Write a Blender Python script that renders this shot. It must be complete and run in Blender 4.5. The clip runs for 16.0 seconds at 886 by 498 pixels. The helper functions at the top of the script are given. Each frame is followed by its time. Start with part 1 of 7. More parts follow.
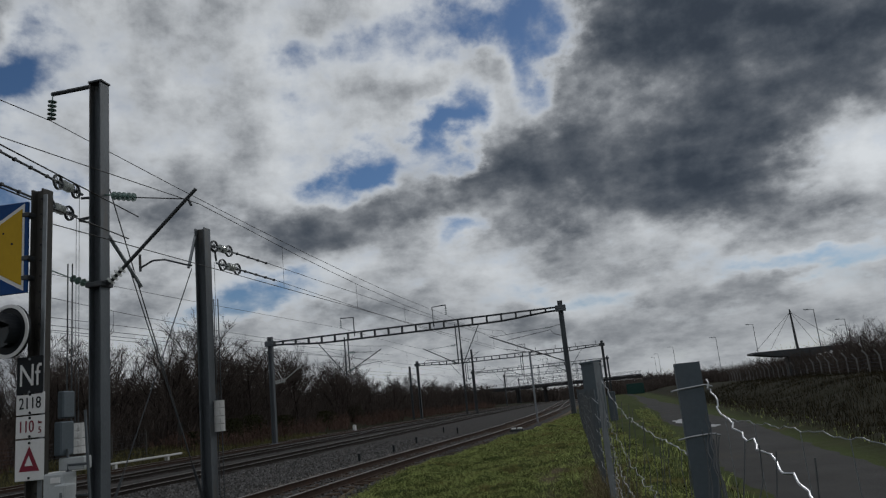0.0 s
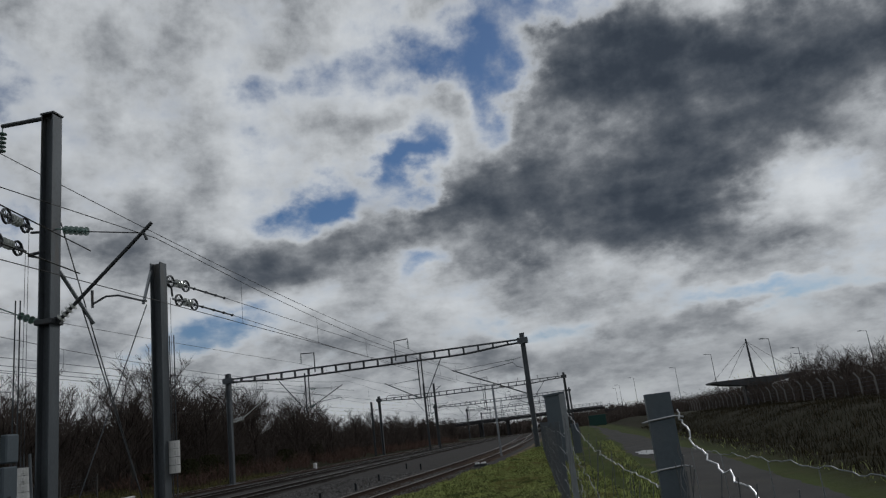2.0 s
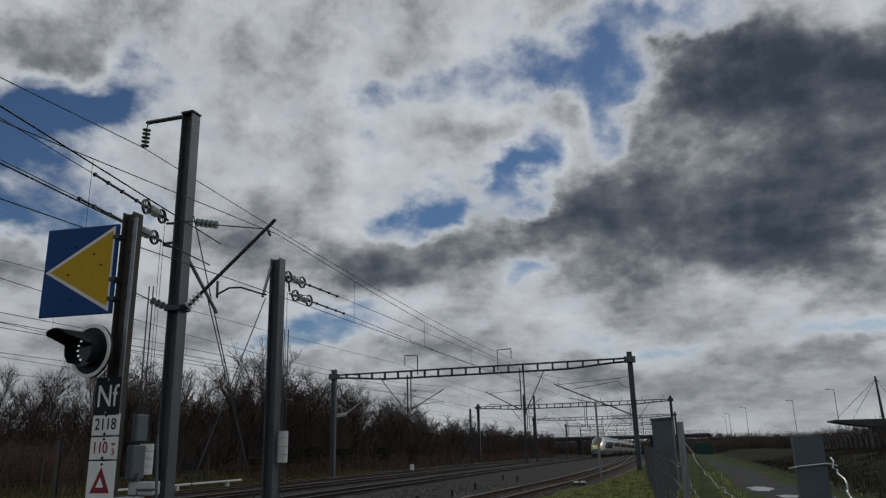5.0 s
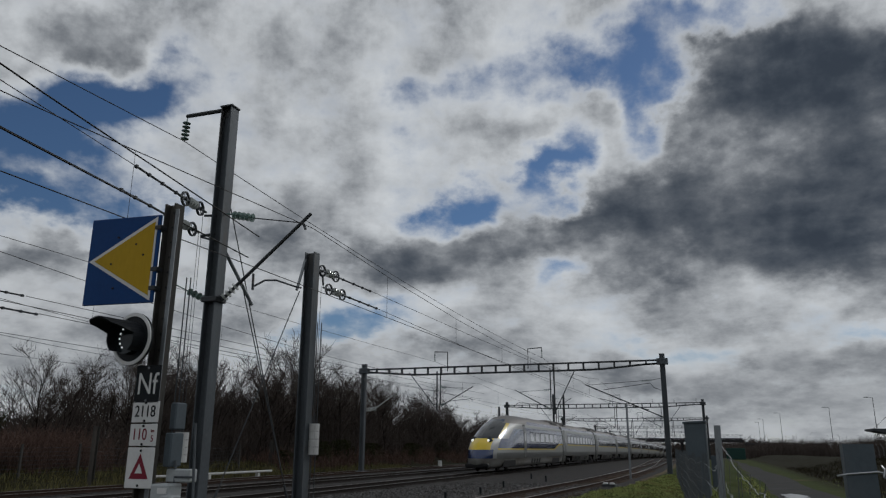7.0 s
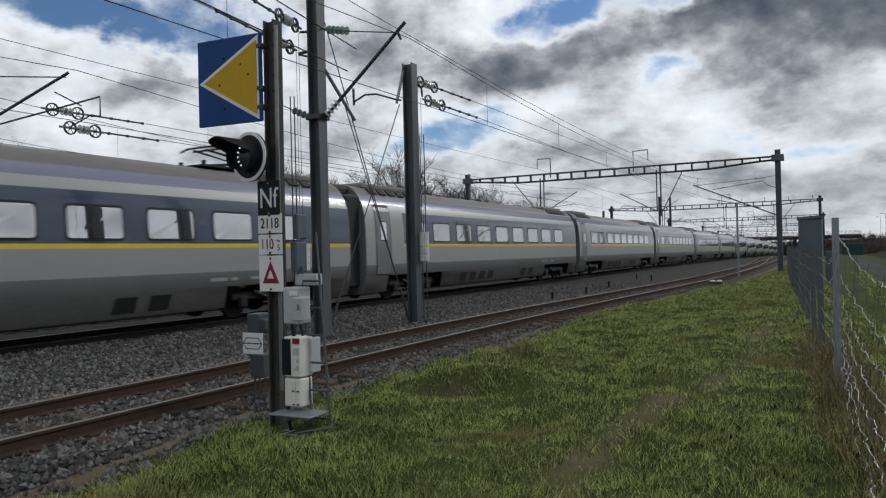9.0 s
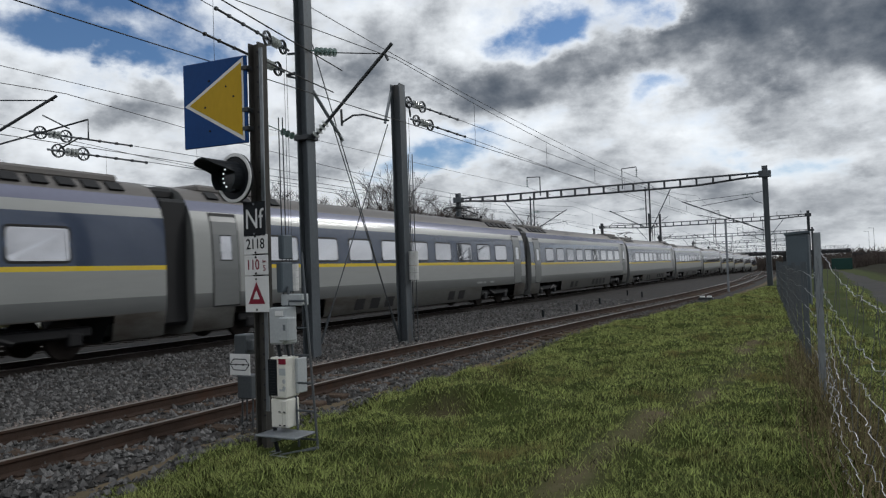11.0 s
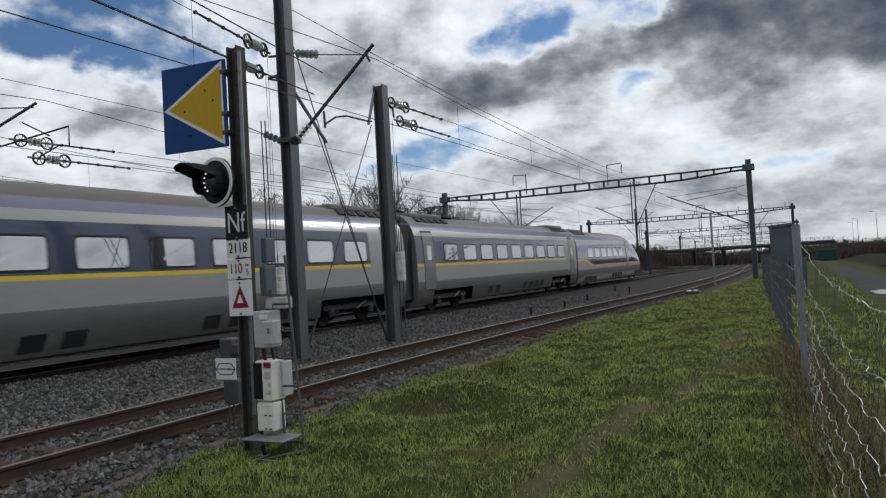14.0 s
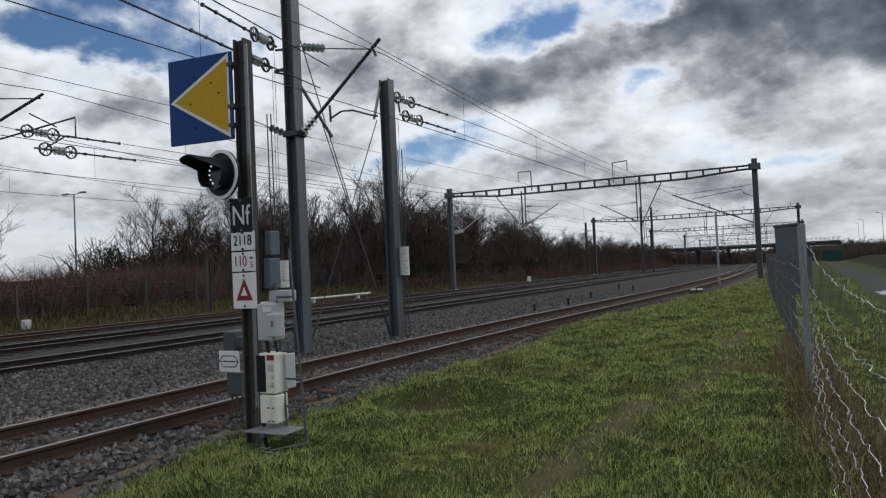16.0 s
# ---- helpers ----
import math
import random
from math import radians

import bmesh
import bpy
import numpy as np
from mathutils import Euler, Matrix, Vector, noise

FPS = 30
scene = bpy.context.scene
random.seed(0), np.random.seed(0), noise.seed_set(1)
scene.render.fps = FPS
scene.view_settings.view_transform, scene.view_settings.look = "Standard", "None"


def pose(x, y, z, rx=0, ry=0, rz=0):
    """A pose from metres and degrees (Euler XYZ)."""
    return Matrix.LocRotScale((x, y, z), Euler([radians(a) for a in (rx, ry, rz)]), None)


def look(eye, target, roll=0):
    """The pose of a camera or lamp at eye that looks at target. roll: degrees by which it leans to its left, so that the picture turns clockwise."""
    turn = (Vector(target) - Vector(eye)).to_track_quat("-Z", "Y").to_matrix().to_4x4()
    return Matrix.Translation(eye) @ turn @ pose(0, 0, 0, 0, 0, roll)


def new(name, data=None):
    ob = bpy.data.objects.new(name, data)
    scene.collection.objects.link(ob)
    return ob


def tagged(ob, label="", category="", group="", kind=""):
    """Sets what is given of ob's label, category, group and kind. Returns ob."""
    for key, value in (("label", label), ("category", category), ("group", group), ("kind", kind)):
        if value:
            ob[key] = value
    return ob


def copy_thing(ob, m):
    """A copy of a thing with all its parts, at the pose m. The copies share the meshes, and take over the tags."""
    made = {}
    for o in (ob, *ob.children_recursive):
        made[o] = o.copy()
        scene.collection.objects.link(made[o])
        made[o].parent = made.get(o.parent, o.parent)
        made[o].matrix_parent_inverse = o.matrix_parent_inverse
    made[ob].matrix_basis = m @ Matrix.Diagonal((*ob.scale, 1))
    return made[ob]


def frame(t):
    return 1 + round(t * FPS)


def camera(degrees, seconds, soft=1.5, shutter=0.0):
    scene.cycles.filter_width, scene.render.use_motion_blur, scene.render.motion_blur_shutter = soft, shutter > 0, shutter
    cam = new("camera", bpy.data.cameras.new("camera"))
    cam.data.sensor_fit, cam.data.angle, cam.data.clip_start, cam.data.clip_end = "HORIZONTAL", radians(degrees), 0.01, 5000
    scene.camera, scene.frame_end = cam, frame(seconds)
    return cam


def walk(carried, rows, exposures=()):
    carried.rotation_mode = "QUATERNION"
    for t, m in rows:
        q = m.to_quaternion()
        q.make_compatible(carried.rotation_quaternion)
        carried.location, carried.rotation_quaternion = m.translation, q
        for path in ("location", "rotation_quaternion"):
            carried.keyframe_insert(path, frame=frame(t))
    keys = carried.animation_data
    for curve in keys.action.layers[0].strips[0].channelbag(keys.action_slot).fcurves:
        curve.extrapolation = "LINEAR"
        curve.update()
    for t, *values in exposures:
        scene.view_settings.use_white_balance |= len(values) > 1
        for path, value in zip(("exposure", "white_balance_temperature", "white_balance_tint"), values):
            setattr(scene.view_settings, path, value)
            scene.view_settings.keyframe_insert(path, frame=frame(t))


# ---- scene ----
EXPO_HIGH, EXPO_LOW, KELVIN = -1.22, -0.5, 5900
SKY_BLUE, SKY_STRENGTH, SUN_POWER = 0.092, 1.0, 1.5
cam = camera(62.5, 16.0, soft=1.25, shutter=0.06)
PATH = [
    (0, (0.209, -0.058, 1.689), (-0.22, 1.853, 2.097), -5.7),
    (0.5, (0.175, -0.021, 1.698), (-0.221, 1.891, 2.133), -6.1),
    (1, (0.154, 0.019, 1.693), (-0.206, 1.932, 2.152), -6.5),
    (1.5, (0.151, 0.035, 1.695), (-0.175, 1.95, 2.17), -6.9),
    (2, (0.163, 0.033, 1.697), (-0.149, 1.948, 2.182), -6.9),
    (2.5, (0.175, 0.041, 1.697), (-0.154, 1.952, 2.187), -6.5),
    (3, (0.155, 0.04, 1.71), (-0.233, 1.938, 2.208), -5.6),
    (3.5, (0.075, 0.098, 1.745), (-0.388, 1.976, 2.255), -4.5),
    (4, (0.035, 0.104, 1.759), (-0.493, 1.961, 2.278), -3.4),
    (6.5, (-0.034, 0.11, 1.754), (-0.671, 1.932, 2.282), -0.0),
    (7, (-0.057, 0.106, 1.752), (-0.73, 1.916, 2.272), 0.3),
    (7.5, (-0.08, 0.078, 1.734), (-0.829, 1.875, 2.192), 1.2),
    (7.8, (-0.094, 0.081, 1.717), (-0.897, 1.894, 1.98), 1.0),
    (8, (-0.094, 0.09, 1.704), (-0.935, 1.903, 1.786), -0.0),
    (8.2, (-0.096, 0.081, 1.704), (-0.982, 1.874, 1.7), -0.9),
    (8.5, (-0.085, 0.062, 1.703), (-1.018, 1.832, 1.699), -1.0),
    (9, (-0.07, 0.068, 1.704), (-1.024, 1.826, 1.715), -1.4),
    (11.5, (0.023, 0.068, 1.699), (-0.898, 1.842, 1.77), -2.4),
    (12, (0.034, 0.085, 1.705), (-0.876, 1.864, 1.781), -2.8),
    (12.5, (0.043, 0.083, 1.699), (-0.858, 1.868, 1.774), -3.0),
    (13, (0.055, 0.08, 1.695), (-0.842, 1.866, 1.764), -3.3),
    (13.5, (0.053, 0.087, 1.693), (-0.846, 1.873, 1.756), -3.4),
    (14, (0.062, 0.08, 1.694), (-0.842, 1.863, 1.754), -3.3),
    (14.5, (0.05, 0.077, 1.691), (-0.86, 1.857, 1.748), -3.2),
    (15, (0.05, 0.081, 1.692), (-0.865, 1.859, 1.745), -2.9),
    (15.5, (0.053, 0.082, 1.688), (-0.862, 1.86, 1.74), -2.7),
    (16, (0.063, 0.078, 1.687), (-0.852, 1.856, 1.736), -2.6),
]

walk(cam, [(t, look(eye, target, roll)) for t, eye, target, roll in PATH],
     exposures=[(0.0, EXPO_HIGH, KELVIN, 10), (4.0, EXPO_HIGH - 0.04, KELVIN, 10), (7.0, EXPO_HIGH - 0.04, KELVIN, 10), (7.8, EXPO_HIGH - 0.04, KELVIN, 10), (8.2, EXPO_LOW, KELVIN, 10), (16.0, EXPO_LOW, KELVIN, 10)])

# ---- sky and sun ----
CLEAR_GAPS = [
    (-48.0, 19.5, 9.0, 4.5, 12, -0.35),
    (-45.0, 17.0, 5.0, 1.5, -6, -0.55),
    (-27.5, 9.6, 4.5, 1.3, -8, -0.45),
    (-18.7, 18.0, 3.3, 1.8, 31, -1.0),
    (-11.4, 21.6, 2.2, 4.1, -31, -1.0),
    (-15.0, 27.8, 5.5, 1.9, 5, -0.45),
    (-5.1, 29.0, 5.4, 2.6, 1, -1.1),
    (-44.0, 25.0, 6.0, 2.2, 20, -0.6),
    (-22.8, 26.8, 3.4, 2.0, 20, -0.5),
    (-2.9, 24.6, 1.7, 2.5, -10, -0.7),
    (-50.7, 21.8, 6.2, 2.6, 20, -1.0),
    (-11.2, 12.8, 2.0, 1.0, -6, -0.55),
    (14.3, 7.4, 4.5, 0.8, -2, -0.75),
    (-28.5, 9.0, 5.0, 1.2, 2, -0.5),
    (-56.1, 17.1, 4.3, 1.3, -9, -0.8),
    (-50.0, 16.1, 3.3, 1.1, -6, -0.7),
    (-3.5, 7.5, 5.6, 0.6, -4, -0.4),
    (-53.4, 4.0, 5.8, 1.1, -1, -0.3),
    (2.6, 31.1, 5.2, 1.5, -12, -0.7),
]
DARK_MASSES = [
    (24.0, 23.5, 8.0, 3.6, -6, 0.9),
    (15.0, 25.5, 8.5, 2.6, -14, 0.55),
    (11.1, 21.3, 12.3, 4.9, -23, 1.1),
    (6.3, 15.3, 13.1, 3.0, -3, 0.75),
    (10.8, 11.1, 7.5, 1.9, -11, 0.4),
    (-6.6, 18.4, 6.5, 2.0, 7, 0.7),
    (-3.4, 11.6, 3.9, 2.2, 12, 0.3),
    (-21.3, 13.8, 7.4, 2.2, 1, 0.65),
    (-32.4, 15.1, 6.8, 2.0, -1, 0.5),
    (1.9, 8.7, 3.7, 1.2, -8, 0.1),
    (10.2, 5.6, 4.1, 0.9, -9, 0.35),
    (2.3, 3.5, 11.4, 1.8, -7, 0.15),
    (-1.0, 15.0, 13.9, 4.5, -10, 0.35),
    (-19.5, 7.8, 5.7, 1.3, -5, 0.2),
    (-49.2, 13.2, 5.6, 1.4, 17, 0.35),
    (-25.8, 21.3, 3.8, 1.7, -1, 0.15),
    (-47.4, 28.1, 6.9, 1.8, 24, 0.3),
]
GREY_MASSES = [
    (-51.0, 6.0, 9.0, 2.6, 0, 0.38),
    (-6.0, 4.0, 18.0, 2.4, -2, 0.2),
    (-53.1, 12.3, 6.8, 2.1, 3, 0.2),
    (-33.8, 18.0, 7.1, 1.9, 9, 0.2),
    (-36.8, 9.2, 7.3, 1.9, -1, 0.3),
    (6.7, 26.8, 7.1, 2.5, -13, 0.45),
    (-49.4, 28.0, 8.1, 1.8, 25, 0.3),
    (-10.0, 5.3, 10.4, 1.4, -4, 0.25),
]
BRIGHT_PLACES = [
    (17.8, 14.8, 4.7, 2.7, -15, -1.25),
    (-24.9, 20.5, 11.0, 4.6, 13, -0.05),
    (-8.0, 25.7, 4.1, 1.5, 17, 0.35),
    (-14.5, 23.0, 3.0, 3.0, -5, 0.25),
    (2.5, 9.9, 8.2, 1.0, -9, -0.05),
]

SUN_AZ, SUN_EL = 26.0, 27.0


def make_world():
    w = bpy.data.worlds.new("sky")
    scene.world = w
    w.use_nodes = True
    nt = w.node_tree
    nt.nodes.clear()
    N = nt.nodes.new

    def link(a, b):
        nt.links.new(a, b)

    def math_node(op, a, b=None, c=None):
        n = N("ShaderNodeMath")
        n.operation = op
        for i, v in enumerate((a, b, c)):
            if v is None:
                continue
            if isinstance(v, (int, float)):
                n.inputs[i].default_value = v
            else:
                link(v, n.inputs[i])
        return n.outputs[0]

    coord = N("ShaderNodeTexCoord").outputs["Generated"]
    sep = N("ShaderNodeSeparateXYZ")
    link(coord, sep.inputs[0])
    az = math_node("MULTIPLY", math_node("ARCTAN2", sep.outputs[0], sep.outputs[1]), 57.2958)
    el = math_node("MULTIPLY", math_node("ARCSINE", sep.outputs[2]), 57.2958)
    comb = N("ShaderNodeCombineXYZ")
    link(az, comb.inputs[0])
    link(el, comb.inputs[1])
    # cloud texture gets finer and flatter towards the horizon
    lift = math_node("POWER", math_node("MAXIMUM", math_node("ADD", el, 3.0), 0.5), 0.62)
    flat = N("ShaderNodeCombineXYZ")
    link(math_node("MULTIPLY", az, 0.085), flat.inputs[0])
    link(math_node("MULTIPLY", lift, 0.62), flat.inputs[1])

    def fbm(scale, detail, rough, z, shift=(0, 0)):
        mp = N("ShaderNodeMapping")
        mp.inputs["Location"].default_value = (*shift, z)
        link(flat.outputs[0], mp.inputs[0])
        n = N("ShaderNodeTexNoise")
        n.inputs["Scale"].default_value, n.inputs["Detail"].default_value = scale, detail
        n.inputs["Roughness"].default_value = rough
        link(mp.outputs[0], n.inputs["Vector"])
        return n

    # billowing edges: the big forms are bent by the noise
    warp = fbm(1.9, 7, 0.54, 3.1)
    sub = N("ShaderNodeVectorMath")
    sub.operation = "SUBTRACT"
    link(warp.outputs["Color"], sub.inputs[0])
    sub.inputs[1].default_value = (0.5, 0.5, 0.5)
    big = N("ShaderNodeVectorMath")
    big.operation = "MULTIPLY_ADD"
    link(sub.outputs[0], big.inputs[0])
    big.inputs[1].default_value = (12.0, 7.5, 0.0)
    link(comb.outputs[0], big.inputs[2])
    def field(forms):
        total = None
        for a, e, rx, ry, tilt, amount in forms:
            mp = N("ShaderNodeMapping")
            mp.vector_type = "TEXTURE"
            mp.inputs["Location"].default_value = (a, e, 0)
            mp.inputs["Rotation"].default_value = (0, 0, radians(tilt))
            mp.inputs["Scale"].default_value = (rx, ry, 1)
            link(big.outputs[0], mp.inputs[0])
            ln = N("ShaderNodeVectorMath")
            ln.operation = "LENGTH"
            link(mp.outputs[0], ln.inputs[0])
            mr = N("ShaderNodeMapRange")
            mr.interpolation_type = "SMOOTHSTEP"
            mr.inputs["From Min"].default_value, mr.inputs["From Max"].default_value = 0.0, 1.75
            mr.inputs["To Min"].default_value, mr.inputs["To Max"].default_value = amount, 0.0
            link(ln.outputs["Value"], mr.inputs["Value"])
            total = mr.outputs[0] if total is None else math_node("ADD", total, mr.outputs[0])
        return total

    gaps, masses = field(CLEAR_GAPS + BRIGHT_PLACES[2:4]), field(DARK_MASSES + GREY_MASSES + BRIGHT_PLACES[:2] + BRIGHT_PLACES[4:])
    puff = math_node("SUBTRACT", fbm(2.3, 9, 0.58, 0.0).outputs["Fac"], 0.5)
    soft = math_node("SUBTRACT", fbm(1.5, 5, 0.5, 11.0).outputs["Fac"], 0.5)
    fine = math_node("SUBTRACT", fbm(8.0, 6, 0.6, 7.0).outputs["Fac"], 0.5)
    dens = math_node("ADD", math_node("MULTIPLY_ADD", puff, 1.45, 0.46), gaps)
    dens = math_node("MULTIPLY_ADD", fine, 0.42, dens)
    dens = math_node("MULTIPLY_ADD", math_node("MAXIMUM", masses, 0.0), 0.45, dens)

    sky = N("ShaderNodeTexSky")
    sky.sky_type = "NISHITA"
    sky.sun_disc = False
    sky.sun_elevation, sky.sun_rotation = radians(SUN_EL), radians(SUN_AZ)
    sky.air_density, sky.dust_density = 1.0, 0.3
    blue = N("ShaderNodeVectorMath")
    blue.operation = "MULTIPLY"
    link(sky.outputs[0], blue.inputs[0])
    blue.inputs[1].default_value = (SKY_BLUE * 0.84, SKY_BLUE, SKY_BLUE * 1.2)
    # thick cloud is grey below, thin cloud and cloud edges let the light through
    body = N("ShaderNodeMapRange")
    body.interpolation_type = "SMOOTHSTEP"
    body.inputs["From Min"].default_value, body.inputs["From Max"].default_value = 0.12, 0.85
    link(dens, body.inputs["Value"])
    shade = math_node("ADD", math_node("MULTIPLY", masses, 0.42), math_node("MULTIPLY_ADD", soft, 0.72, 0.37))
    # the side of each billow that faces the sun is the lighter one
    sunward = math_node("SUBTRACT", fbm(2.3, 9, 0.58, 0.0, (0.09, 0.10)).outputs["Fac"], 0.5)
    relief = math_node("SUBTRACT", sunward, puff)
    shade = math_node("ADD", shade, math_node("MULTIPLY_ADD", puff, 0.26, math_node("MULTIPLY", relief, 1.0)))
    shade = math_node("MULTIPLY", shade, math_node("MULTIPLY_ADD", body.outputs[0], 0.75, 0.25))
    ramp = N("ShaderNodeValToRGB")
    ramp.color_ramp.interpolation = "B_SPLINE"
    stops = [(0.0, (1.0, 0.985, 0.93)), (0.2, (0.70, 0.69, 0.655)), (0.4, (0.40, 0.40, 0.39)),
             (0.6, (0.17, 0.178, 0.187)), (0.82, (0.085, 0.098, 0.114)), (1.0, (0.05, 0.061, 0.077))]
    els = ramp.color_ramp.elements
    while len(els) < len(stops):
        els.new(0.5)
    for st, (p, c) in zip(els, stops):
        st.position, st.color = p, (*c, 1)
    link(shade, ramp.inputs[0])
    cover = N("ShaderNodeMapRange")
    cover.interpolation_type = "SMOOTHSTEP"
    cover.inputs["From Min"].default_value, cover.inputs["From Max"].default_value = -0.48, 0.52
    link(dens, cover.inputs["Value"])
    mix = N("ShaderNodeMixRGB")
    link(cover.outputs[0], mix.inputs[0])
    link(blue.outputs[0], mix.inputs[1])
    lit = N("ShaderNodeVectorMath")
    lit.operation = "SCALE"
    lit.inputs["Scale"].default_value = 1.68
    link(ramp.outputs[0], lit.inputs[0])
    link(lit.outputs[0], mix.inputs[2])
    # pale air low down
    haze = N("ShaderNodeMapRange")
    haze.interpolation_type = "SMOOTHSTEP"
    haze.inputs["From Min"].default_value, haze.inputs["From Max"].default_value = 13.0, 0.0
    haze.inputs["To Min"].default_value, haze.inputs["To Max"].default_value = 0.0, 0.3
    link(el, haze.inputs["Value"])
    air = N("ShaderNodeMixRGB")
    link(haze.outputs[0], air.inputs[0])
    link(mix.outputs[0], air.inputs[1])
    air.inputs[2].default_value = (0.48, 0.485, 0.475, 1)
    bg = N("ShaderNodeBackground")
    bg.inputs["Strength"].default_value = SKY_STRENGTH
    link(air.outputs[0], bg.inputs[0])
    out = N("ShaderNodeOutputWorld")
    link(bg.outputs[0], out.inputs[0])


make_world()
sun = new("sun", bpy.data.lights.new("sun", "SUN"))
sun.data.energy, sun.data.angle, sun.data.color = SUN_POWER, radians(9), (1.0, 0.94, 0.84)
a, e = radians(SUN_AZ), radians(SUN_EL)
sun.matrix_world = look((60 * math.sin(a) * math.cos(e), 60 * math.cos(a) * math.cos(e), 60 * math.sin(e)), (0, 0, 0))


# ---- materials ----
def material(name, color, rough=0.6, metal=0.0, spread=0.25, grain=6.0, fine=60.0, bump=0.3, coat=0.0, dirt=None,
             dirt_amount=0.0, depth=0.01, island=0.0, objects=0.0, translucent=0.0, streak=(1, 1, 1), spec=0.25):
    """Principled surface with broad stains, fine grain and relief."""
    m = bpy.data.materials.new(name)
    m.use_nodes = True
    nt = m.node_tree
    b = nt.nodes["Principled BSDF"]
    b.inputs["Roughness"].default_value, b.inputs["Metallic"].default_value = rough, metal
    b.inputs["Specular IOR Level"].default_value = spec
    b.inputs["Coat Weight"].default_value = coat
    b.inputs["Coat Roughness"].default_value = 0.08
    tc = nt.nodes.new("ShaderNodeTexCoord")
    mp = nt.nodes.new("ShaderNodeMapping")
    mp.inputs["Scale"].default_value = streak
    nt.links.new(tc.outputs["Object"], mp.inputs[0])
    n1, n2 = nt.nodes.new("ShaderNodeTexNoise"), nt.nodes.new("ShaderNodeTexNoise")
    for n, sc in ((n1, grain), (n2, fine)):
        n.inputs["Scale"].default_value, n.inputs["Detail"].default_value = sc, 6
        nt.links.new(mp.outputs[0], n.inputs["Vector"])
    add = nt.nodes.new("ShaderNodeMath")
    add.operation = "ADD"
    nt.links.new(n1.outputs["Fac"], add.inputs[0])
    nt.links.new(n2.outputs["Fac"], add.inputs[1])
    last = add.outputs[0]
    if island or objects:
        src = nt.nodes.new("ShaderNodeNewGeometry").outputs["Random Per Island"] if island else nt.nodes.new("ShaderNodeObjectInfo").outputs["Random"]
        ma = nt.nodes.new("ShaderNodeMath")
        ma.operation = "MULTIPLY_ADD"
        ma.inputs[1].default_value = (island or objects) * 2
        nt.links.new(src, ma.inputs[0])
        nt.links.new(last, ma.inputs[2])
        sb = nt.nodes.new("ShaderNodeMath")
        sb.operation = "SUBTRACT"
        sb.inputs[1].default_value = island or objects
        nt.links.new(ma.outputs[0], sb.inputs[0])
        last = sb.outputs[0]
    mr = nt.nodes.new("ShaderNodeMapRange")
    mr.inputs["From Min"].default_value, mr.inputs["From Max"].default_value = 0.6, 1.4
    mr.inputs["To Min"].default_value, mr.inputs["To Max"].default_value = 1 - spread, 1 + spread
    mr.clamp = False
    nt.links.new(last, mr.inputs["Value"])
    sc = nt.nodes.new("ShaderNodeVectorMath")
    sc.operation = "SCALE"
    sc.inputs[0].default_value = color
    nt.links.new(mr.outputs[0], sc.inputs["Scale"])
    col = sc.outputs[0]
    if dirt:
        n3 = nt.nodes.new("ShaderNodeTexNoise")
        n3.inputs["Scale"].default_value, n3.inputs["Detail"].default_value = grain * 0.45, 8
        n3.inputs["Roughness"].default_value = 0.65
        nt.links.new(mp.outputs[0], n3.inputs["Vector"])
        r = nt.nodes.new("ShaderNodeMapRange")
        r.interpolation_type = "SMOOTHSTEP"
        r.inputs["From Min"].default_value, r.inputs["From Max"].default_value = 0.62 - dirt_amount * 0.3, 0.78 - dirt_amount * 0.3
        nt.links.new(n3.outputs["Fac"], r.inputs["Value"])
        mx = nt.nodes.new("ShaderNodeMixRGB")
        mx.inputs[2].default_value = (*dirt, 1)
        nt.links.new(r.outputs[0], mx.inputs[0])
        nt.links.new(col, mx.inputs[1])
        col = mx.outputs[0]
    nt.links.new(col, b.inputs["Base Color"])
    if bump:
        bp = nt.nodes.new("ShaderNodeBump")
        bp.inputs["Strength"].default_value, bp.inputs["Distance"].default_value = bump, depth
        nt.links.new(add.outputs[0], bp.inputs["Height"])
        nt.links.new(bp.outputs[0], b.inputs["Normal"])
    if translucent:
        tr = nt.nodes.new("ShaderNodeBsdfTranslucent")
        nt.links.new(col, tr.inputs[0])
        ms = nt.nodes.new("ShaderNodeMixShader")
        ms.inputs[0].default_value = translucent
        nt.links.new(b.outputs[0], ms.inputs[1])
        nt.links.new(tr.outputs[0], ms.inputs[2])
        nt.links.new(ms.outputs[0], nt.nodes["Material Output"].inputs[0])
    return m


def glow(name, color, strength):
    m = bpy.data.materials.new(name)
    m.use_nodes = True
    b = m.node_tree.nodes["Principled BSDF"]
    b.inputs["Emission Color"].default_value, b.inputs["Emission Strength"].default_value = (*color, 1), strength
    return m


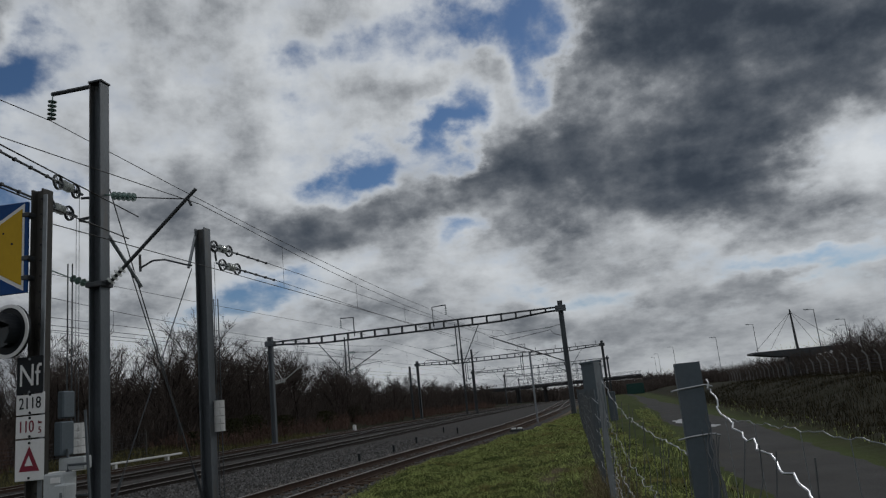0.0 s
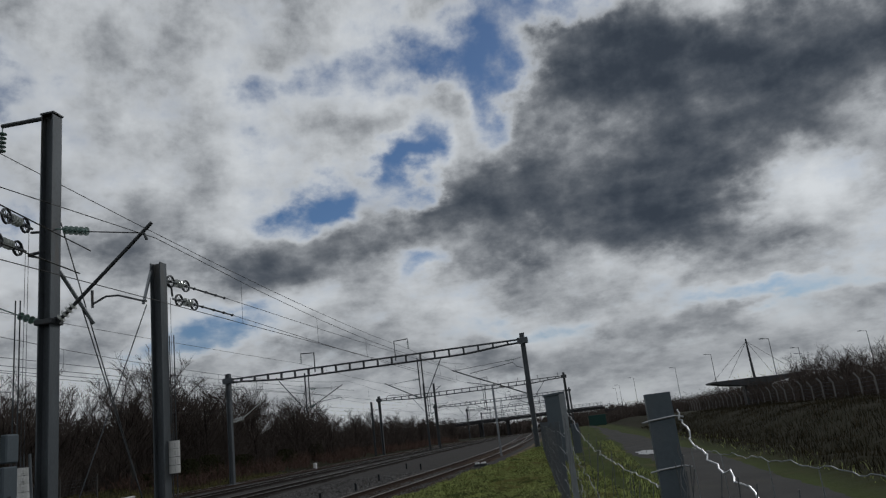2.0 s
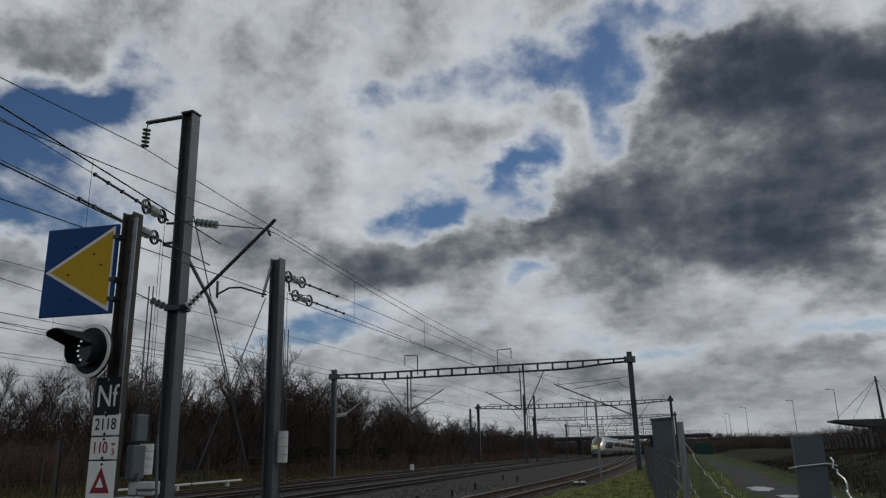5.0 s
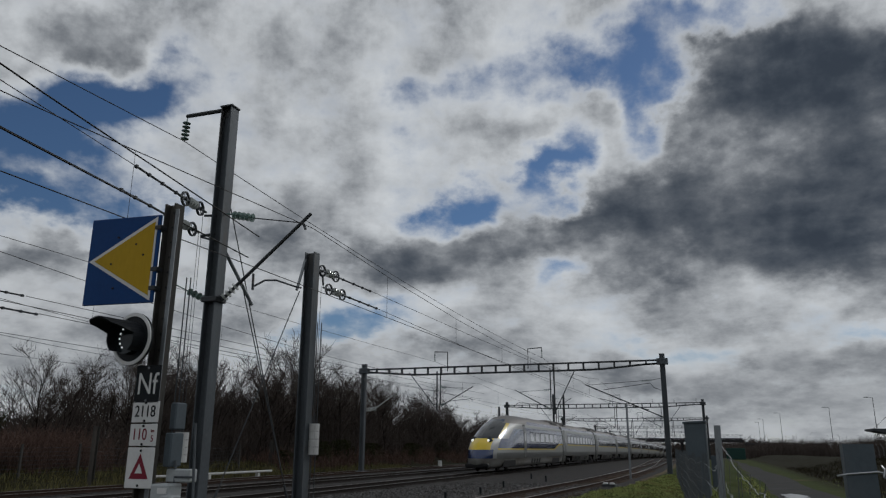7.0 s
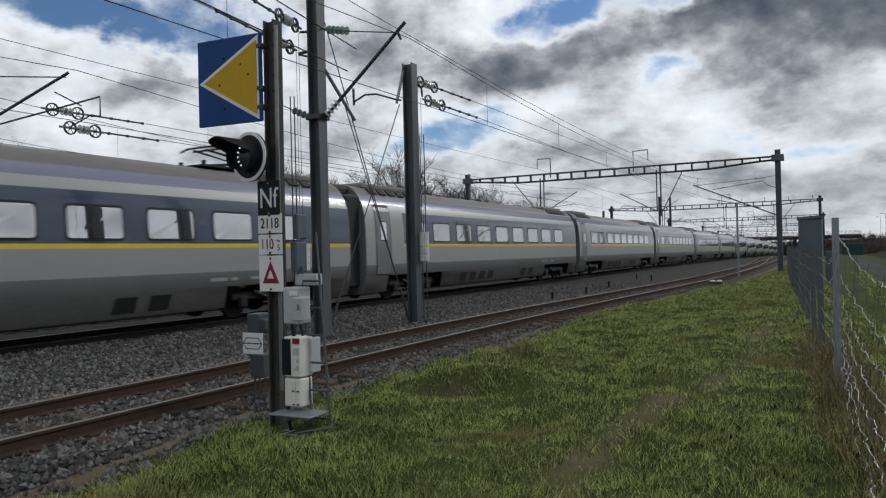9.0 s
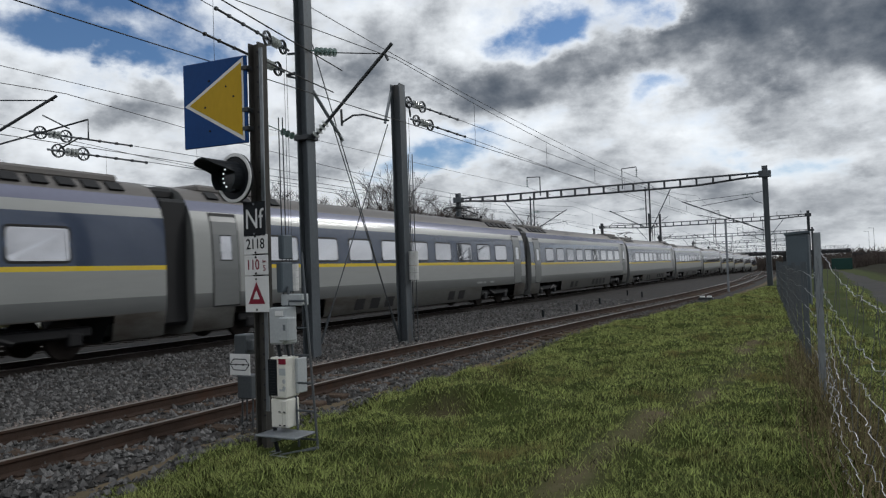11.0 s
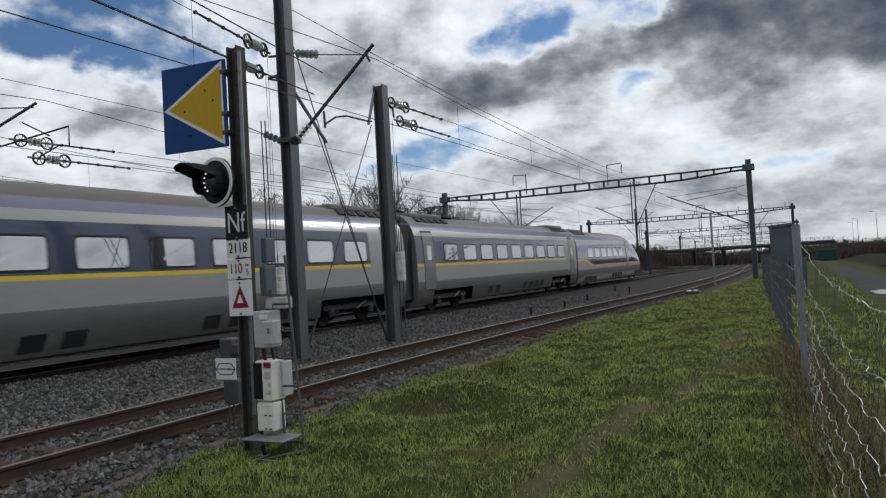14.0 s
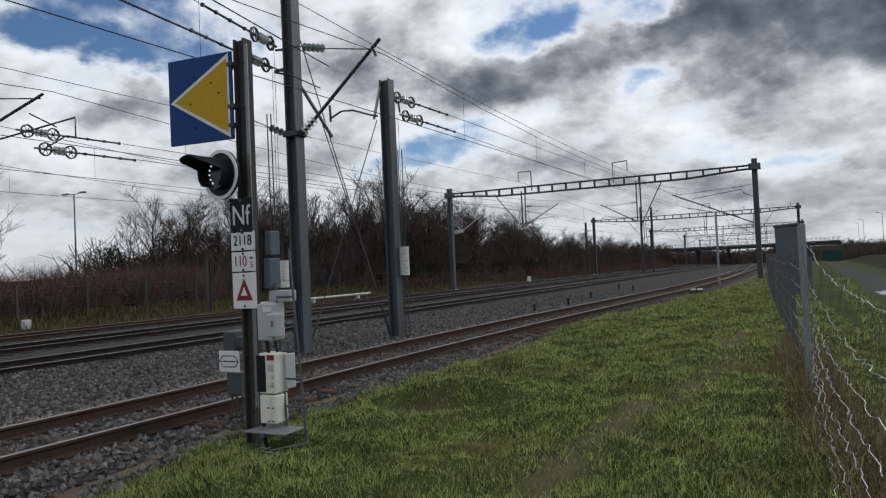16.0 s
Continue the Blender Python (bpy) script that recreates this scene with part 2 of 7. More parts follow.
GALV = material("galvanised steel", (0.2, 0.215, 0.23), 0.5, 0.55, 0.25, 3, 40, 0.15, dirt=(0.14, 0.13, 0.12), dirt_amount=0.2, streak=(1, 1, 0.25))
GALV_POST = material("weathered galvanised post", (0.085, 0.095, 0.105), 0.55, 0.35, 0.3, 3, 50, 0.2, dirt=(0.09, 0.085, 0.08), dirt_amount=0.25, streak=(1, 1, 0.2), spec=0.12)
DARK_STEEL = material("dark painted steel", (0.05, 0.055, 0.06), 0.55, 0.3, 0.3, 4, 50, 0.2, dirt=(0.08, 0.06, 0.05), dirt_amount=0.15)
OLD_STEEL = material("brown weathered steel", (0.06, 0.057, 0.053), 0.75, 0.15, 0.35, 3, 40, 0.3, dirt=(0.09, 0.08, 0.07), dirt_amount=0.3, streak=(1, 1, 0.2), spec=0.12)
RUST = material("rusty rail steel", (0.05, 0.035, 0.028), 0.8, 0.1, 0.35, 5, 70, 0.4, dirt=(0.06, 0.035, 0.025), dirt_amount=0.3, spec=0.04)
# dirty concrete, darkened further: the shadow beside the rails is in the colour
SLEEPER_SHADED = material("dirty concrete sleeper with rail shade", (0.036, 0.032, 0.029), 0.9, 0, 0.3, 3, 40, 0.3, spec=0.04)
DARK_RAIL = material("dark rail steel", (0.026, 0.022, 0.02), 0.7, 0.2, 0.3, 5, 70, 0.3, spec=0.04)
RAIL_TOP_DULL = material("brown worn rail head", (0.2, 0.175, 0.155), 0.36, 0.8, 0.2, 4, 60, 0.1)
WIRE = material("dark copper wire", (0.035, 0.033, 0.032), 0.5, 0.5, 0.1, 4, 60, 0)
# one fence wire in two tones: sun glints are put into the brighter copy
FENCE_GLINT = material("galvanised wire with glints", (0.36, 0.37, 0.39), 0.42, 0.85, 0.15, 5, 60, 0)
FENCE_UNLIT = material("mesh wire without glints", (0.09, 0.095, 0.1), 0.5, 0.5, 0.15, 5, 60, 0)
INSULATOR = material("greenish glass insulator", (0.13, 0.2, 0.18), 0.12, 0.0, 0.15, 5, 60, 0, coat=1.0)
INSULATOR_PALE = material("pale ceramic insulator", (0.4, 0.42, 0.4), 0.15, 0.0, 0.15, 5, 60, 0, coat=1.0)
CONCRETE = material("grey concrete", (0.19, 0.185, 0.175), 0.9, 0, 0.25, 3, 60, 0.4, dirt=(0.17, 0.16, 0.14), dirt_amount=0.3, spec=0.04)
# one dark grey tone for the whole bridge
BRIDGE_GREY = material("dark grey bridge concrete", (0.035, 0.035, 0.036), 0.95, 0, 0.25, 0.4, 6, 0.2, spec=0.03)
CONCRETE_PALE = material("pale concrete weights", (0.5, 0.5, 0.49), 0.9, 0, 0.2, 4, 60, 0.3, dirt=(0.3, 0.3, 0.28), dirt_amount=0.2, spec=0.12)
WOOD_SLEEPER = material("oiled timber sleeper", (0.075, 0.055, 0.042), 0.9, 0, 0.4, 4, 50, 0.6, objects=0.3, streak=(0.3, 3, 3), spec=0.04)
BALLAST = material("grey ballast stones", (0.047, 0.045, 0.044), 0.9, 0, 0.6, 7, 30, 0.9, dirt=(0.065, 0.053, 0.046), dirt_amount=0.35, spec=0.04)
STONE = material("broken ballast stone", (0.105, 0.102, 0.1), 0.85, 0, 0.3, 6, 60, 0.5, island=0.85, dirt=(0.075, 0.06, 0.05), dirt_amount=0.25, spec=0.04)
STONE_PALE = material("pale fresh ballast stone", (0.2, 0.175, 0.16), 0.85, 0, 0.25, 6, 60, 0.4, island=0.6, spec=0.04)
GRASS = material("grass blades", (0.215, 0.245, 0.084), 0.55, 0, 0.6, 1.3, 6, 0, island=0.9, dirt=(0.2, 0.17, 0.07), dirt_amount=0.35, translucent=0.45, spec=0.04)
DRY = material("dry grass and stalks", (0.15, 0.125, 0.07), 0.8, 0, 0.35, 0.5, 5, 0, island=0.8, translucent=0.25, spec=0.04)
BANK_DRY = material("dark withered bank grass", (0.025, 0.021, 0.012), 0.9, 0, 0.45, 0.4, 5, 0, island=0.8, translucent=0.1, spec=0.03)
VERGE_DRY = material("olive verge grass", (0.1, 0.092, 0.04), 0.9, 0, 0.45, 0.4, 5, 0, island=0.8, translucent=0.15, spec=0.03)
BARK = material("dark bare bark", (0.02, 0.017, 0.015), 0.95, 0, 0.3, 1.0, 12, 0.5, spec=0.04)
TWIG = material("brown bare twigs", (0.074, 0.061, 0.054), 0.95, 0, 0.3, 0.2, 3, 0, island=0.5, spec=0.04)
BRAMBLE = material("reddish brown bramble", (0.1, 0.066, 0.054), 0.95, 0, 0.3, 0.3, 4, 0, island=0.6, spec=0.04)
SHRUB = material("olive evergreen leaves", (0.032, 0.034, 0.016), 0.7, 0, 0.3, 0.6, 5, 0, island=0.7, translucent=0.2, spec=0.04)
ROAD = material("worn gravel road", (0.05, 0.049, 0.048), 0.9, 0, 0.35, 0.7, 40, 0.6, dirt=(0.06, 0.056, 0.05), dirt_amount=0.3, spec=0.04)
WATER = material("puddle water", (0.02, 0.02, 0.02), 0.03, 0, 0.05, 1, 10, 0)
BLUE_SIGN = material("blue enamel", (0.008, 0.045, 0.165), 0.35, 0, 0.12, 2, 30, 0.05, dirt=(0.03, 0.07, 0.15), dirt_amount=0.1, spec=0.12)
YELLOW_SIGN = material("yellow enamel", (0.42, 0.27, 0.012), 0.4, 0, 0.1, 2, 30, 0.05, dirt=(0.33, 0.21, 0.02), dirt_amount=0.12, streak=(1, 1, 0.3), spec=0.12)
WHITE = material("white enamel", (0.6, 0.6, 0.6), 0.45, 0, 0.08, 3, 40, 0.05, dirt=(0.5, 0.49, 0.46), dirt_amount=0.1)
BLACK = material("black enamel", (0.013, 0.015, 0.018), 0.5, 0, 0.2, 3, 40, 0.1, spec=0.12)
RED = material("dark red enamel", (0.17, 0.012, 0.028), 0.45, 0, 0.12, 3, 40, 0.05)
BOX_GREY = material("grey cabinet paint", (0.36, 0.38, 0.39), 0.55, 0, 0.12, 3, 40, 0.1, dirt=(0.25, 0.25, 0.24), dirt_amount=0.15)
BOX_DARK = material("slate grey paint", (0.13, 0.145, 0.155), 0.55, 0.1, 0.15, 3, 40, 0.1)
BOX_BLACK = material("dark slate box paint", (0.055, 0.062, 0.068), 0.55, 0.1, 0.2, 3, 40, 0.1)
BOX_WHITE = material("off white plastic", (0.58, 0.57, 0.52), 0.5, 0, 0.08, 3, 40, 0.05, dirt=(0.4, 0.38, 0.33), dirt_amount=0.12)
SLATE = material("blue grey steel cabinet", (0.075, 0.092, 0.108), 0.5, 0.2, 0.15, 2, 40, 0.1, dirt=(0.09, 0.1, 0.11), dirt_amount=0.2)
# rolling stock
T_CREAM = material("silver white train paint", (0.28, 0.285, 0.275), 0.42, 0.1, 0.06, 0.6, 8, 0.02, coat=0.1, dirt=(0.25, 0.245, 0.23), dirt_amount=0.15, streak=(1, 0.15, 1))
T_GREY = material("mid grey train paint", (0.15, 0.155, 0.152), 0.35, 0.1, 0.08, 0.6, 8, 0.02, coat=0.3, dirt=(0.14, 0.135, 0.125), dirt_amount=0.2, streak=(1, 0.15, 1))
T_SKIRT = material("dusty grey skirt", (0.2, 0.198, 0.185), 0.55, 0, 0.15, 0.8, 12, 0.05, dirt=(0.1, 0.085, 0.07), dirt_amount=0.35, streak=(1, 0.3, 1))
T_BLUE = material("deep blue train paint", (0.014, 0.032, 0.105), 0.18, 0.1, 0.06, 0.6, 8, 0.02, coat=1.0, dirt=(0.03, 0.045, 0.09), dirt_amount=0.1)
T_YELLOW = material("yellow train paint", (0.62, 0.45, 0.02), 0.3, 0, 0.06, 0.6, 8, 0.02, coat=0.5)
T_ROOF = material("dusty grey roof", (0.14, 0.13, 0.122), 0.5, 0.1, 0.15, 0.7, 10, 0.08, dirt=(0.14, 0.12, 0.105), dirt_amount=0.3, streak=(1, 0.2, 1))
T_BAND = material("grey blue window band", (0.036, 0.05, 0.086), 0.22, 0.1, 0.08, 0.6, 8, 0.02, coat=0.6, dirt=(0.09, 0.09, 0.11), dirt_amount=0.15)
# roof-edge paint with the pale sky reflection put into its lilac colour
T_ROOF_SHEEN = material("blue roof band with sky reflection", (0.17, 0.175, 0.24), 0.2, 0.2, 0.08, 0.6, 8, 0.02, coat=0.3)
T_GLASS = material("mirror tinted window glass", (0.47, 0.47, 0.49), 0.04, 0.95, 0.04, 0.5, 6, 0)
T_SCREEN = material("dark windscreen glass", (0.012, 0.016, 0.018), 0.08, 0, 0.05, 0.5, 6, 0)
T_BLACK = material("black rubber", (0.008, 0.008, 0.009), 0.6, 0, 0.2, 3, 30, 0.1)
LAMP_ON = glow("lit headlight", (1.0, 0.93, 0.8), 3.0)
LED = glow("white signal diodes", (1.0, 1.0, 0.95), 1.0)


# ---- building helpers ----
class Builder:
    """Collects vertices and faces of one mesh."""

    def __init__(self):
        self.v, self.f, self.m = [], [], []

    def face(self, ids, mat=0):
        self.f.append(tuple(ids))
        self.m.append(mat)

    def quad(self, a, b, c, d, mat=0):
        n = len(self.v)
        self.v += [tuple(a), tuple(b), tuple(c), tuple(d)]
        self.face((n, n + 1, n + 2, n + 3), mat)

    def poly(self, pts, mat=0):
        n = len(self.v)
        self.v += [tuple(p) for p in pts]
        self.face(range(n, n + len(pts)), mat)

    def box(self, center, size, m=None, mat=0, chamfer=0.0):
        """A box; chamfer takes the sharpness off its edges."""
        c, h = Vector(center), [s / 2 for s in size]
        k = min(chamfer, min(h) * 0.6)
        n0 = len(self.v)

        def put(x, y, z):
            p = Vector((x, y, z))
            p = (m @ p if m else p) + c
            self.v.append(tuple(p))
            return len(self.v) - 1

        signs = [(sx, sy, sz) for sx in (-1, 1) for sy in (-1, 1) for sz in (-1, 1)]
        if k <= 0:
            ids = {s: put(s[0] * h[0], s[1] * h[1], s[2] * h[2]) for s in signs}
            for q in (((-1, -1, -1), (-1, -1, 1), (-1, 1, 1), (-1, 1, -1)), ((1, -1, -1), (1, 1, -1), (1, 1, 1), (1, -1, 1)),
                      ((-1, -1, -1), (1, -1, -1), (1, -1, 1), (-1, -1, 1)), ((-1, 1, -1), (-1, 1, 1), (1, 1, 1), (1, 1, -1)),
                      ((-1, -1, -1), (-1, 1, -1), (1, 1, -1), (1, -1, -1)), ((-1, -1, 1), (1, -1, 1), (1, 1, 1), (-1, 1, 1))):
                self.face([ids[s] for s in q], mat)
            return self
        ids = {}
        for s in signs:
            for ax in range(3):
                p = [s[i] * (h[i] - (0 if i == ax else k)) for i in range(3)]
                ids[s, ax] = put(*p)
        for ax in range(3):
            o = [i for i in range(3) if i != ax]
            for sg in (-1, 1):
                ring = []
                for a, b in ((-1, -1), (1, -1), (1, 1), (-1, 1)):
                    s = [0, 0, 0]
                    s[ax], s[o[0]], s[o[1]] = sg, a, b
                    ring.append(ids[tuple(s), ax])
                self.face(ring, mat)
            for a in (-1, 1):
                for b in (-1, 1):
                    s0, s1 = [0, 0, 0], [0, 0, 0]
                    s0[ax], s1[ax] = -1, 1
                    s0[o[0]] = s1[o[0]] = a
                    s0[o[1]] = s1[o[1]] = b
                    self.face((ids[tuple(s0), o[0]], ids[tuple(s1), o[0]], ids[tuple(s1), o[1]], ids[tuple(s0), o[1]]), mat)
        for s in signs:
            self.face([ids[s, ax] for ax in range(3)], mat)
        return self

    def tube(self, pts, r, n=6, r1=None, mat=0, caps=True):
        """A round bar along points; r1 is the radius at the end."""
        pts = [Vector(p) for p in pts]
        r1 = r if r1 is None else r1
        rings = []
        for i, p in enumerate(pts):
            d = (pts[min(i + 1, len(pts) - 1)] - pts[max(i - 1, 0)]).normalized()
            u = d.cross(Vector((0, 0, 1)) if abs(d.z) < 0.9 else Vector((1, 0, 0))).normalized()
            w = d.cross(u)
            rr = r + (r1 - r) * i / max(1, len(pts) - 1)
            n0 = len(self.v)
            for j in range(n):
                a = 2 * math.pi * j / n
                self.v.append(tuple(p + u * (rr * math.cos(a)) + w * (rr * math.sin(a))))
            rings.append(n0)
        for a, b in zip(rings, rings[1:]):
            for j in range(n):
                k = (j + 1) % n
                self.face((a + j, b + j, b + k, a + k), mat)
        if caps:
            self.face(range(rings[0], rings[0] + n), mat)
            self.face(range(rings[-1] + n - 1, rings[-1] - 1, -1), mat)
        return self

    def disc(self, center, axis, r, thick, n=16, mat=0, hole=0.0):
        """A round plate, or a ring if hole is given."""
        c, ax = Vector(center), Vector(axis).normalized()
        u = ax.cross(Vector((0, 0, 1)) if abs(ax.z) < 0.9 else Vector((1, 0, 0))).normalized()
        w = ax.cross(u)

        def ring(rad, off):
            n0 = len(self.v)
            for j in range(n):
                a = 2 * math.pi * j / n
                self.v.append(tuple(c + ax * off + u * (rad * math.cos(a)) + w * (rad * math.sin(a))))
            return n0

        o0, o1 = ring(r, -thick / 2), ring(r, thick / 2)
        if hole:
            i0, i1 = ring(hole, -thick / 2), ring(hole, thick / 2)
        for j in range(n):
            k = (j + 1) % n
            self.face((o0 + j, o0 + k, o1 + k, o1 + j), mat)
            if hole:
                self.face((i0 + j, i1 + j, i1 + k, i0 + k), mat)
                self.face((o1 + j, o1 + k, i1 + k, i1 + j), mat)
                self.face((o0 + j, i0 + j, i0 + k, o0 + k), mat)
        if not hole:
            self.face(range(o0 + n - 1, o0 - 1, -1), mat)
            self.face(range(o1, o1 + n), mat)
        return self

    def h_beam(self, x, y, z0, z1, width, depth, web=0.02, flange=0.03, lean=(0, 0), along_x=True):
        """An H section standing up, in one piece: flanges in the x-z plane if along_x."""
        w, d, t, f = width / 2, depth / 2, web / 2, flange
        ring = [(-w, -d), (w, -d), (w, -d + f), (t, -d + f), (t, d - f), (w, d - f), (w, d), (-w, d), (-w, d - f), (-t, d - f), (-t, -d + f), (-w, -d + f)]
        if not along_x:
            ring = [(b, -a) for a, b in ring]
        n, k = len(self.v), len(ring)
        for z, lx, ly in ((z0, 0, 0), (z1, lean[0], lean[1])):
            self.v += [(x + lx + a, y + ly + b, z) for a, b in ring]
        for i in range(k):
            j = (i + 1) % k
            self.face((n + i, n + j, n + k + j, n + k + i))
        self.face(range(n + k, n + 2 * k))
        self.face(range(n + k - 1, n - 1, -1))
        return self

    def _post(self, x, y, z0, z1, size, lean=(0, 0)):
        a, b = size[0] / 2, size[1] / 2
        n = len(self.v)
        for z, lx, ly in ((z0, 0, 0), (z1, lean[0], lean[1])):
            for sx, sy in ((-1, -1), (1, -1), (1, 1), (-1, 1)):
                self.v.append((x + lx + sx * a, y + ly + sy * b, z))
        for q in ((0, 1, 5, 4), (1, 2, 6, 5), (2, 3, 7, 6), (3, 0, 4, 7), (3, 2, 1, 0), (4, 5, 6, 7)):
            self.face([n + i for i in q])

    def mesh(self, name, mats, smooth=False):
        me = bpy.data.meshes.new(name)
        me.from_pydata(self.v, [], self.f)
        for mt in (mats if isinstance(mats, (list, tuple)) else [mats]):
            me.materials.append(mt)
        me.polygons.foreach_set("material_index", self.m)
        if smooth:
            me.polygons.foreach_set("use_smooth", [True] * len(self.f))
        me.update()
        return me


def part(name, bd, mats, parent=None, label="", smooth=False):
    """Links a builder's mesh as one object under a thing or a part."""
    ob = new(name, bd.mesh(name, mats, smooth) if isinstance(bd, Builder) else bd)
    ob.parent = parent
    if label:
        ob["label"] = label
    return ob


def thing(name, label, category, group="", kind="", at=(0, 0, 0)):
    ob = new(name)
    ob.empty_display_size = 0.2
    ob.location = at
    return tagged(ob, label, category, group, kind)


def text_mesh(body, size, depth=0.002):
    cu = bpy.data.curves.new("writing", "FONT")
    cu.body, cu.size, cu.extrude, cu.align_x, cu.align_y = body, size, depth, "CENTER", "CENTER"
    ob = bpy.data.objects.new("writing", cu)
    scene.collection.objects.link(ob)
    me = bpy.data.meshes.new_from_object(ob.evaluated_get(bpy.context.evaluated_depsgraph_get()))
    bpy.data.objects.remove(ob)
    return me


def smooth01(a, b, x):
    t = min(1.0, max(0.0, (x - a) / (b - a)))
    return t * t * (3 - 2 * t)


# ---- the lie of the land ----
def drop(y):
    """The line falls away slightly with distance."""
    return -2.6e-5 * min(max(y, 0.0), 320.0) ** 2


def bend(y):
    """The line bends gently away from the road."""
    return -0.01025 * (math.hypot(y - 38.0, 12.0) + y - 38.0)


X_T1, X_T2, X_T3, X_T4 = -8.02, -16.2, -20.95, -25.5


def line_1(y):
    return X_T1 + 1.15 * smooth01(12, 46, y) + bend(y) * smooth01(50, 120, y)


def line_2(y):
    return X_T2 + bend(y)


def line_3(y):
    return X_T3 + bend(y)


def line_4(y):
    return X_T4 + bend(y)


def cross_line(y):
    """The crossover from the near line to the next one."""
    return line_1(y) + (line_2(y) - line_1(y)) * smooth01(45, 330, y)


def grass_edge(y):
    return -5.7 + 0.35 * math.sin(y * 0.55) * math.exp(-y / 30) - 0.25 * smooth01(10, 18, y) + 1.7 * smooth01(18, 45, y) + bend(y) * smooth01(50, 120, y)


def fence_x(y):
    return 0.55 - 0.07 * y if y > 9.5 else -0.115 + (9.5 - y) * 0.125 if y > 4.2 else 0.548 + (4.2 - y) * 0.08


def ground_z(x, y):
    g = grass_edge(y)
    z = -0.24 * (1 - smooth01(g - 0.9, g + 1.1, x))
    left = -27.6 + bend(y)
    z += 0.75 * smooth01(left - 1.0, left - 9.0, x) if x < left else 0.0
    bump = 0.0
    if x > g - 0.6:
        bump = 0.09 * noise.noise((x * 0.8, y * 0.8, 0)) + 0.10 * noise.noise((x * 1.9, y * 1.9, 4)) + 0.07 * abs(noise.noise((x * 3.6, y * 3.6, 6)))
        bump += 0.13 * math.exp(-((x - g - 1.1) / 0.6) ** 2) * (0.6 + noise.noise((y * 0.5, 3, 1))) * smooth01(8.5, 11, y)
        # hollow worn into the edge of the turf
        bump -= 0.16 * math.exp(-((x + 4.95) / 0.45) ** 2 - ((y - 5.75) / 0.42) ** 2)
        bump -= 0.58 * math.exp(-((x + 4.35) / 0.4) ** 2 - ((y - 7.9) / 0.34) ** 2)
        bump += 0.24 * math.exp(-((x + 4.1) / 0.7) ** 2 - ((y - 8.6) / 0.45) ** 2)
    elif x < left:
        bump = 0.12 * noise.noise((x * 0.35, y * 0.35, 0)) + 0.06 * noise.noise((x * 1.3, y * 1.3, 2))
    r = smooth01(1.2, 2.0, x) * (1 - smooth01(4.6, 5.6, x))
    bump *= 1 - 0.9 * r
    bank = 0.85 * smooth01(6.5, 11.0, x) * (1 - smooth01(14.0, 24.0, x))
    bank += 0.25 * noise.noise((x * 0.3, y * 0.3, 9)) * smooth01(6.0, 9.0, x)
    far = 3.0 * smooth01(60, 160, x) + 2.5 * smooth01(-70, -160, x)
    return z + bump - 0.12 * r + bank + far + drop(y)


def spaced(stops):
    out = []
    for (a, b, st) in stops:
        out += list(np.arange(a, b, st))
    return out + [stops[-1][1]]


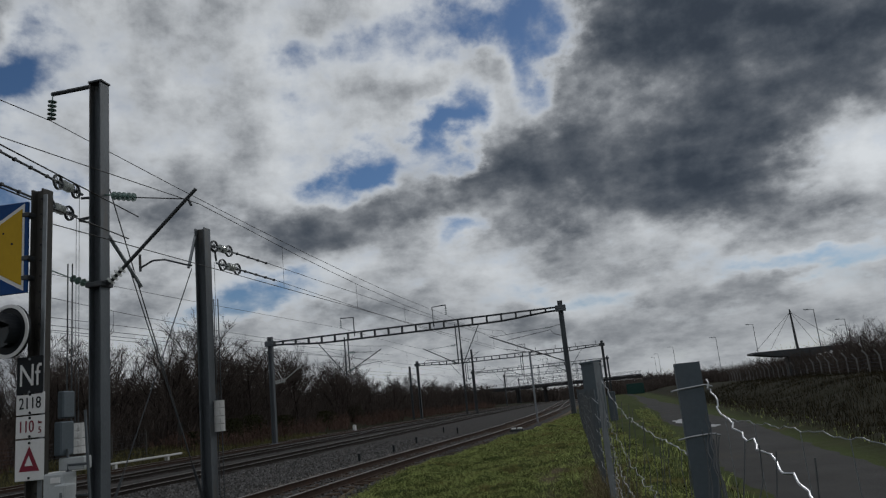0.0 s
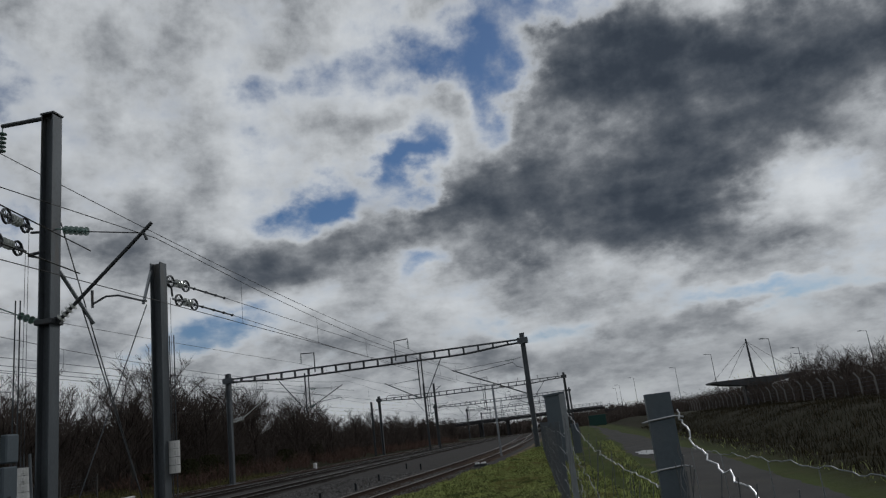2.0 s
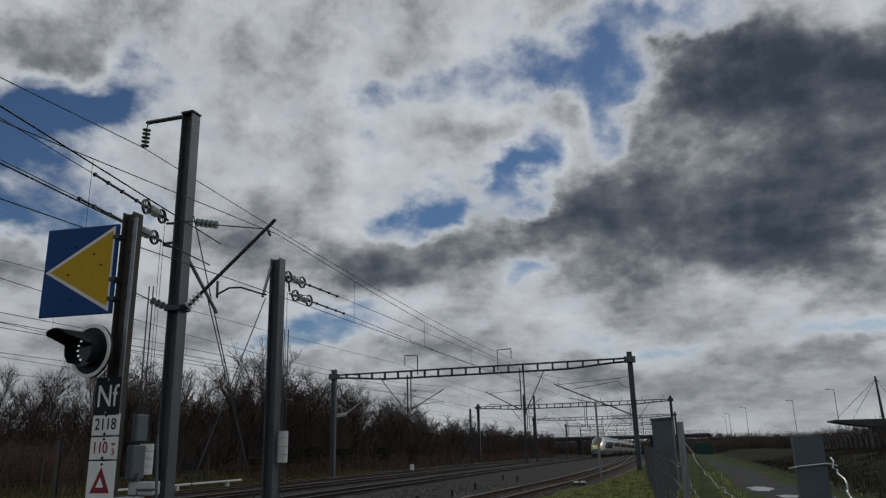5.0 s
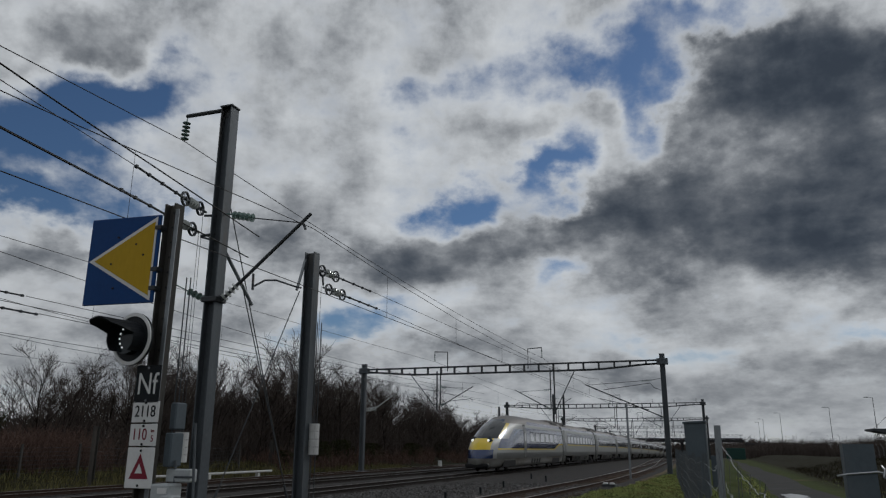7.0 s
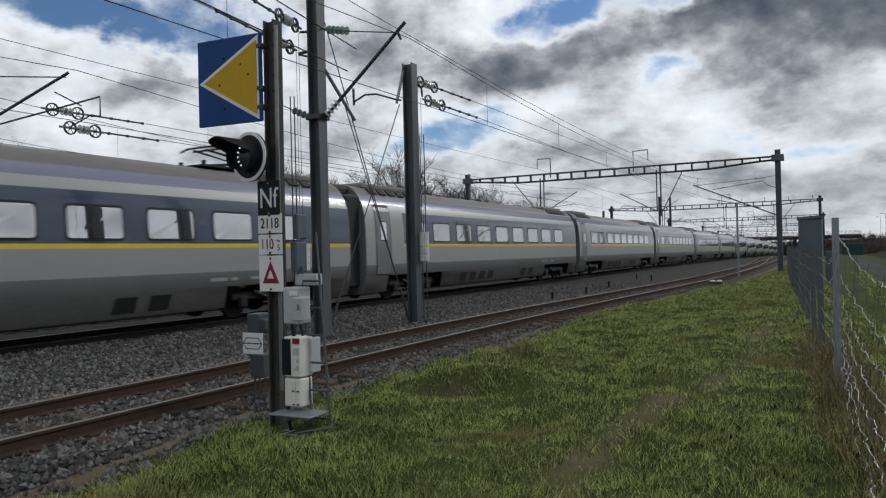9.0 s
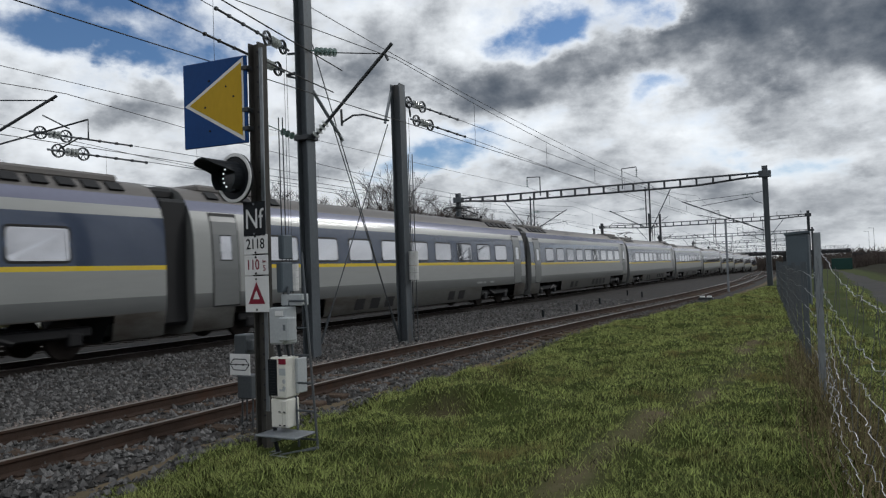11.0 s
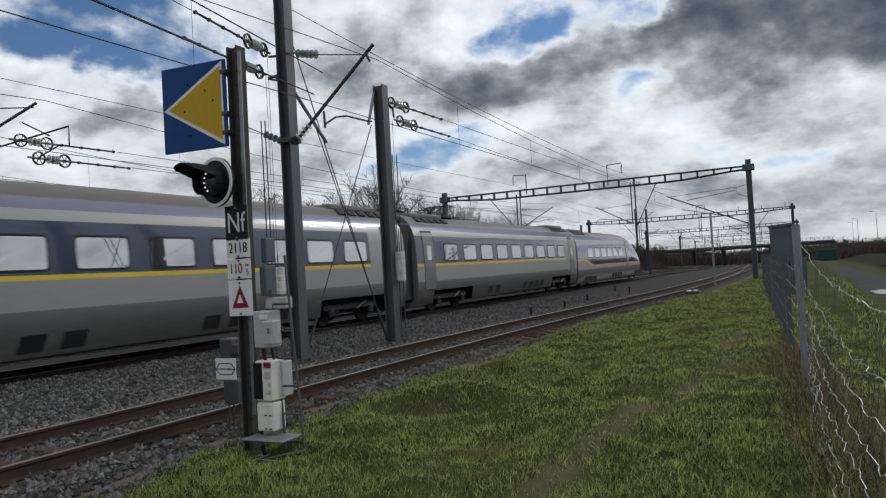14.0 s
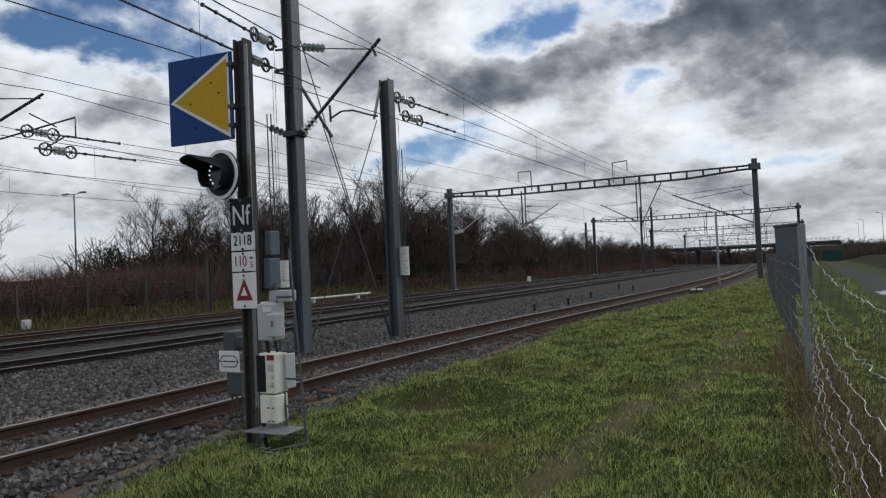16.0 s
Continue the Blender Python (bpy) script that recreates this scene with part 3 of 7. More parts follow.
def make_ground():
    xs = spaced([(-1500, -300, 200), (-300, -80, 20), (-80, -28, 2), (-28, -7, 1.5), (-7, 2, 0.14), (2, 8, 0.5), (8, 30, 1.5), (30, 100, 7), (100, 300, 40), (300, 1500, 200)])
    ys = spaced([(-200, -20, 30), (-20, 0, 2), (0, 24, 0.16), (24, 50, 0.6), (50, 120, 2.5), (120, 400, 10), (400, 4000, 300)])
    nx, ny = len(xs), len(ys)
    b = Builder()
    wear = []
    for y in ys:
        for x in xs:
            b.v.append((x, y, ground_z(x, y)))
            # the trodden way beside the fence
            px = -1.75 + 0.045 * (y - 5.5) + 0.18 * math.sin(y * 0.7)
            w = 0.95 * math.exp(-((x - px) / 0.22) ** 2) * smooth01(2, 5, y) * (1 - smooth01(15, 22, y)) * (0.55 + 1.3 * noise.noise((x * 1.6, y * 1.1, 3)))
            w += math.exp(-((x + 4.35) / 0.32) ** 2 - ((y - 7.95) / 0.3) ** 2) * 1.3
            edge = grass_edge(y)
            w += (1 - smooth01(edge - 0.5, edge + 0.0, x)) * (1.0 if x > -29 else 0.0)
            wear.append(max(0.0, min(1.0, w)))
    for j in range(ny - 1):
        for i in range(nx - 1):
            n = j * nx + i
            b.face((n, n + 1, n + nx + 1, n + nx))
    m = material("turf", (0.042, 0.054, 0.015), 0.95, 0, 0.35, 0.5, 14, 0.7, dirt=(0.085, 0.068, 0.034), dirt_amount=0.3, depth=0.03, spec=0.04)
    nt = m.node_tree
    bsdf = nt.nodes["Principled BSDF"]
    green = bsdf.inputs["Base Color"].links[0].from_socket
    at = nt.nodes.new("ShaderNodeAttribute")
    at.attribute_name = "wear"
    mix = nt.nodes.new("ShaderNodeMixRGB")
    mix.inputs[2].default_value = (0.115, 0.092, 0.06, 1)
    nt.links.new(at.outputs["Fac"], mix.inputs[0])
    nt.links.new(green, mix.inputs[1])
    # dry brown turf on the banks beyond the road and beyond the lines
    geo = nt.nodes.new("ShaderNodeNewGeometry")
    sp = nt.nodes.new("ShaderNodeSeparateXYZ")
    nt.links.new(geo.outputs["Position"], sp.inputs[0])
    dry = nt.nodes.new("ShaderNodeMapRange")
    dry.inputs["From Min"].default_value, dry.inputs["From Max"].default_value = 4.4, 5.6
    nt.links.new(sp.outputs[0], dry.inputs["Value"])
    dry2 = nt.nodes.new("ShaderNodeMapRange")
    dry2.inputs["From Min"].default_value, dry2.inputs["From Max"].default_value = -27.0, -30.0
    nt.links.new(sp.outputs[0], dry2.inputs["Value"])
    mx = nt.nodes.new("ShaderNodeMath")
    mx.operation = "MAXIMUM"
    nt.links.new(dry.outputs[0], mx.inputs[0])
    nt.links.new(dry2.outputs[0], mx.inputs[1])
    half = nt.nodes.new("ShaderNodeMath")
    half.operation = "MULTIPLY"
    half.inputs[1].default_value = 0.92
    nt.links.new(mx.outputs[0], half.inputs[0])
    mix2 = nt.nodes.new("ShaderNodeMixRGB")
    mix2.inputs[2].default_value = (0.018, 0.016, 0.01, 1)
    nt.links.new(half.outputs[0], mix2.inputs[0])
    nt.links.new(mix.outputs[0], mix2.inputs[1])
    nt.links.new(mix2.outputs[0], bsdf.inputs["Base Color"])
    me = b.mesh("ground", m, True)
    attr = me.attributes.new("wear", "FLOAT", "POINT")
    attr.data.foreach_set("value", wear)
    tagged(new("ground", me), "uneven green turf with a trodden path and brown banks", "ground", kind="structure")


def strip(name, left, right, z_of, y0, y1, step, mats, cols=2, label="", category="ground"):
    """A sheet along the line between two edges."""
    b = Builder()
    ys = spaced([(y0, min(60, y1), step), (60, y1, step * 6)]) if y1 > 60 else spaced([(y0, y1, step)])
    for y in ys:
        a, c = left(y), right(y)
        for i in range(cols + 1):
            x = a + (c - a) * i / cols
            b.v.append((x, y, z_of(x, y, i / cols)))
    for j in range(len(ys) - 1):
        for i in range(cols):
            n = j * (cols + 1) + i
            b.face((n, n + 1, n + cols + 2, n + cols + 1))
    return tagged(part(name, b, mats, None, "", True), label, category, kind="structure")


make_ground()


def bed_z(x, y, u):
    e = min(u, 1 - u) * 24
    return drop(y) - 0.36 + 0.17 * smooth01(0.0, 1.1, e) + 0.018 * noise.noise((x * 3, y * 3, 1)) + 0.03 * noise.noise((x * 0.7, y * 0.7, 5))


strip("ballast_bed", lambda y: -28.0 + bend(y), lambda y: grass_edge(y) - 0.15, bed_z, -60, 420, 0.4, BALLAST, 70,
      "grey broken-stone ballast bed under the tracks", "ballast")
strip("road", lambda y: 1.95 - 0.012 * max(0, y - 20) + 0.2 * math.sin(y * 0.3), lambda y: 4.75 - 0.02 * max(0, y - 15) + 0.2 * math.sin(y * 0.23 + 1),
      lambda x, y, u: ground_z(x, y) + 0.012 - 0.03 * (1 if u in (0, 1) else 0), -20, 230, 0.8, ROAD, 6, "worn grey gravel service road beside the fence", "road")
pb = Builder()
for cx, cy, rx, ry in ((2.45, 33.5, 0.45, 1.7), (3.0, 29.0, 0.35, 0.8)):
    pb.poly([(cx + rx * math.cos(i / 20 * 6.283) * (1 + 0.25 * math.sin(i * 1.7)), cy + ry * math.sin(i / 20 * 6.283) * (1 + 0.2 * math.cos(i * 2.3)), ground_z(cx, cy) + 0.03) for i in range(20)])
tagged(part("puddle", pb, WATER), "shallow rain puddles shining on the gravel road", "puddle", kind="structure")

# ---- tracks ----
RAIL_PROFILE = [(-0.07, -0.172), (0.07, -0.172), (0.07, -0.155), (0.012, -0.135), (0.012, -0.05), (0.036, -0.035), (0.036, -0.004), (0.028, 0.0), (-0.028, 0.0), (-0.036, -0.004), (-0.036, -0.035), (-0.012, -0.05), (-0.012, -0.135), (-0.07, -0.155)]


def rail(parent, line, off, y0, y1, mats, lift=0.0, label=""):
    b = Builder()
    ys = spaced([(y0, min(70, y1), 2.0), (70, y1, 8.0)]) if y1 > 70 else spaced([(y0, y1, 2.0)])
    n = len(RAIL_PROFILE)
    for y in ys:
        for px, pz in RAIL_PROFILE:
            b.v.append((line(y) + off + px, y, drop(y) + lift + pz))
    for j in range(len(ys) - 1):
        for i in range(n):
            k = (i + 1) % n
            b.face((j * n + i, j * n + k, j * n + n + k, j * n + n + i), 1 if i in (6, 7, 8) else 0)
    return part("rail", b, mats, parent, label)


def track(name, line, y0, y1, mats, label, sleepers=None, lift=0.0):
    t = thing(name, label, "track", "railway tracks", "structure")
    for off in (-0.7525, 0.7525):
        rail(t, line, off, y0, y1, mats, lift)
    return t


def sleeper_mesh(concrete):
    b = Builder()
    b.box((0, 0, -0.245), (2.5, 0.25, 0.15), chamfer=0.02)
    for sx in (-0.7525, 0.7525):
        for d in (-0.11, 0.11):
            b.box((sx + d, 0, -0.16), (0.07, 0.12, 0.03), mat=1, chamfer=0.008)
    return b.mesh("sleeper", [CONCRETE if concrete else WOOD_SLEEPER, RUST])


track_1 = track("track_1", line_1, -30, 420, [RUST, RAIL_TOP_DULL], "rusty railway track on dark timber sleepers")
me = sleeper_mesh(False)
y = -6.0
while y < 70:
    s = part("sleeper", me, None, track_1)
    s.location = (line_1(y), y, drop(y) + random.uniform(-0.012, 0.006))
    s.rotation_euler = (0, 0, random.uniform(-0.01, 0.01) - (line_1(y + 1) - line_1(y)))
    y += 0.62
crossing = track("track_2", cross_line, 46, 330, [RUST, RAIL_TOP_DULL], "rusty crossover rails leading to the next track")
guard = Builder()
guard.tube([(line_1(yy) + 0.32, yy, drop(yy) - 0.13) for yy in np.arange(3.0, 34.0, 2.0)], 0.022, 6)
guard.tube([(line_1(yy) + 0.42, yy, drop(yy) - 0.135) for yy in np.arange(3.0, 34.0, 2.0)], 0.018, 6)
tagged(part("cable_pair", guard, GALV), "pair of grey cables laid between the rails", "cable")
for nm, ln, top in (("track_3", line_2, RAIL_TOP_DULL), ("track_4", line_3, RAIL_TOP_DULL), ("track_5", line_4, RAIL_TOP_DULL)):
    tr = track(nm, ln, -60, 520, [RUST if nm == "track_5" else DARK_RAIL, top], "main line track on concrete sleepers, dark rails with worn heads", lift=-0.05)
    b = Builder()
    for i in range(420):
        yy = -20 + i * 0.6
        b.box((ln(yy), yy, drop(yy) - 0.235), (2.5, 0.28, 0.13))
    tagged(part("sleepers", b, SLEEPER_SHADED, tr), kind="stuff")


def make_stones(name, n, region, mat, size, seed, label):
    """Loose broken stones over the bed."""
    rng = np.random.default_rng(seed)
    base = np.array([(1, 0, 0), (-1, 0, 0), (0, 1, 0), (0, -1, 0), (0, 0, 1), (0, 0, -1)], float)
    tri = np.array([(0, 2, 4), (2, 1, 4), (1, 3, 4), (3, 0, 4), (2, 0, 5), (1, 2, 5), (3, 1, 5), (0, 3, 5)])
    x, y = region(rng, n)
    keep = np.ones(n, bool)
    z = np.array([ground_z(px, py) if px > grass_edge(py) - 0.45 else bed_z(px, py, (px - (-28.0 + bend(py))) / (grass_edge(py) - 0.15 - (-28.0 + bend(py)))) for px, py in zip(x, y)])
    s = size * rng.uniform(0.55, 1.5, n)
    v = np.repeat(base[None], n, 0) * rng.uniform(0.55, 1.3, (n, 6, 1))
    v *= (s[:, None] * rng.uniform(0.7, 1.2, (n, 3)))[:, None, :]
    a = rng.uniform(0, 6.283, n)
    t = rng.uniform(-0.7, 0.7, n)
    ca, sa, ct, st = np.cos(a)[:, None], np.sin(a)[:, None], np.cos(t)[:, None], np.sin(t)[:, None]
    X, Y, Z = v[..., 0], v[..., 1], v[..., 2]
    Y, Z = Y * ct - Z * st, Y * st + Z * ct
    X, Y = X * ca - Y * sa, X * sa + Y * ca
    v = np.stack([X + x[:, None], Y + y[:, None], Z + (z + s * 0.25)[:, None]], -1).reshape(-1, 3)
    f = (tri[None] + 6 * np.arange(n)[:, None, None]).reshape(-1, 3)
    me = bpy.data.meshes.new(name)
    me.from_pydata(v.tolist(), [], f.tolist())
    me.materials.append(mat)
    tagged(new(name, me), label, "stones", kind="stuff")


def near_bed(rng, n):
    y = 1.0 + 40 * rng.random(n) ** 1.8
    e = np.array([grass_edge(p) for p in y])
    x = e + 0.1 - rng.random(n) ** 1.1 * 9.6
    return x, y


def pale_band(rng, n):
    y = 3.0 + 36 * rng.random(n) ** 1.5
    x = np.array([line_1(p) for p in y]) - 1.45 - np.abs(rng.normal(0, 0.28, n))
    return x, y


make_stones("ballast_stones", 52000, near_bed, STONE, 0.035, 1, "loose grey broken ballast stones")
make_stones("fresh_stones", 5000, pale_band, STONE_PALE, 0.03, 2, "pale fresh ballast spilled along the rail")


def blades(name, pts, height, width, mat, seed, label, category, lean=0.45, spread=0.35):
    """Upright tapering blades on the ground."""
    rng = np.random.default_rng(seed)
    n = len(pts)
    p = np.array([(x, y, ground_z(x, y) - 0.01) for x, y in pts])
    h = height * rng.uniform(0.45, 1.35, n) * np.array([0.55 + 1.0 * max(0, noise.noise((x * 1.1, y * 1.1, 8)) + 0.3) + 1.3 * max(0, noise.noise((x * 3.3, y * 3.3, 2))) for x, y in pts])
    a = rng.uniform(0, 6.283, n)
    side = np.stack([np.cos(a), np.sin(a), np.zeros(n)], -1) * (width * rng.uniform(0.6, 1.4, n))[:, None]
    b = rng.uniform(0, 6.283, n)
    tilt = np.stack([np.cos(b), np.sin(b), np.zeros(n)], -1) * (h * rng.uniform(0.05, lean * 2, n))[:, None]
    up = np.zeros((n, 3))
    up[:, 2] = h
    v = np.stack([p - side, p + side, p + up * 0.6 + tilt * 0.35 - side * 0.7, p + up * 0.6 + tilt * 0.35 + side * 0.7, p + up + tilt], 1).reshape(-1, 3)
    k = 5 * np.arange(n)[:, None]
    f = np.concatenate([k + [0, 1, 3], k + [0, 3, 2], k + [2, 3, 4]], 0)
    me = bpy.data.meshes.new(name)
    me.from_pydata(v.tolist(), [], f.tolist())
    me.materials.append(mat)
    tagged(new(name, me), label, category, kind="stuff")


def turf_points(n, y0, y1, power, seed, bare=True):
    rng = np.random.default_rng(seed)
    out = []
    while len(out) < n:
        y = y0 + (y1 - y0) * rng.random() ** power
        e, r = grass_edge(y) - 0.12 + 0.15 * noise.noise((y * 2.1, 0, 0)), fence_x(y) + 1.3
        x = e + (r - e) * rng.random()
        px = -1.75 + 0.045 * (y - 5.5) + 0.18 * math.sin(y * 0.7)
        if bare and y < 20 and abs(x - px) < 0.17 + 0.18 * noise.noise((x * 2.2, y * 1.4, 4)) and rng.random() < 0.62:
            continue
        if (x + 4.35) ** 2 + (y - 7.85) ** 2 < 0.13 or (x + 4.95) ** 2 + (y - 5.75) ** 2 < 0.09:
            continue
        out.append((x, y))
    return out


def lawn(name, pts, height, width, mat, seed, label):
    """Dense fine grass, one leaning blade to each point."""
    rng = np.random.default_rng(seed)
    n = len(pts)
    p = np.array([(x, y, ground_z(x, y) - 0.008) for x, y in pts])
    clump = np.array([0.5 + 1.5 * max(0.0, noise.noise((x * 2.4, y * 2.4, 8)) + 0.25) + 0.9 * max(0.0, noise.noise((x * 7.0, y * 7.0, 2))) for x, y in pts])
    h = height * rng.uniform(0.5, 1.4, n) * clump
    a, b = rng.uniform(0, 6.283, n), rng.uniform(0, 6.283, n)
    grown = 1 + p[:, 1] / 14
    side = np.stack([np.cos(a), np.sin(a), np.zeros(n)], -1) * (width * grown * rng.uniform(0.6, 1.4, n))[:, None]
    tip = np.stack([np.cos(b), np.sin(b), np.zeros(n)], -1) * (h * rng.uniform(0.1, 1.3, n))[:, None]
    tip[:, 2] = h
    v = np.stack([p - side, p + side, p + tip], 1).reshape(-1, 3)
    me = bpy.data.meshes.new(name)
    me.from_pydata(v.tolist(), [], np.arange(3 * n).reshape(-1, 3).tolist())
    me.materials.append(mat)
    tagged(new(name, me), label, "grass", kind="stuff")


lawn("grass", turf_points(430000, 2.2, 48, 2.1, 3), 0.055, 0.0026, GRASS, 4, "short rough green winter grass")
blades("dry_grass", turf_points(26000, 2.2, 40, 1.8, 5, False), 0.06, 0.0022, DRY, 6, "dead straw-coloured blades among the grass", "grass", 0.7)
rng = np.random.default_rng(31)
tufts = []
while len(tufts) < 62000:
    y = 2.4 + 30 * rng.random() ** 1.9
    e = grass_edge(y) + 0.05
    x = e + (fence_x(y) + 0.6 - e) * rng.random()
    if abs(x + 1.75 - 0.045 * (y - 5.5) - 0.18 * math.sin(y * 0.7)) < 0.24 or (x + 4.35) ** 2 + (y - 7.85) ** 2 < 0.13 or noise.noise((x * 0.8, y * 0.8, 5)) < rng.uniform(-0.35, 0.25):
        continue
    k = int(rng.integers(8, 22))
    r = rng.uniform(0.03, 0.10)
    tufts += [(x + rng.normal(0, r), y + rng.normal(0, r)) for i in range(k)]
blades("grass_tufts", tufts, 0.062, 0.0026, GRASS, 14, "taller hummocky tufts of green grass", "grass", 0.75)
rng = np.random.default_rng(12)
edge_pts = []
for i in range(5200):
    yy = 1.6 + 13 * rng.random() ** 1.6
    edge_pts.append((fence_x(yy) + rng.normal(0.02, 0.2), yy))
blades("dead_stalks", edge_pts, 0.34, 0.004, DRY, 7, "tall dead stalks tangled along the fence foot", "dead grass", 0.5)
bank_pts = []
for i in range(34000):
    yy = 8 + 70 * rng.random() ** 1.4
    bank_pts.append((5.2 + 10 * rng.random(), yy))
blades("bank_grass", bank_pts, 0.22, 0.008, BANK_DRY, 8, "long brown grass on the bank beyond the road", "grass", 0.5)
verge = []
for i in range(22000):
    yy = -5 + 75 * rng.random()
    verge.append((-28.3 + bend(yy) - 6.5 * rng.random(), yy))
blades("verge_grass", verge, 0.26, 0.012, VERGE_DRY, 9, "rough brownish grass beyond the far track", "grass", 0.5)
verge2 = [(1.0 + 0.8 * rng.random() - 0.01 * k, k) for k in 3 + 45 * rng.random(4500) ** 1.4] + [(5.0 + 1.0 * rng.random(), k) for k in 6 + 45 * rng.random(900) ** 1.3]
blades("road_verge_grass", verge2, 0.12, 0.006, GRASS, 10, "ragged grass along the edges of the road", "grass")


# ---- overhead line ----
def insulator(b, p0, p1, n=5, r=0.075, mat=0):
    """A string of glass sheds between two points."""
    p0, p1 = Vector(p0), Vector(p1)
    ax = p1 - p0
    b.tube([p0, p1], 0.016, 6, mat=mat)
    for i in range(n):
        c = p0 + ax * ((i + 0.5) / n)
        b.disc(c, ax, r, 0.018, 12, mat)
        b.disc(c + ax.normalized() * 0.018, ax, r * 0.6, 0.022, 10, mat)


def wire(name, pts, r, label, sag=0.0, steps=1):
    """A wire through points, with an even sag from point to point."""
    out = []
    for a, c in zip(pts, pts[1:]):
        a, c = Vector(a), Vector(c)
        for i in range(steps):
            u = i / steps
            p = a.lerp(c, u)
            p.z -= sag * 4 * u * (1 - u)
            out.append(p)
    out.append(Vector(pts[-1]))
    b = Builder()
    b.tube(out, r, 4)
    return tagged(part(name, b, WIRE), label, "wire", "overhead wires")


def make_mast():
    x, y = -10.75, 13.75
    m = thing("catenary_mast", "tall grey steel mast with bracket arm beside the track", "mast", "overhead line masts")
    b = Builder()
    b.h_beam(x, y, -0.3, 9.76, 0.3, 0.3, along_x=False)
    part("column", b, GALV_POST, m)
    b = Builder()
    b.tube([(x + 0.15, y, 9.74), (x - 1.3, y, 9.76)], 0.05, 6)
    b.box((x, y, 9.77), (0.36, 0.34, 0.05), chamfer=0.01)
    part("top_arm", b, DARK_STEEL, m)
    b = Builder()
    b.tube([(x - 1.28, y, 9.76), (x - 1.29, y, 9.6)], 0.015, 6)
    insulator(b, (x - 1.29, y, 9.62), (x - 1.31, y, 9.1), 5, 0.1)
    part("feeder_insulator", b, INSULATOR, m, "greenish glass insulator string")
    # bracket towards the near track
    b = Builder()
    b.tube([(x + 0.2, y, 4.92), (-8.3, y, 6.78)], 0.04, 8)
    b.tube([(-9.72, y, 5.5), (-9.71, y, 5.12)], 0.028, 6)
    b.tube([(-9.70, y, 5.2), (-9.4, y, 5.32), (-9.1, y, 5.3), (-8.6, y, 5.12), (-8.45, y, 5.08)], 0.022, 6)
    b.tube([(-8.5, y, 6.6), (-8.42, y, 6.42)], 0.03, 6)
    part("bracket_strut", b, DARK_STEEL, m)
    b = Builder()
    b.tube([(x + 0.15, y, 7.02), (x + 0.35, y, 6.98)], 0.02, 6)
    insulator(b, (x + 0.33, y, 6.97), (x + 0.95, y, 6.83), 5, 0.1)
    part("tie_insulator", b, INSULATOR, m, "greenish glass insulator string")
    b = Builder()
    b.tube([(x + 0.93, y, 6.83), (-8.5, y, 6.58)], 0.014, 6)
    part("tie_rod", b, DARK_STEEL, m)
    b = Builder()
    insulator(b, (x + 0.25, y, 4.97), (x + 0.62, y, 5.27), 4, 0.1)
    part("strut_insulator", b, INSULATOR_PALE, m)
    b = Builder()
    b.box((x, y, 4.95), (0.42, 0.4, 0.12), chamfer=0.015)
    b.box((x, y, 5.02), (0.5, 0.06, 0.05), chamfer=0.01)
    part("collar", b, DARK_STEEL, m)
    b = Builder()
    insulator(b, (x - 0.22, y, 4.98), (x - 0.75, y, 5.22), 4, 0.09)
    b.tube([(x - 0.75, y, 5.22), (x - 1.2, y - 0.5, 5.5)], 0.014, 6)
    part("back_tie", b, INSULATOR, m)
    # side arms that carry the pulleys
    b = Builder()
    b.tube([(x - 0.1, y, 6.55), (x - 0.45, y - 0.1, 6.5)], 0.035, 6)
    b.tube([(x - 0.1, y, 6.38), (x - 0.45, y - 0.1, 6.48)], 0.025, 6)
    part("pulley_arm", b, DARK_STEEL, m)
    b = Builder()
    b.tube([(x - 0.1, y, 7.0), (x - 0.4, y - 0.1, 7.0)], 0.03, 6)
    part("pulley_arm", b, DARK_STEEL, m)
    b = Builder()
    b.tube([(x + 0.12, y + 0.15, 6.1), (x + 0.35, y + 1.0, 5.0)], 0.045, 6)
    part("knee_brace", b, GALV, m)


def stay(p0, p1, r, label):
    b = Builder()
    b.tube([p0, p1], r, 6)
    d = (Vector(p1) - Vector(p0))
    b.tube([Vector(p1) - d * 0.12, p1], r * 2.2, 6, r * 2.6)
    tagged(part("stay_rod", b, DARK_STEEL), label, "stay", "stay rods")


def make_post():
    x, y = -10.36, 17.35
    m = thing("tension_post", "shorter grey steel post holding wire tensioners", "mast", "overhead line masts")
    b = Builder()
    b.h_beam(x, y, -0.3, 6.93, 0.3, 0.3, along_x=False)
    part("column", b, GALV_POST, m)
    b = Builder()
    b.tube([(x - 0.15, y - 0.1, 6.75), (x - 0.1, y - 0.55, 5.78)], 0.04, 6)
    part("knee_brace", b, GALV, m)
    b = Builder()
    b.tube([(x + 0.1, y + 0.1, 6.5), (x + 0.1, y + 0.45, 6.35), (x + 0.1, y + 0.5, 6.1)], 0.03, 6)
    part("pulley_arm", b, DARK_STEEL, m)


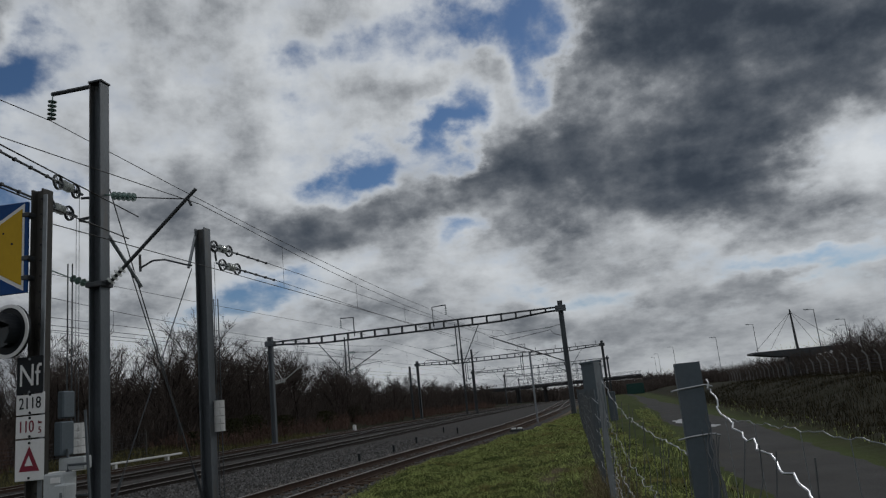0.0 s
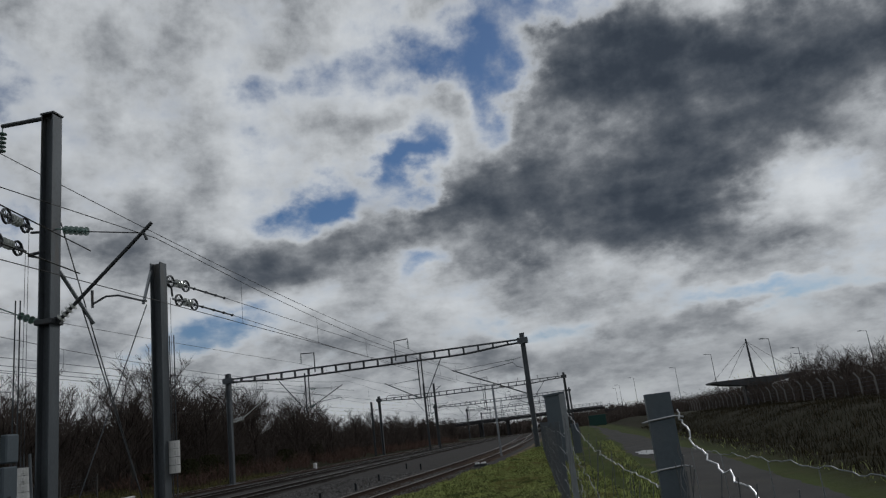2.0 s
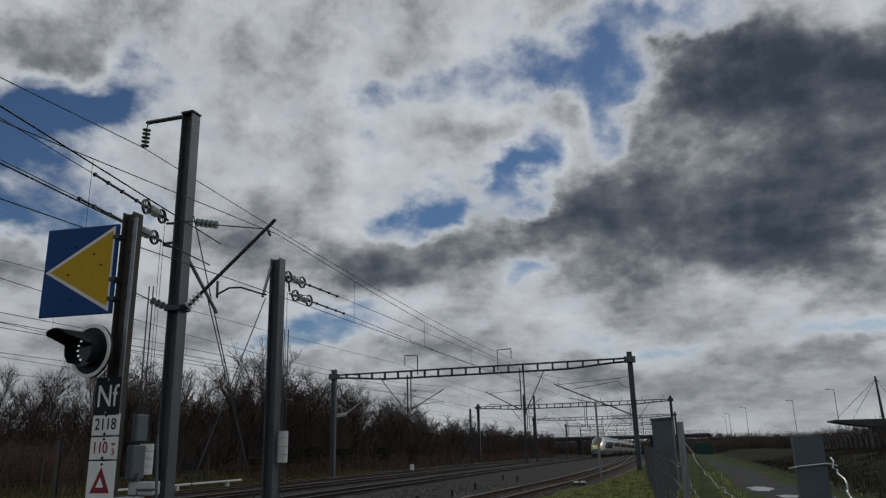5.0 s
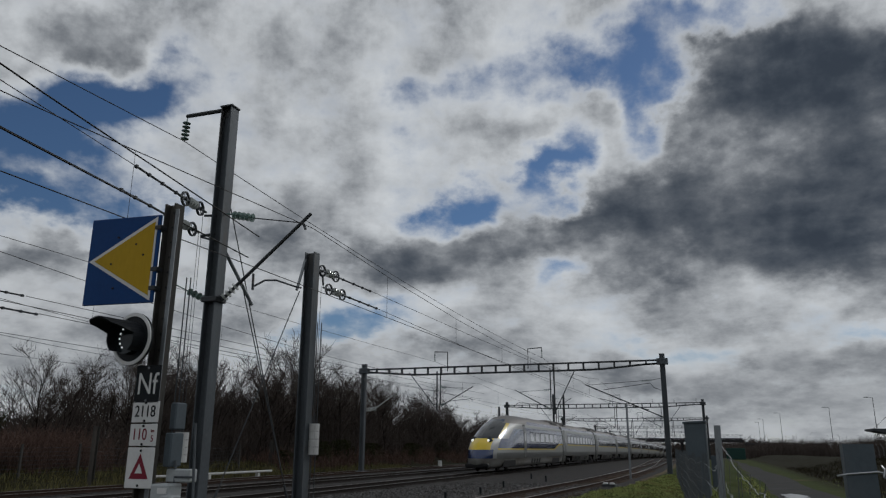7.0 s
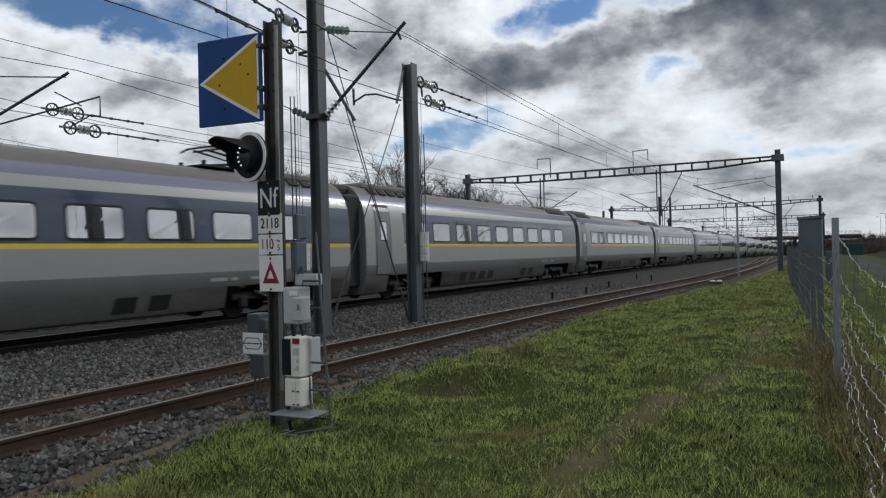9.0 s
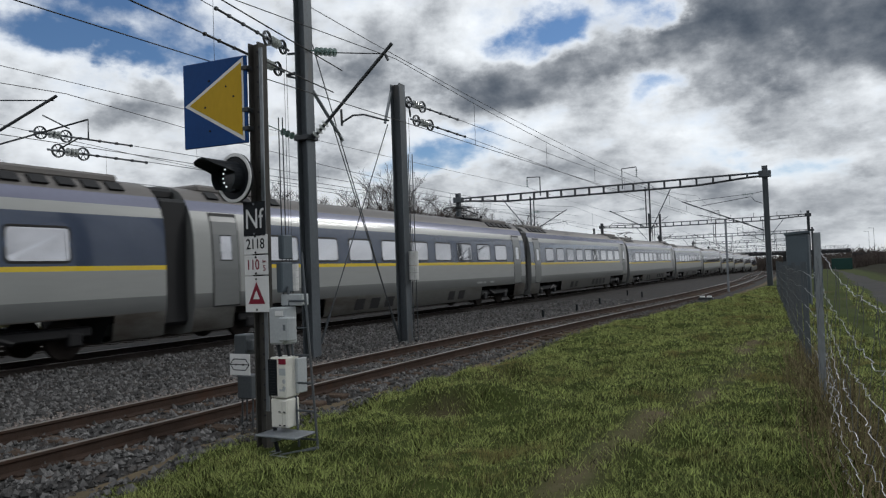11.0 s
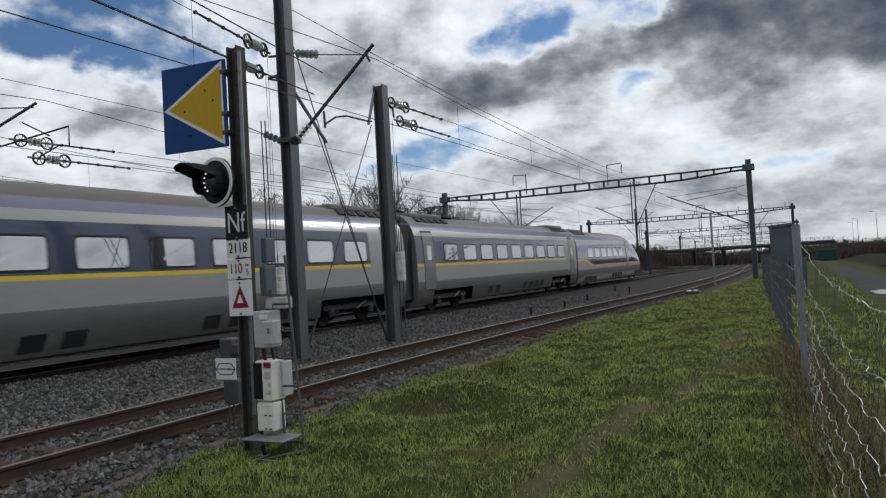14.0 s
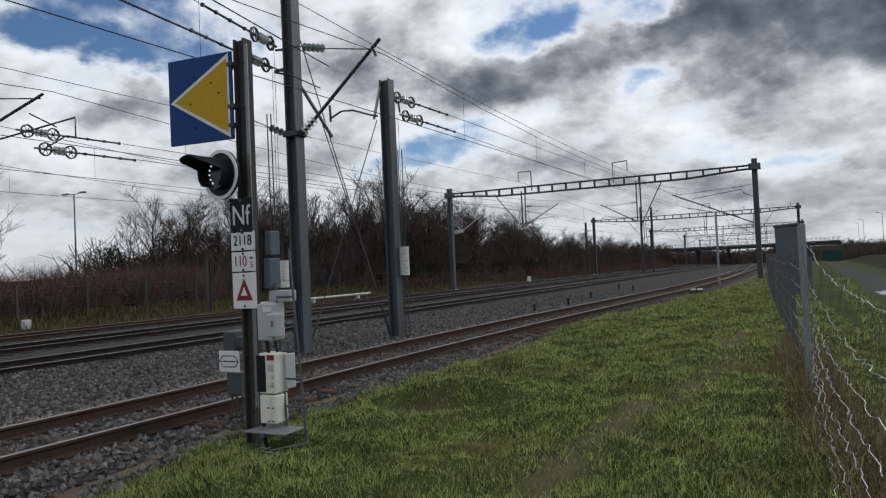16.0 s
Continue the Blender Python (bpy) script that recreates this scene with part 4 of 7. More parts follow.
def pulley_set(at, to, name_label):
    """Spoked tension pulleys, an insulator and the taut dark rope towards the wire."""
    at, to = Vector(at), Vector(to)
    d = (to - at).normalized()
    t = thing("tension_pulley", name_label, "pulley", "wire tensioners")
    side = Vector((0, 0, 1)).cross(d).normalized()
    for k, s in ((0.28, 0.17), (0.95, 0.17)):
        c = at + d * k
        b = Builder()
        b.disc(c, side, s, 0.05, 18, 0, s * 0.82)
        b.disc(c, side, 0.035, 0.09, 8)
        for i in range(6):
            a = i * math.pi / 3
            b.tube([c, c + d * (math.cos(a) * s * 0.85) + Vector((0, 0, math.sin(a) * s * 0.85))], 0.011, 4)
        part("wheel", b, DARK_STEEL, t)
    b = Builder()
    b.tube([at, at + d * 1.2], 0.03, 6)
    b.box(at + d * 0.6, (0.06, 0.06, 0.12), chamfer=0.01)
    part("frame", b, GALV, t)
    b = Builder()
    insulator(b, at + d * 0.48, at + d * 0.8, 3, 0.11)
    part("insulator", b, INSULATOR_PALE, t)
    b = Builder()
    b.tube([at + d * 1.15, at + d * 2.9], 0.024, 6)
    for k in (1.35, 1.9, 2.4, 2.85):
        b.box(at + d * k, (0.07, 0.07, 0.07), chamfer=0.01)
    part("turnbuckle", b, DARK_STEEL, t)


def weights(x, y, z0, z1, ropes, label):
    t = thing("balance_weight", label, "weight", "balance weights")
    n = 4
    for i in range(n):
        b = Builder()
        h = (z1 - z0) / n
        b.disc((x, y, z0 + (i + 0.5) * h), (0, 0, 1), 0.14, h * 0.94, 16)
        b.box((x + 0.1, y - 0.12, z0 + (i + 0.5) * h), (0.05, 0.03, h * 0.5), chamfer=0.01)
        part("weight_disc", b, CONCRETE_PALE, t, smooth=False)
    b = Builder()
    b.tube([(x, y, z0 - 0.05), (x, y, z1 + 0.25)], 0.014, 6)
    b.tube([(x, y, z1 + 0.2), (x, y, ropes)], 0.007, 4)
    part("rope", b, DARK_STEEL, t)


make_mast()
make_post()
stay((-10.6, 13.9, 7.2), (-10.42, 17.1, -0.1), 0.0135, "thin steel stay rod bracing the mast")
stay((-10.5, 14.4, 5.5), (-10.4, 17.05, 0.0), 0.0135, "thin steel stay rod bracing the mast")
stay((-10.4, 16.85, 5.75), (-10.65, 13.95, 0.1), 0.0135, "thin steel stay rod bracing the post")
pulley_set((-10.95, 13.45, 7.0), (-9.4, 5.0, 7.12), "spoked pulleys and insulators of a wire tensioner on the mast")
pulley_set((-11.1, 13.45, 6.52), (-10.0, 5.0, 6.7), "spoked pulleys and insulators of a wire tensioner on the mast")
pulley_set((-10.3, 17.5, 6.52), (-9.0, 30, 6.05), "spoked pulleys and insulators of a wire tensioner on the post")
pulley_set((-10.26, 17.85, 6.05), (-8.9, 30, 5.5), "spoked pulleys and insulators of a wire tensioner on the post")
weights(-10.98, 13.3, 1.38, 1.98, 6.5, "pale stacked balance weights hanging beside the mast")
weights(-10.78, 13.15, 1.38, 2.0, 6.9, "pale stacked balance weights hanging beside the mast")
weights(-10.12, 17.5, 1.5, 2.3, 6.0, "pale stacked balance weights hanging beside the post")
weights(-10.28, 17.62, 1.55, 2.25, 6.4, "pale stacked balance weights hanging beside the post")
for gx, gy, gz in ((-11.12, 13.22, 5.4), (-11.04, 13.26, 5.4), (-10.22, 17.58, 5.0), (-10.12, 17.62, 5.0)):
    b = Builder()
    b.tube([(gx, gy, -0.2), (gx, gy, gz)], 0.014, 6)
    tagged(part("guide_rod", b, DARK_STEEL), "thin vertical guide rod for the balance weights", "rod", "guide rods")


def gantry(y, x0, x1, height, drops, label, hooks=(), spikes=0):
    z = drop(y)
    top = height
    g = thing("gantry", label, "gantry", "overhead line gantries")
    for x in (x0, x1):
        b = Builder()
        b.h_beam(x, y, z - 0.35, top, 0.34, 0.34, 0.03, 0.035, along_x=False)
        b.box((x, y, top - 0.55), (0.75, 0.46, 0.42), chamfer=0.02)
        part("column", b, DARK_STEEL if y > 80 else GALV_POST, g)
        b = Builder()
        b.box((x, y, z - 0.3), (0.9, 0.9, 0.4), chamfer=0.05)
        part("footing", b, BOX_DARK, g)
    zt, span = top - 0.45, x1 - x0

    def low(u):
        return zt - 0.22 - 0.30 * min(1, smooth01(0, 0.22, u), smooth01(0, 0.22, 1 - u))

    n = max(12, round(span / 1.1))
    b = Builder()
    b.box(((x0 + x1) / 2, y, zt), (span, 0.3, 0.1), chamfer=0.01)
    part("top_chord", b, DARK_STEEL, g)
    b = Builder()
    b.tube([(x0 + span * i / n, y, low(i / n)) for i in range(n + 1)], 0.07, 4)
    part("bottom_chord", b, DARK_STEEL, g)
    for i in range(1, n):
        u = i / n
        b = Builder()
        b.box((x0 + span * u, y, (zt + low(u)) / 2), (0.11, 0.22, zt - low(u)))
        part("batten", b, DARK_STEEL, g)
    for x, bottom, direction, has_brace in drops:
        b = Builder()
        b.tube([(x, y, zt - 0.3), (x, y, bottom)], 0.055, 6)
        b.tube([(x + 0.28 * direction, y, zt - 0.3), (x + 0.28 * direction, y, bottom + 0.4)], 0.045, 6)
        part("drop_post", b, DARK_STEEL, g)
        if has_brace:
            b = Builder()
            b.tube([(x - 0.05, y, bottom + 0.15), (x - direction * 2.3, y, zt - 0.35)], 0.035, 6)
            part("drop_brace", b, DARK_STEEL, g)
        # cantilever
        b = Builder()
        b.tube([(x + direction * 0.3, y, bottom + 0.35), (x + direction * 2.9, y, bottom + 1.75)], 0.035, 6)
        b.tube([(x + direction * 0.2, y, bottom + 1.75), (x + direction * 2.6, y, bottom + 1.62)], 0.014, 6)
        b.tube([(x + direction * 0.9, y, bottom + 0.7), (x + direction * 2.7, y, bottom + 0.85), (x + direction * 2.9, y, bottom + 0.7)], 0.02, 6)
        part("cantilever", b, DARK_STEEL, g)
        b = Builder()
        insulator(b, (x + direction * 0.25, y, bottom + 1.75), (x + direction * 0.75, y, bottom + 1.72), 4, 0.09)
        part("insulator", b, INSULATOR, g)
        b = Builder()
        insulator(b, (x + direction * 0.35, y, bottom + 0.38), (x + direction * 0.72, y, bottom + 0.58), 4, 0.09)
        part("insulator", b, INSULATOR, g)
    for x, sg in hooks:
        b = Builder()
        b.tube([(x, y, zt - 0.3), (x, y, zt + 1.15), (x + sg * 1.05, y, zt + 1.2), (x + sg * 1.05, y, zt + 0.95)], 0.045, 6)
        part("feeder_hook", b, DARK_STEEL, g)
        b = Builder()
        insulator(b, (x + sg * 1.05, y, zt + 1.0), (x + sg * 1.05, y, zt + 0.45), 4, 0.08)
        part("insulator", b, INSULATOR, g)
    for i in range(spikes):
        b = Builder()
        u = 0.55 + 0.42 * i / max(1, spikes - 1)
        b.tube([(x0 + span * u, y, zt), (x0 + span * u, y, zt + 0.55)], 0.03, 6)
        part("spike", b, DARK_STEEL, g)
    return g


gl = "dark steel portal gantry spanning the tracks with drop posts"
g1 = gantry(53, -26.35, -3.5, 8.0, [(-20.15, 4.3, 1, True), (-11.1, 3.95, -1, False)], gl, hooks=((-19.3, -1), (-13.0, 1)))
# bracket on the near column of the first gantry and a single stay on it
b = Builder()
b.tube([(-3.7, 53, 6.3), (-4.3, 53, 6.2), (-8.8, 53, 5.95)], 0.016, 6)
b.tube([(-3.7, 53, 5.5), (-4.2, 53, 5.7), (-4.4, 53, 6.0), (-7.6, 53, 5.6)], 0.022, 6)
b.tube([(-3.7, 53, 3.7), (-8.9, 53, 6.0)], 0.045, 6)
b.tube([(-4.6, 53, 4.2), (-7.9, 53, 5.0)], 0.025, 6)
part("side_bracket", b, DARK_STEEL, g1)
b = Builder()
insulator(b, (-4.25, 53, 6.2), (-4.95, 53, 6.16), 5, 0.1)
part("insulator", b, INSULATOR, g1)
b = Builder()
b.tube([(-11.05, 53, 4.2), (-9.6, 53, 7.0)], 0.035, 6)
part("drop_brace", b, DARK_STEEL, g1)
b = Builder()
for zz in (4.35, 4.5):
    insulator(b, (-26.1, 53, zz), (-25.2, 53, zz + 0.12), 6, 0.08)
b.tube([(-25.2, 53, 4.6), (-23.2, 53, 5.9)], 0.03, 6)
part("side_bracket", b, INSULATOR_PALE, g1)
gantry(105, -29.0, -2.1, 7.9, [(-21.8, 4.1, 1, True), (-13.4, 3.9, -1, False), (-7.2, 3.9, -1, True)], gl, hooks=((-13.9, 1),), spikes=5)
gantry(158, -31.5, -2.6, 7.8, [(-24.5, 3.6, 1, True), (-17.0, 3.5, -1, True), (-9.0, 3.5, -1, False)], gl, hooks=((-16, 1),))
gantry(211, -33.0, -4.5, 7.6, [(-26.5, 3.2, 1, True), (-19.0, 3.2, -1, True)], gl, hooks=((-18, 1),))
gantry(262, -36.0, -7.0, 7.2, [(-29.0, 3.0, 1, True), (-21.0, 3.0, -1, True)], gl)


def slim_mast(x, y, h, label, arm=0.0, mat=DARK_STEEL, width=0.26):
    m = thing("line_post", label, "mast", "slim line posts")
    b = Builder()
    b.h_beam(x, y, drop(y) - 0.3, h, width, width, 0.03, 0.03)
    part("column", b, mat, m)
    if arm:
        b = Builder()
        b.tube([(x, y, h - 2.2), (x + arm, y, h - 0.6)], 0.035, 6)
        b.tube([(x, y, h - 0.6), (x + arm * 0.9, y, h - 0.7)], 0.015, 6)
        part("cantilever", b, DARK_STEEL, m)
        b = Builder()
        insulator(b, (x + 0.15, y, h - 0.6), (x + arm * 0.3, y, h - 0.63), 4, 0.09)
        part("insulator", b, INSULATOR, m)


slim_mast(-30.5, 106, 7.3, "slim dark post with insulators beside the gantry", 0.0)
slim_mast(-22.5, 106.5, 9.0, "dark steel post standing between the tracks", 2.6)
slim_mast(-21.2, 107.5, 8.9, "dark steel post standing between the tracks", 0.0)
slim_mast(-5.75, 50.0, 4.4, "slim pale grey signal post beside the track", 0.0, GALV, 0.12)
slim_mast(-29.5, 29.5, 2.6, "short brown steel stub post on the verge", 0.0, OLD_STEEL, 0.22)
slim_mast(-33.5, 51.5, 2.1, "short dark stub post on the verge", 0.0, OLD_STEEL, 0.3)
# the mast out of sight on the far side that carries the bracket over the main line
far_mast = thing("catenary_mast", "grey steel mast between the main tracks with a bracket arm", "mast", "overhead line masts")
b = Builder()
b.h_beam(-18.9, 9.5, -0.3, 8.6, 0.3, 0.3)
part("column", b, GALV_POST, far_mast)
b = Builder()
b.tube([(-18.8, 9.6, 4.4), (-16.2, 11.2, 6.25)], 0.035, 6)
b.tube([(-18.8, 9.6, 6.2), (-16.3, 11.2, 6.15)], 0.016, 6)
b.tube([(-18.5, 9.8, 4.75), (-15.35, 11.4, 5.6), (-15.35, 11.4, 5.1)], 0.022, 6)
b.tube([(-16.75, 11.2, 5.85), (-15.9, 11.3, 5.43)], 0.018, 6)
b.tube([(-15.36, 11.4, 5.14), (-15.7, 11.4, 5.2), (-16.3, 11.3, 4.98)], 0.018, 6)
part("cantilever", b, DARK_STEEL, far_mast)
pulley_set((-17.6, 11.4, 5.6), (-16.5, 25, 5.55), "spoked pulleys of a wire tensioner over the main line")
pulley_set((-16.6, 11.2, 5.0), (-16.3, 25, 5.02), "spoked pulleys of a wire tensioner over the main line")

# wires over the tracks
mw, cw, dw = "thin dark carrying wire of the overhead line", "thin dark contact wire over the track", "thin vertical dropper between two overhead wires"
wire("feeder_wire", [(-12.1, -30, 8.9), (-12.06, 13.75, 9.08), (-11.95, 53, 8.0), (-12.9, 105, 8.0), (-15, 158, 7.8), (-20, 262, 7.2)], 0.012, "dark feeder wire strung along the masts", 0.35, 8)
wire("feeder_wire", [(-20.4, -30, 8.6), (-20.35, 53, 8.0), (-21.5, 105, 7.9), (-27, 211, 7.4)], 0.010, "dark feeder wire strung along the masts", 0.35, 8)


def catenary(line, zc, zm, y_list, name_c="contact_wire", stagger=0.2, near=True):
    pts_c, pts_m = [], []
    for i, y in enumerate(y_list):
        s = stagger if i % 2 else -stagger
        pts_c.append((line(y) + s, y, zc + drop(y)))
        pts_m.append((line(y) + s, y, zm + drop(y)))
    wire(name_c, pts_c, 0.009, cw)
    wire("carrying_wire", pts_m, 0.009, mw, 0.7, 8)
    for (a, c), (d, e) in zip(zip(pts_m, pts_m[1:]), zip(pts_c, pts_c[1:])):
        if a[1] > 60 or c[1] < -20:
            continue
        for u in (0.1, 0.24, 0.38, 0.5, 0.62, 0.76, 0.9):
            top, low = Vector(a).lerp(Vector(c), u), Vector(d).lerp(Vector(e), u)
            top.z -= 0.7 * 4 * u * (1 - u)
            b = Builder()
            b.tube([top, low], 0.005, 4)
            tagged(part("dropper", b, WIRE), dw, "wire", "droppers")


catenary(lambda y: -8.42 + (line_1(y) - X_T1) * 0.6, 5.06, 6.42, (-40, 13.75, 53, 105, 158))
catenary(line_2, 5.08, 6.3, (-42, 11.3, 53, 105, 158, 211, 262))
catenary(line_3, 5.1, 6.4, (-42, 12, 53, 105, 158, 211, 262))
catenary(line_4, 5.05, 6.2, (-42, 12, 53, 105, 158, 211))
# wires that run on from the tensioners
for p, q in (((-10.42, 10.55, 7.04), (-6.2, -14, 7.5)), ((-10.72, 10.55, 6.58), (-7.5, -14, 7.0)), ((-10.0, 20.4, 6.42), (-8.3, 53, 5.9)), ((-9.95, 20.7, 5.93), (-8.6, 53, 5.1)),
             ((-17.3, 14.3, 5.58), (-16.4, 53, 5.5)), ((-16.5, 14.1, 5.02), (-16.6, 53, 5.1)), ((-5.6, 8.0, 4.42), (-3.5, -8, 5.3)), ((-5.75, 8.0, 4.15), (-4.2, -8, 4.8))):
    wire("anchor_wire", [p, q], 0.009, "taut anchor wire running on from a tensioner", 0.1, 4)


# ---- the sign pole with its boxes ----
def plate(parent, name, x0, x1, z0, z1, y, mat, edge=None, border=0.0):
    b = Builder()
    if edge:
        b.box(((x0 + x1) / 2, y, (z0 + z1) / 2), (x1 - x0, 0.012, z1 - z0), mat=1, chamfer=0.003)
        b.box(((x0 + x1) / 2, y - 0.008, (z0 + z1) / 2), (x1 - x0 - border, 0.006, z1 - z0 - border), mat=0)
        return part(name, b, [mat, edge], parent)
    b.box(((x0 + x1) / 2, y, (z0 + z1) / 2), (x1 - x0, 0.012, z1 - z0), chamfer=0.003)
    return part(name, b, mat, parent)


def writing(parent, body, size, x, y, z, mat, sx=1.0):
    me = text_mesh(body, size)
    me.materials.clear()
    me.materials.append(mat)
    ob = part("lettering", me, None, parent)
    ob.location, ob.rotation_euler, ob.scale = (x, y, z), (radians(90), 0, 0), (sx, 1, 1)
    return ob


def bolts(parent, pts, mat):
    for p in pts:
        b = Builder()
        b.disc(p, (0, 1, 0), 0.012, 0.014, 8)
        part("bolt", b, mat, parent)


def make_sign_pole():
    x, y, lean = -5.365, 6.07, 0.03
    p = thing("signal_pole", "weathered steel pole carrying railway marker plates and boxes", "signal pole")
    b = Builder()
    b.h_beam(x, y, -0.35, 4.22, 0.14, 0.14, 0.016, 0.018, (lean, 0), along_x=False)
    part("column", b, OLD_STEEL, p)
    for i in range(26):
        b = Builder()
        z = 0.1 + i * 0.16
        b.disc((x + 0.075 + lean * z / 4.4, y - 0.085, z), (0, 1, 0), 0.011, 0.008, 8)
        part("bolt_hole", b, BLACK, p)
    b = Builder()
    b._post(x + 0.095, y - 0.06, 0.3, 4.15, (0.045, 0.012), (lean, 0))
    part("perforated_rail", b, GALV, p)
    # square marker board, facing along the line
    m = Matrix.Rotation(radians(5.5), 4, "Z")
    x0, x1, z0, z1, yb = -6.25, -5.40, 3.15, 4.09, 5.93
    brd = Builder()
    brd.box(((x0 + x1) / 2, yb, (z0 + z1) / 2), (x1 - x0, 0.03, z1 - z0), m, 0, 0.006)
    board = part("marker_board", brd, BLUE_SIGN, p, "square blue board with a yellow triangle")

    def tri(shrink, off, name, mat):
        cz = (z0 + z1) / 2
        pts = [(x0 + 0.03 + shrink * 2.0, cz), (x1 - 0.035 - shrink * 0.6, z1 - 0.02 - shrink * 1.62), (x1 - 0.035 - shrink * 0.6, z0 + 0.02 + shrink * 1.62)]
        b = Builder()
        sl = math.tan(radians(5.5))
        f = [(px, yb - off + (px - (x0 + x1) / 2) * sl, pz) for px, pz in pts]
        k = [(px, yb - off + 0.006 + (px - (x0 + x1) / 2) * sl, pz) for px, pz in pts]
        b.poly(f)
        for i in range(3):
            j = (i + 1) % 3
            b.quad(f[i], k[i], k[j], f[j])
        part(name, b, mat, board)

    tri(0.0, 0.021, "triangle_border", WHITE)
    tri(0.034, 0.026, "triangle", YELLOW_SIGN)
    bolts(board, [(-5.89, 5.905, 3.87), (-5.89, 5.905, 3.32), (-5.56, 5.93, 3.66), (-5.66, 5.925, 3.78), (-5.94, 5.895, 3.58)], BLACK)
    b = Builder()
    for z in (3.3, 3.5, 3.95):
        b = Builder()
        b.box((-5.46, 5.99, z), (0.16, 0.1, 0.05), chamfer=0.008)
        part("board_bracket", b, DARK_STEEL, board)
    # round signal lamp with hood
    c = Vector((-5.50, 5.86, 2.765))
    b = Builder()
    b.disc(c, (0.1, 1, 0), 0.262, 0.03, 36)
    lamp = part("signal_disc", b, BLACK, p, "round black signal disc with a white rim and hood")
    b = Builder()
    b.disc(c + Vector((0, -0.018, 0)), (0.1, 1, 0), 0.262, 0.012, 36, 0, 0.228)
    part("rim", b, WHITE, lamp)
    b = Builder()
    b.disc(c + Vector((0, -0.05, 0)), (0.1, 1, 0), 0.16, 0.1, 28)
    part("lens", b, T_SCREEN, lamp)
    b = Builder()
    n, r = 22, 0.17
    rows = []
    for j in range(n + 1):
        a = radians(-50 + 280 * j / n)
        up = 0.5 + 0.5 * math.sin(a)
        rows.append((c.x + r * math.cos(a), c.z + r * math.sin(a), 0.16 + 0.27 * smooth01(0.2, 0.75, math.sin(a)), c.x + r * 0.93 * math.cos(a), c.z + r * 0.93 * math.sin(a)))
    for p0, p1 in zip(rows, rows[1:]):
        def at(q, y, inner):
            k = 0.12 * max(0.0, (c.y - y) - 0.05)
            return (q[3] if inner else q[0]) - k, y, (q[4] if inner else q[1])
        y0, y1 = c.y - p0[2], c.y - p1[2]
        b.quad(at(p0, c.y, 0), at(p1, c.y, 0), at(p1, y1, 0), at(p0, y0, 0))
        b.quad(at(p1, c.y, 1), at(p0, c.y, 1), at(p0, y0, 1), at(p1, y1, 1))
        b.quad(at(p0, y0, 0), at(p1, y1, 0), at(p1, y1, 1), at(p0, y0, 1))
    part("hood", b, BLACK, lamp)
    b = Builder()
    for i in range(5):
        a = radians(140 + i * 22)
        b.disc((c.x + 0.13 * math.cos(a) + 0.06, c.y - 0.105, c.z + 0.13 * math.sin(a)), (0, 1, 0), 0.009, 0.006, 8)
    part("diodes", b, LED, lamp)
    b = Builder()
    b.box((-5.46, 5.97, 2.86), (0.16, 0.08, 0.06), chamfer=0.01)
    part("lamp_bracket", b, DARK_STEEL, lamp)
    # plates
    yp = 5.93
    nf = plate(p, "letter_plate", -5.465, -5.165, 2.14, 2.505, yp, BLACK)
    writing(nf, "Nf", 0.30, -5.315, yp - 0.009, 2.315, WHITE, 0.80)
    bolts(nf, [(-5.315, yp - 0.007, 2.48), (-5.315, yp - 0.007, 2.165)], GALV)
    num = plate(p, "number_plate", -5.465, -5.145, 1.955, 2.155, yp, WHITE)
    writing(num, "2118", 0.155, -5.305, yp - 0.009, 2.055, BLACK, 0.82)
    bolts(num, [(-5.305, yp - 0.007, 2.14), (-5.305, yp - 0.007, 1.97)], BLACK)
    km = plate(p, "distance_plate", -5.465, -5.145, 1.735, 1.94, yp, WHITE)
    writing(km, "110", 0.155, -5.345, yp - 0.009, 1.837, RED, 0.78)
    writing(km, "5", 0.085, -5.190, yp - 0.009, 1.80, RED, 0.85)
    writing(km, "km", 0.04, -5.190, yp - 0.009, 1.875, RED, 0.85)
    bolts(km, [(-5.305, yp - 0.007, 1.92), (-5.305, yp - 0.007, 1.75)], BLACK)
    warn = plate(p, "triangle_plate", -5.465, -5.145, 1.345, 1.72, yp, WHITE)
    for s, off, nm, mt in ((1.0, 0.008, "red_triangle", RED), (0.4, 0.012, "inner_triangle", WHITE)):
        b = Builder()
        cz, cx = 1.515, -5.305
        pts = [(cx - 0.115 * s, yp - off, cz - 0.085 * s), (cx + 0.115 * s, yp - off, cz - 0.085 * s), (cx, yp - off, cz + 0.15 * s)]
        b.poly(pts)
        part(nm, b, mt, warn)
    bolts(warn, [(-5.305, yp - 0.007, 1.69), (-5.305, yp - 0.007, 1.37)], BLACK)
    # boxes along the side of the pole
    b = Builder()
    b.box((-5.095, 6.15, 2.02), (0.075, 0.16, 0.26), chamfer=0.012)
    part("junction_box", b, SLATE, p)
    b = Builder()
    b.box((-5.090, 6.12, 1.70), (0.085, 0.18, 0.32), chamfer=0.012)
    part("junction_box", b, SLATE, p)
    b = Builder()
    b.box((-4.98, 6.14, 1.46), (0.28, 0.12, 0.12), chamfer=0.01)
    part("cable_tray", b, BOX_GREY, p)
    b = Builder()
    b.box((-5.025, 6.02, 1.2), (0.27, 0.2, 0.38), chamfer=0.015)
    bx = part("relay_box", b, BOX_GREY, p, "pale grey steel relay box")
    b = Builder()
    b.box((-4.855, 5.93, 1.17), (0.16, 0.14, 0.24), chamfer=0.012)
    part("cover", b, BOX_GREY, bx)
    b = Builder()
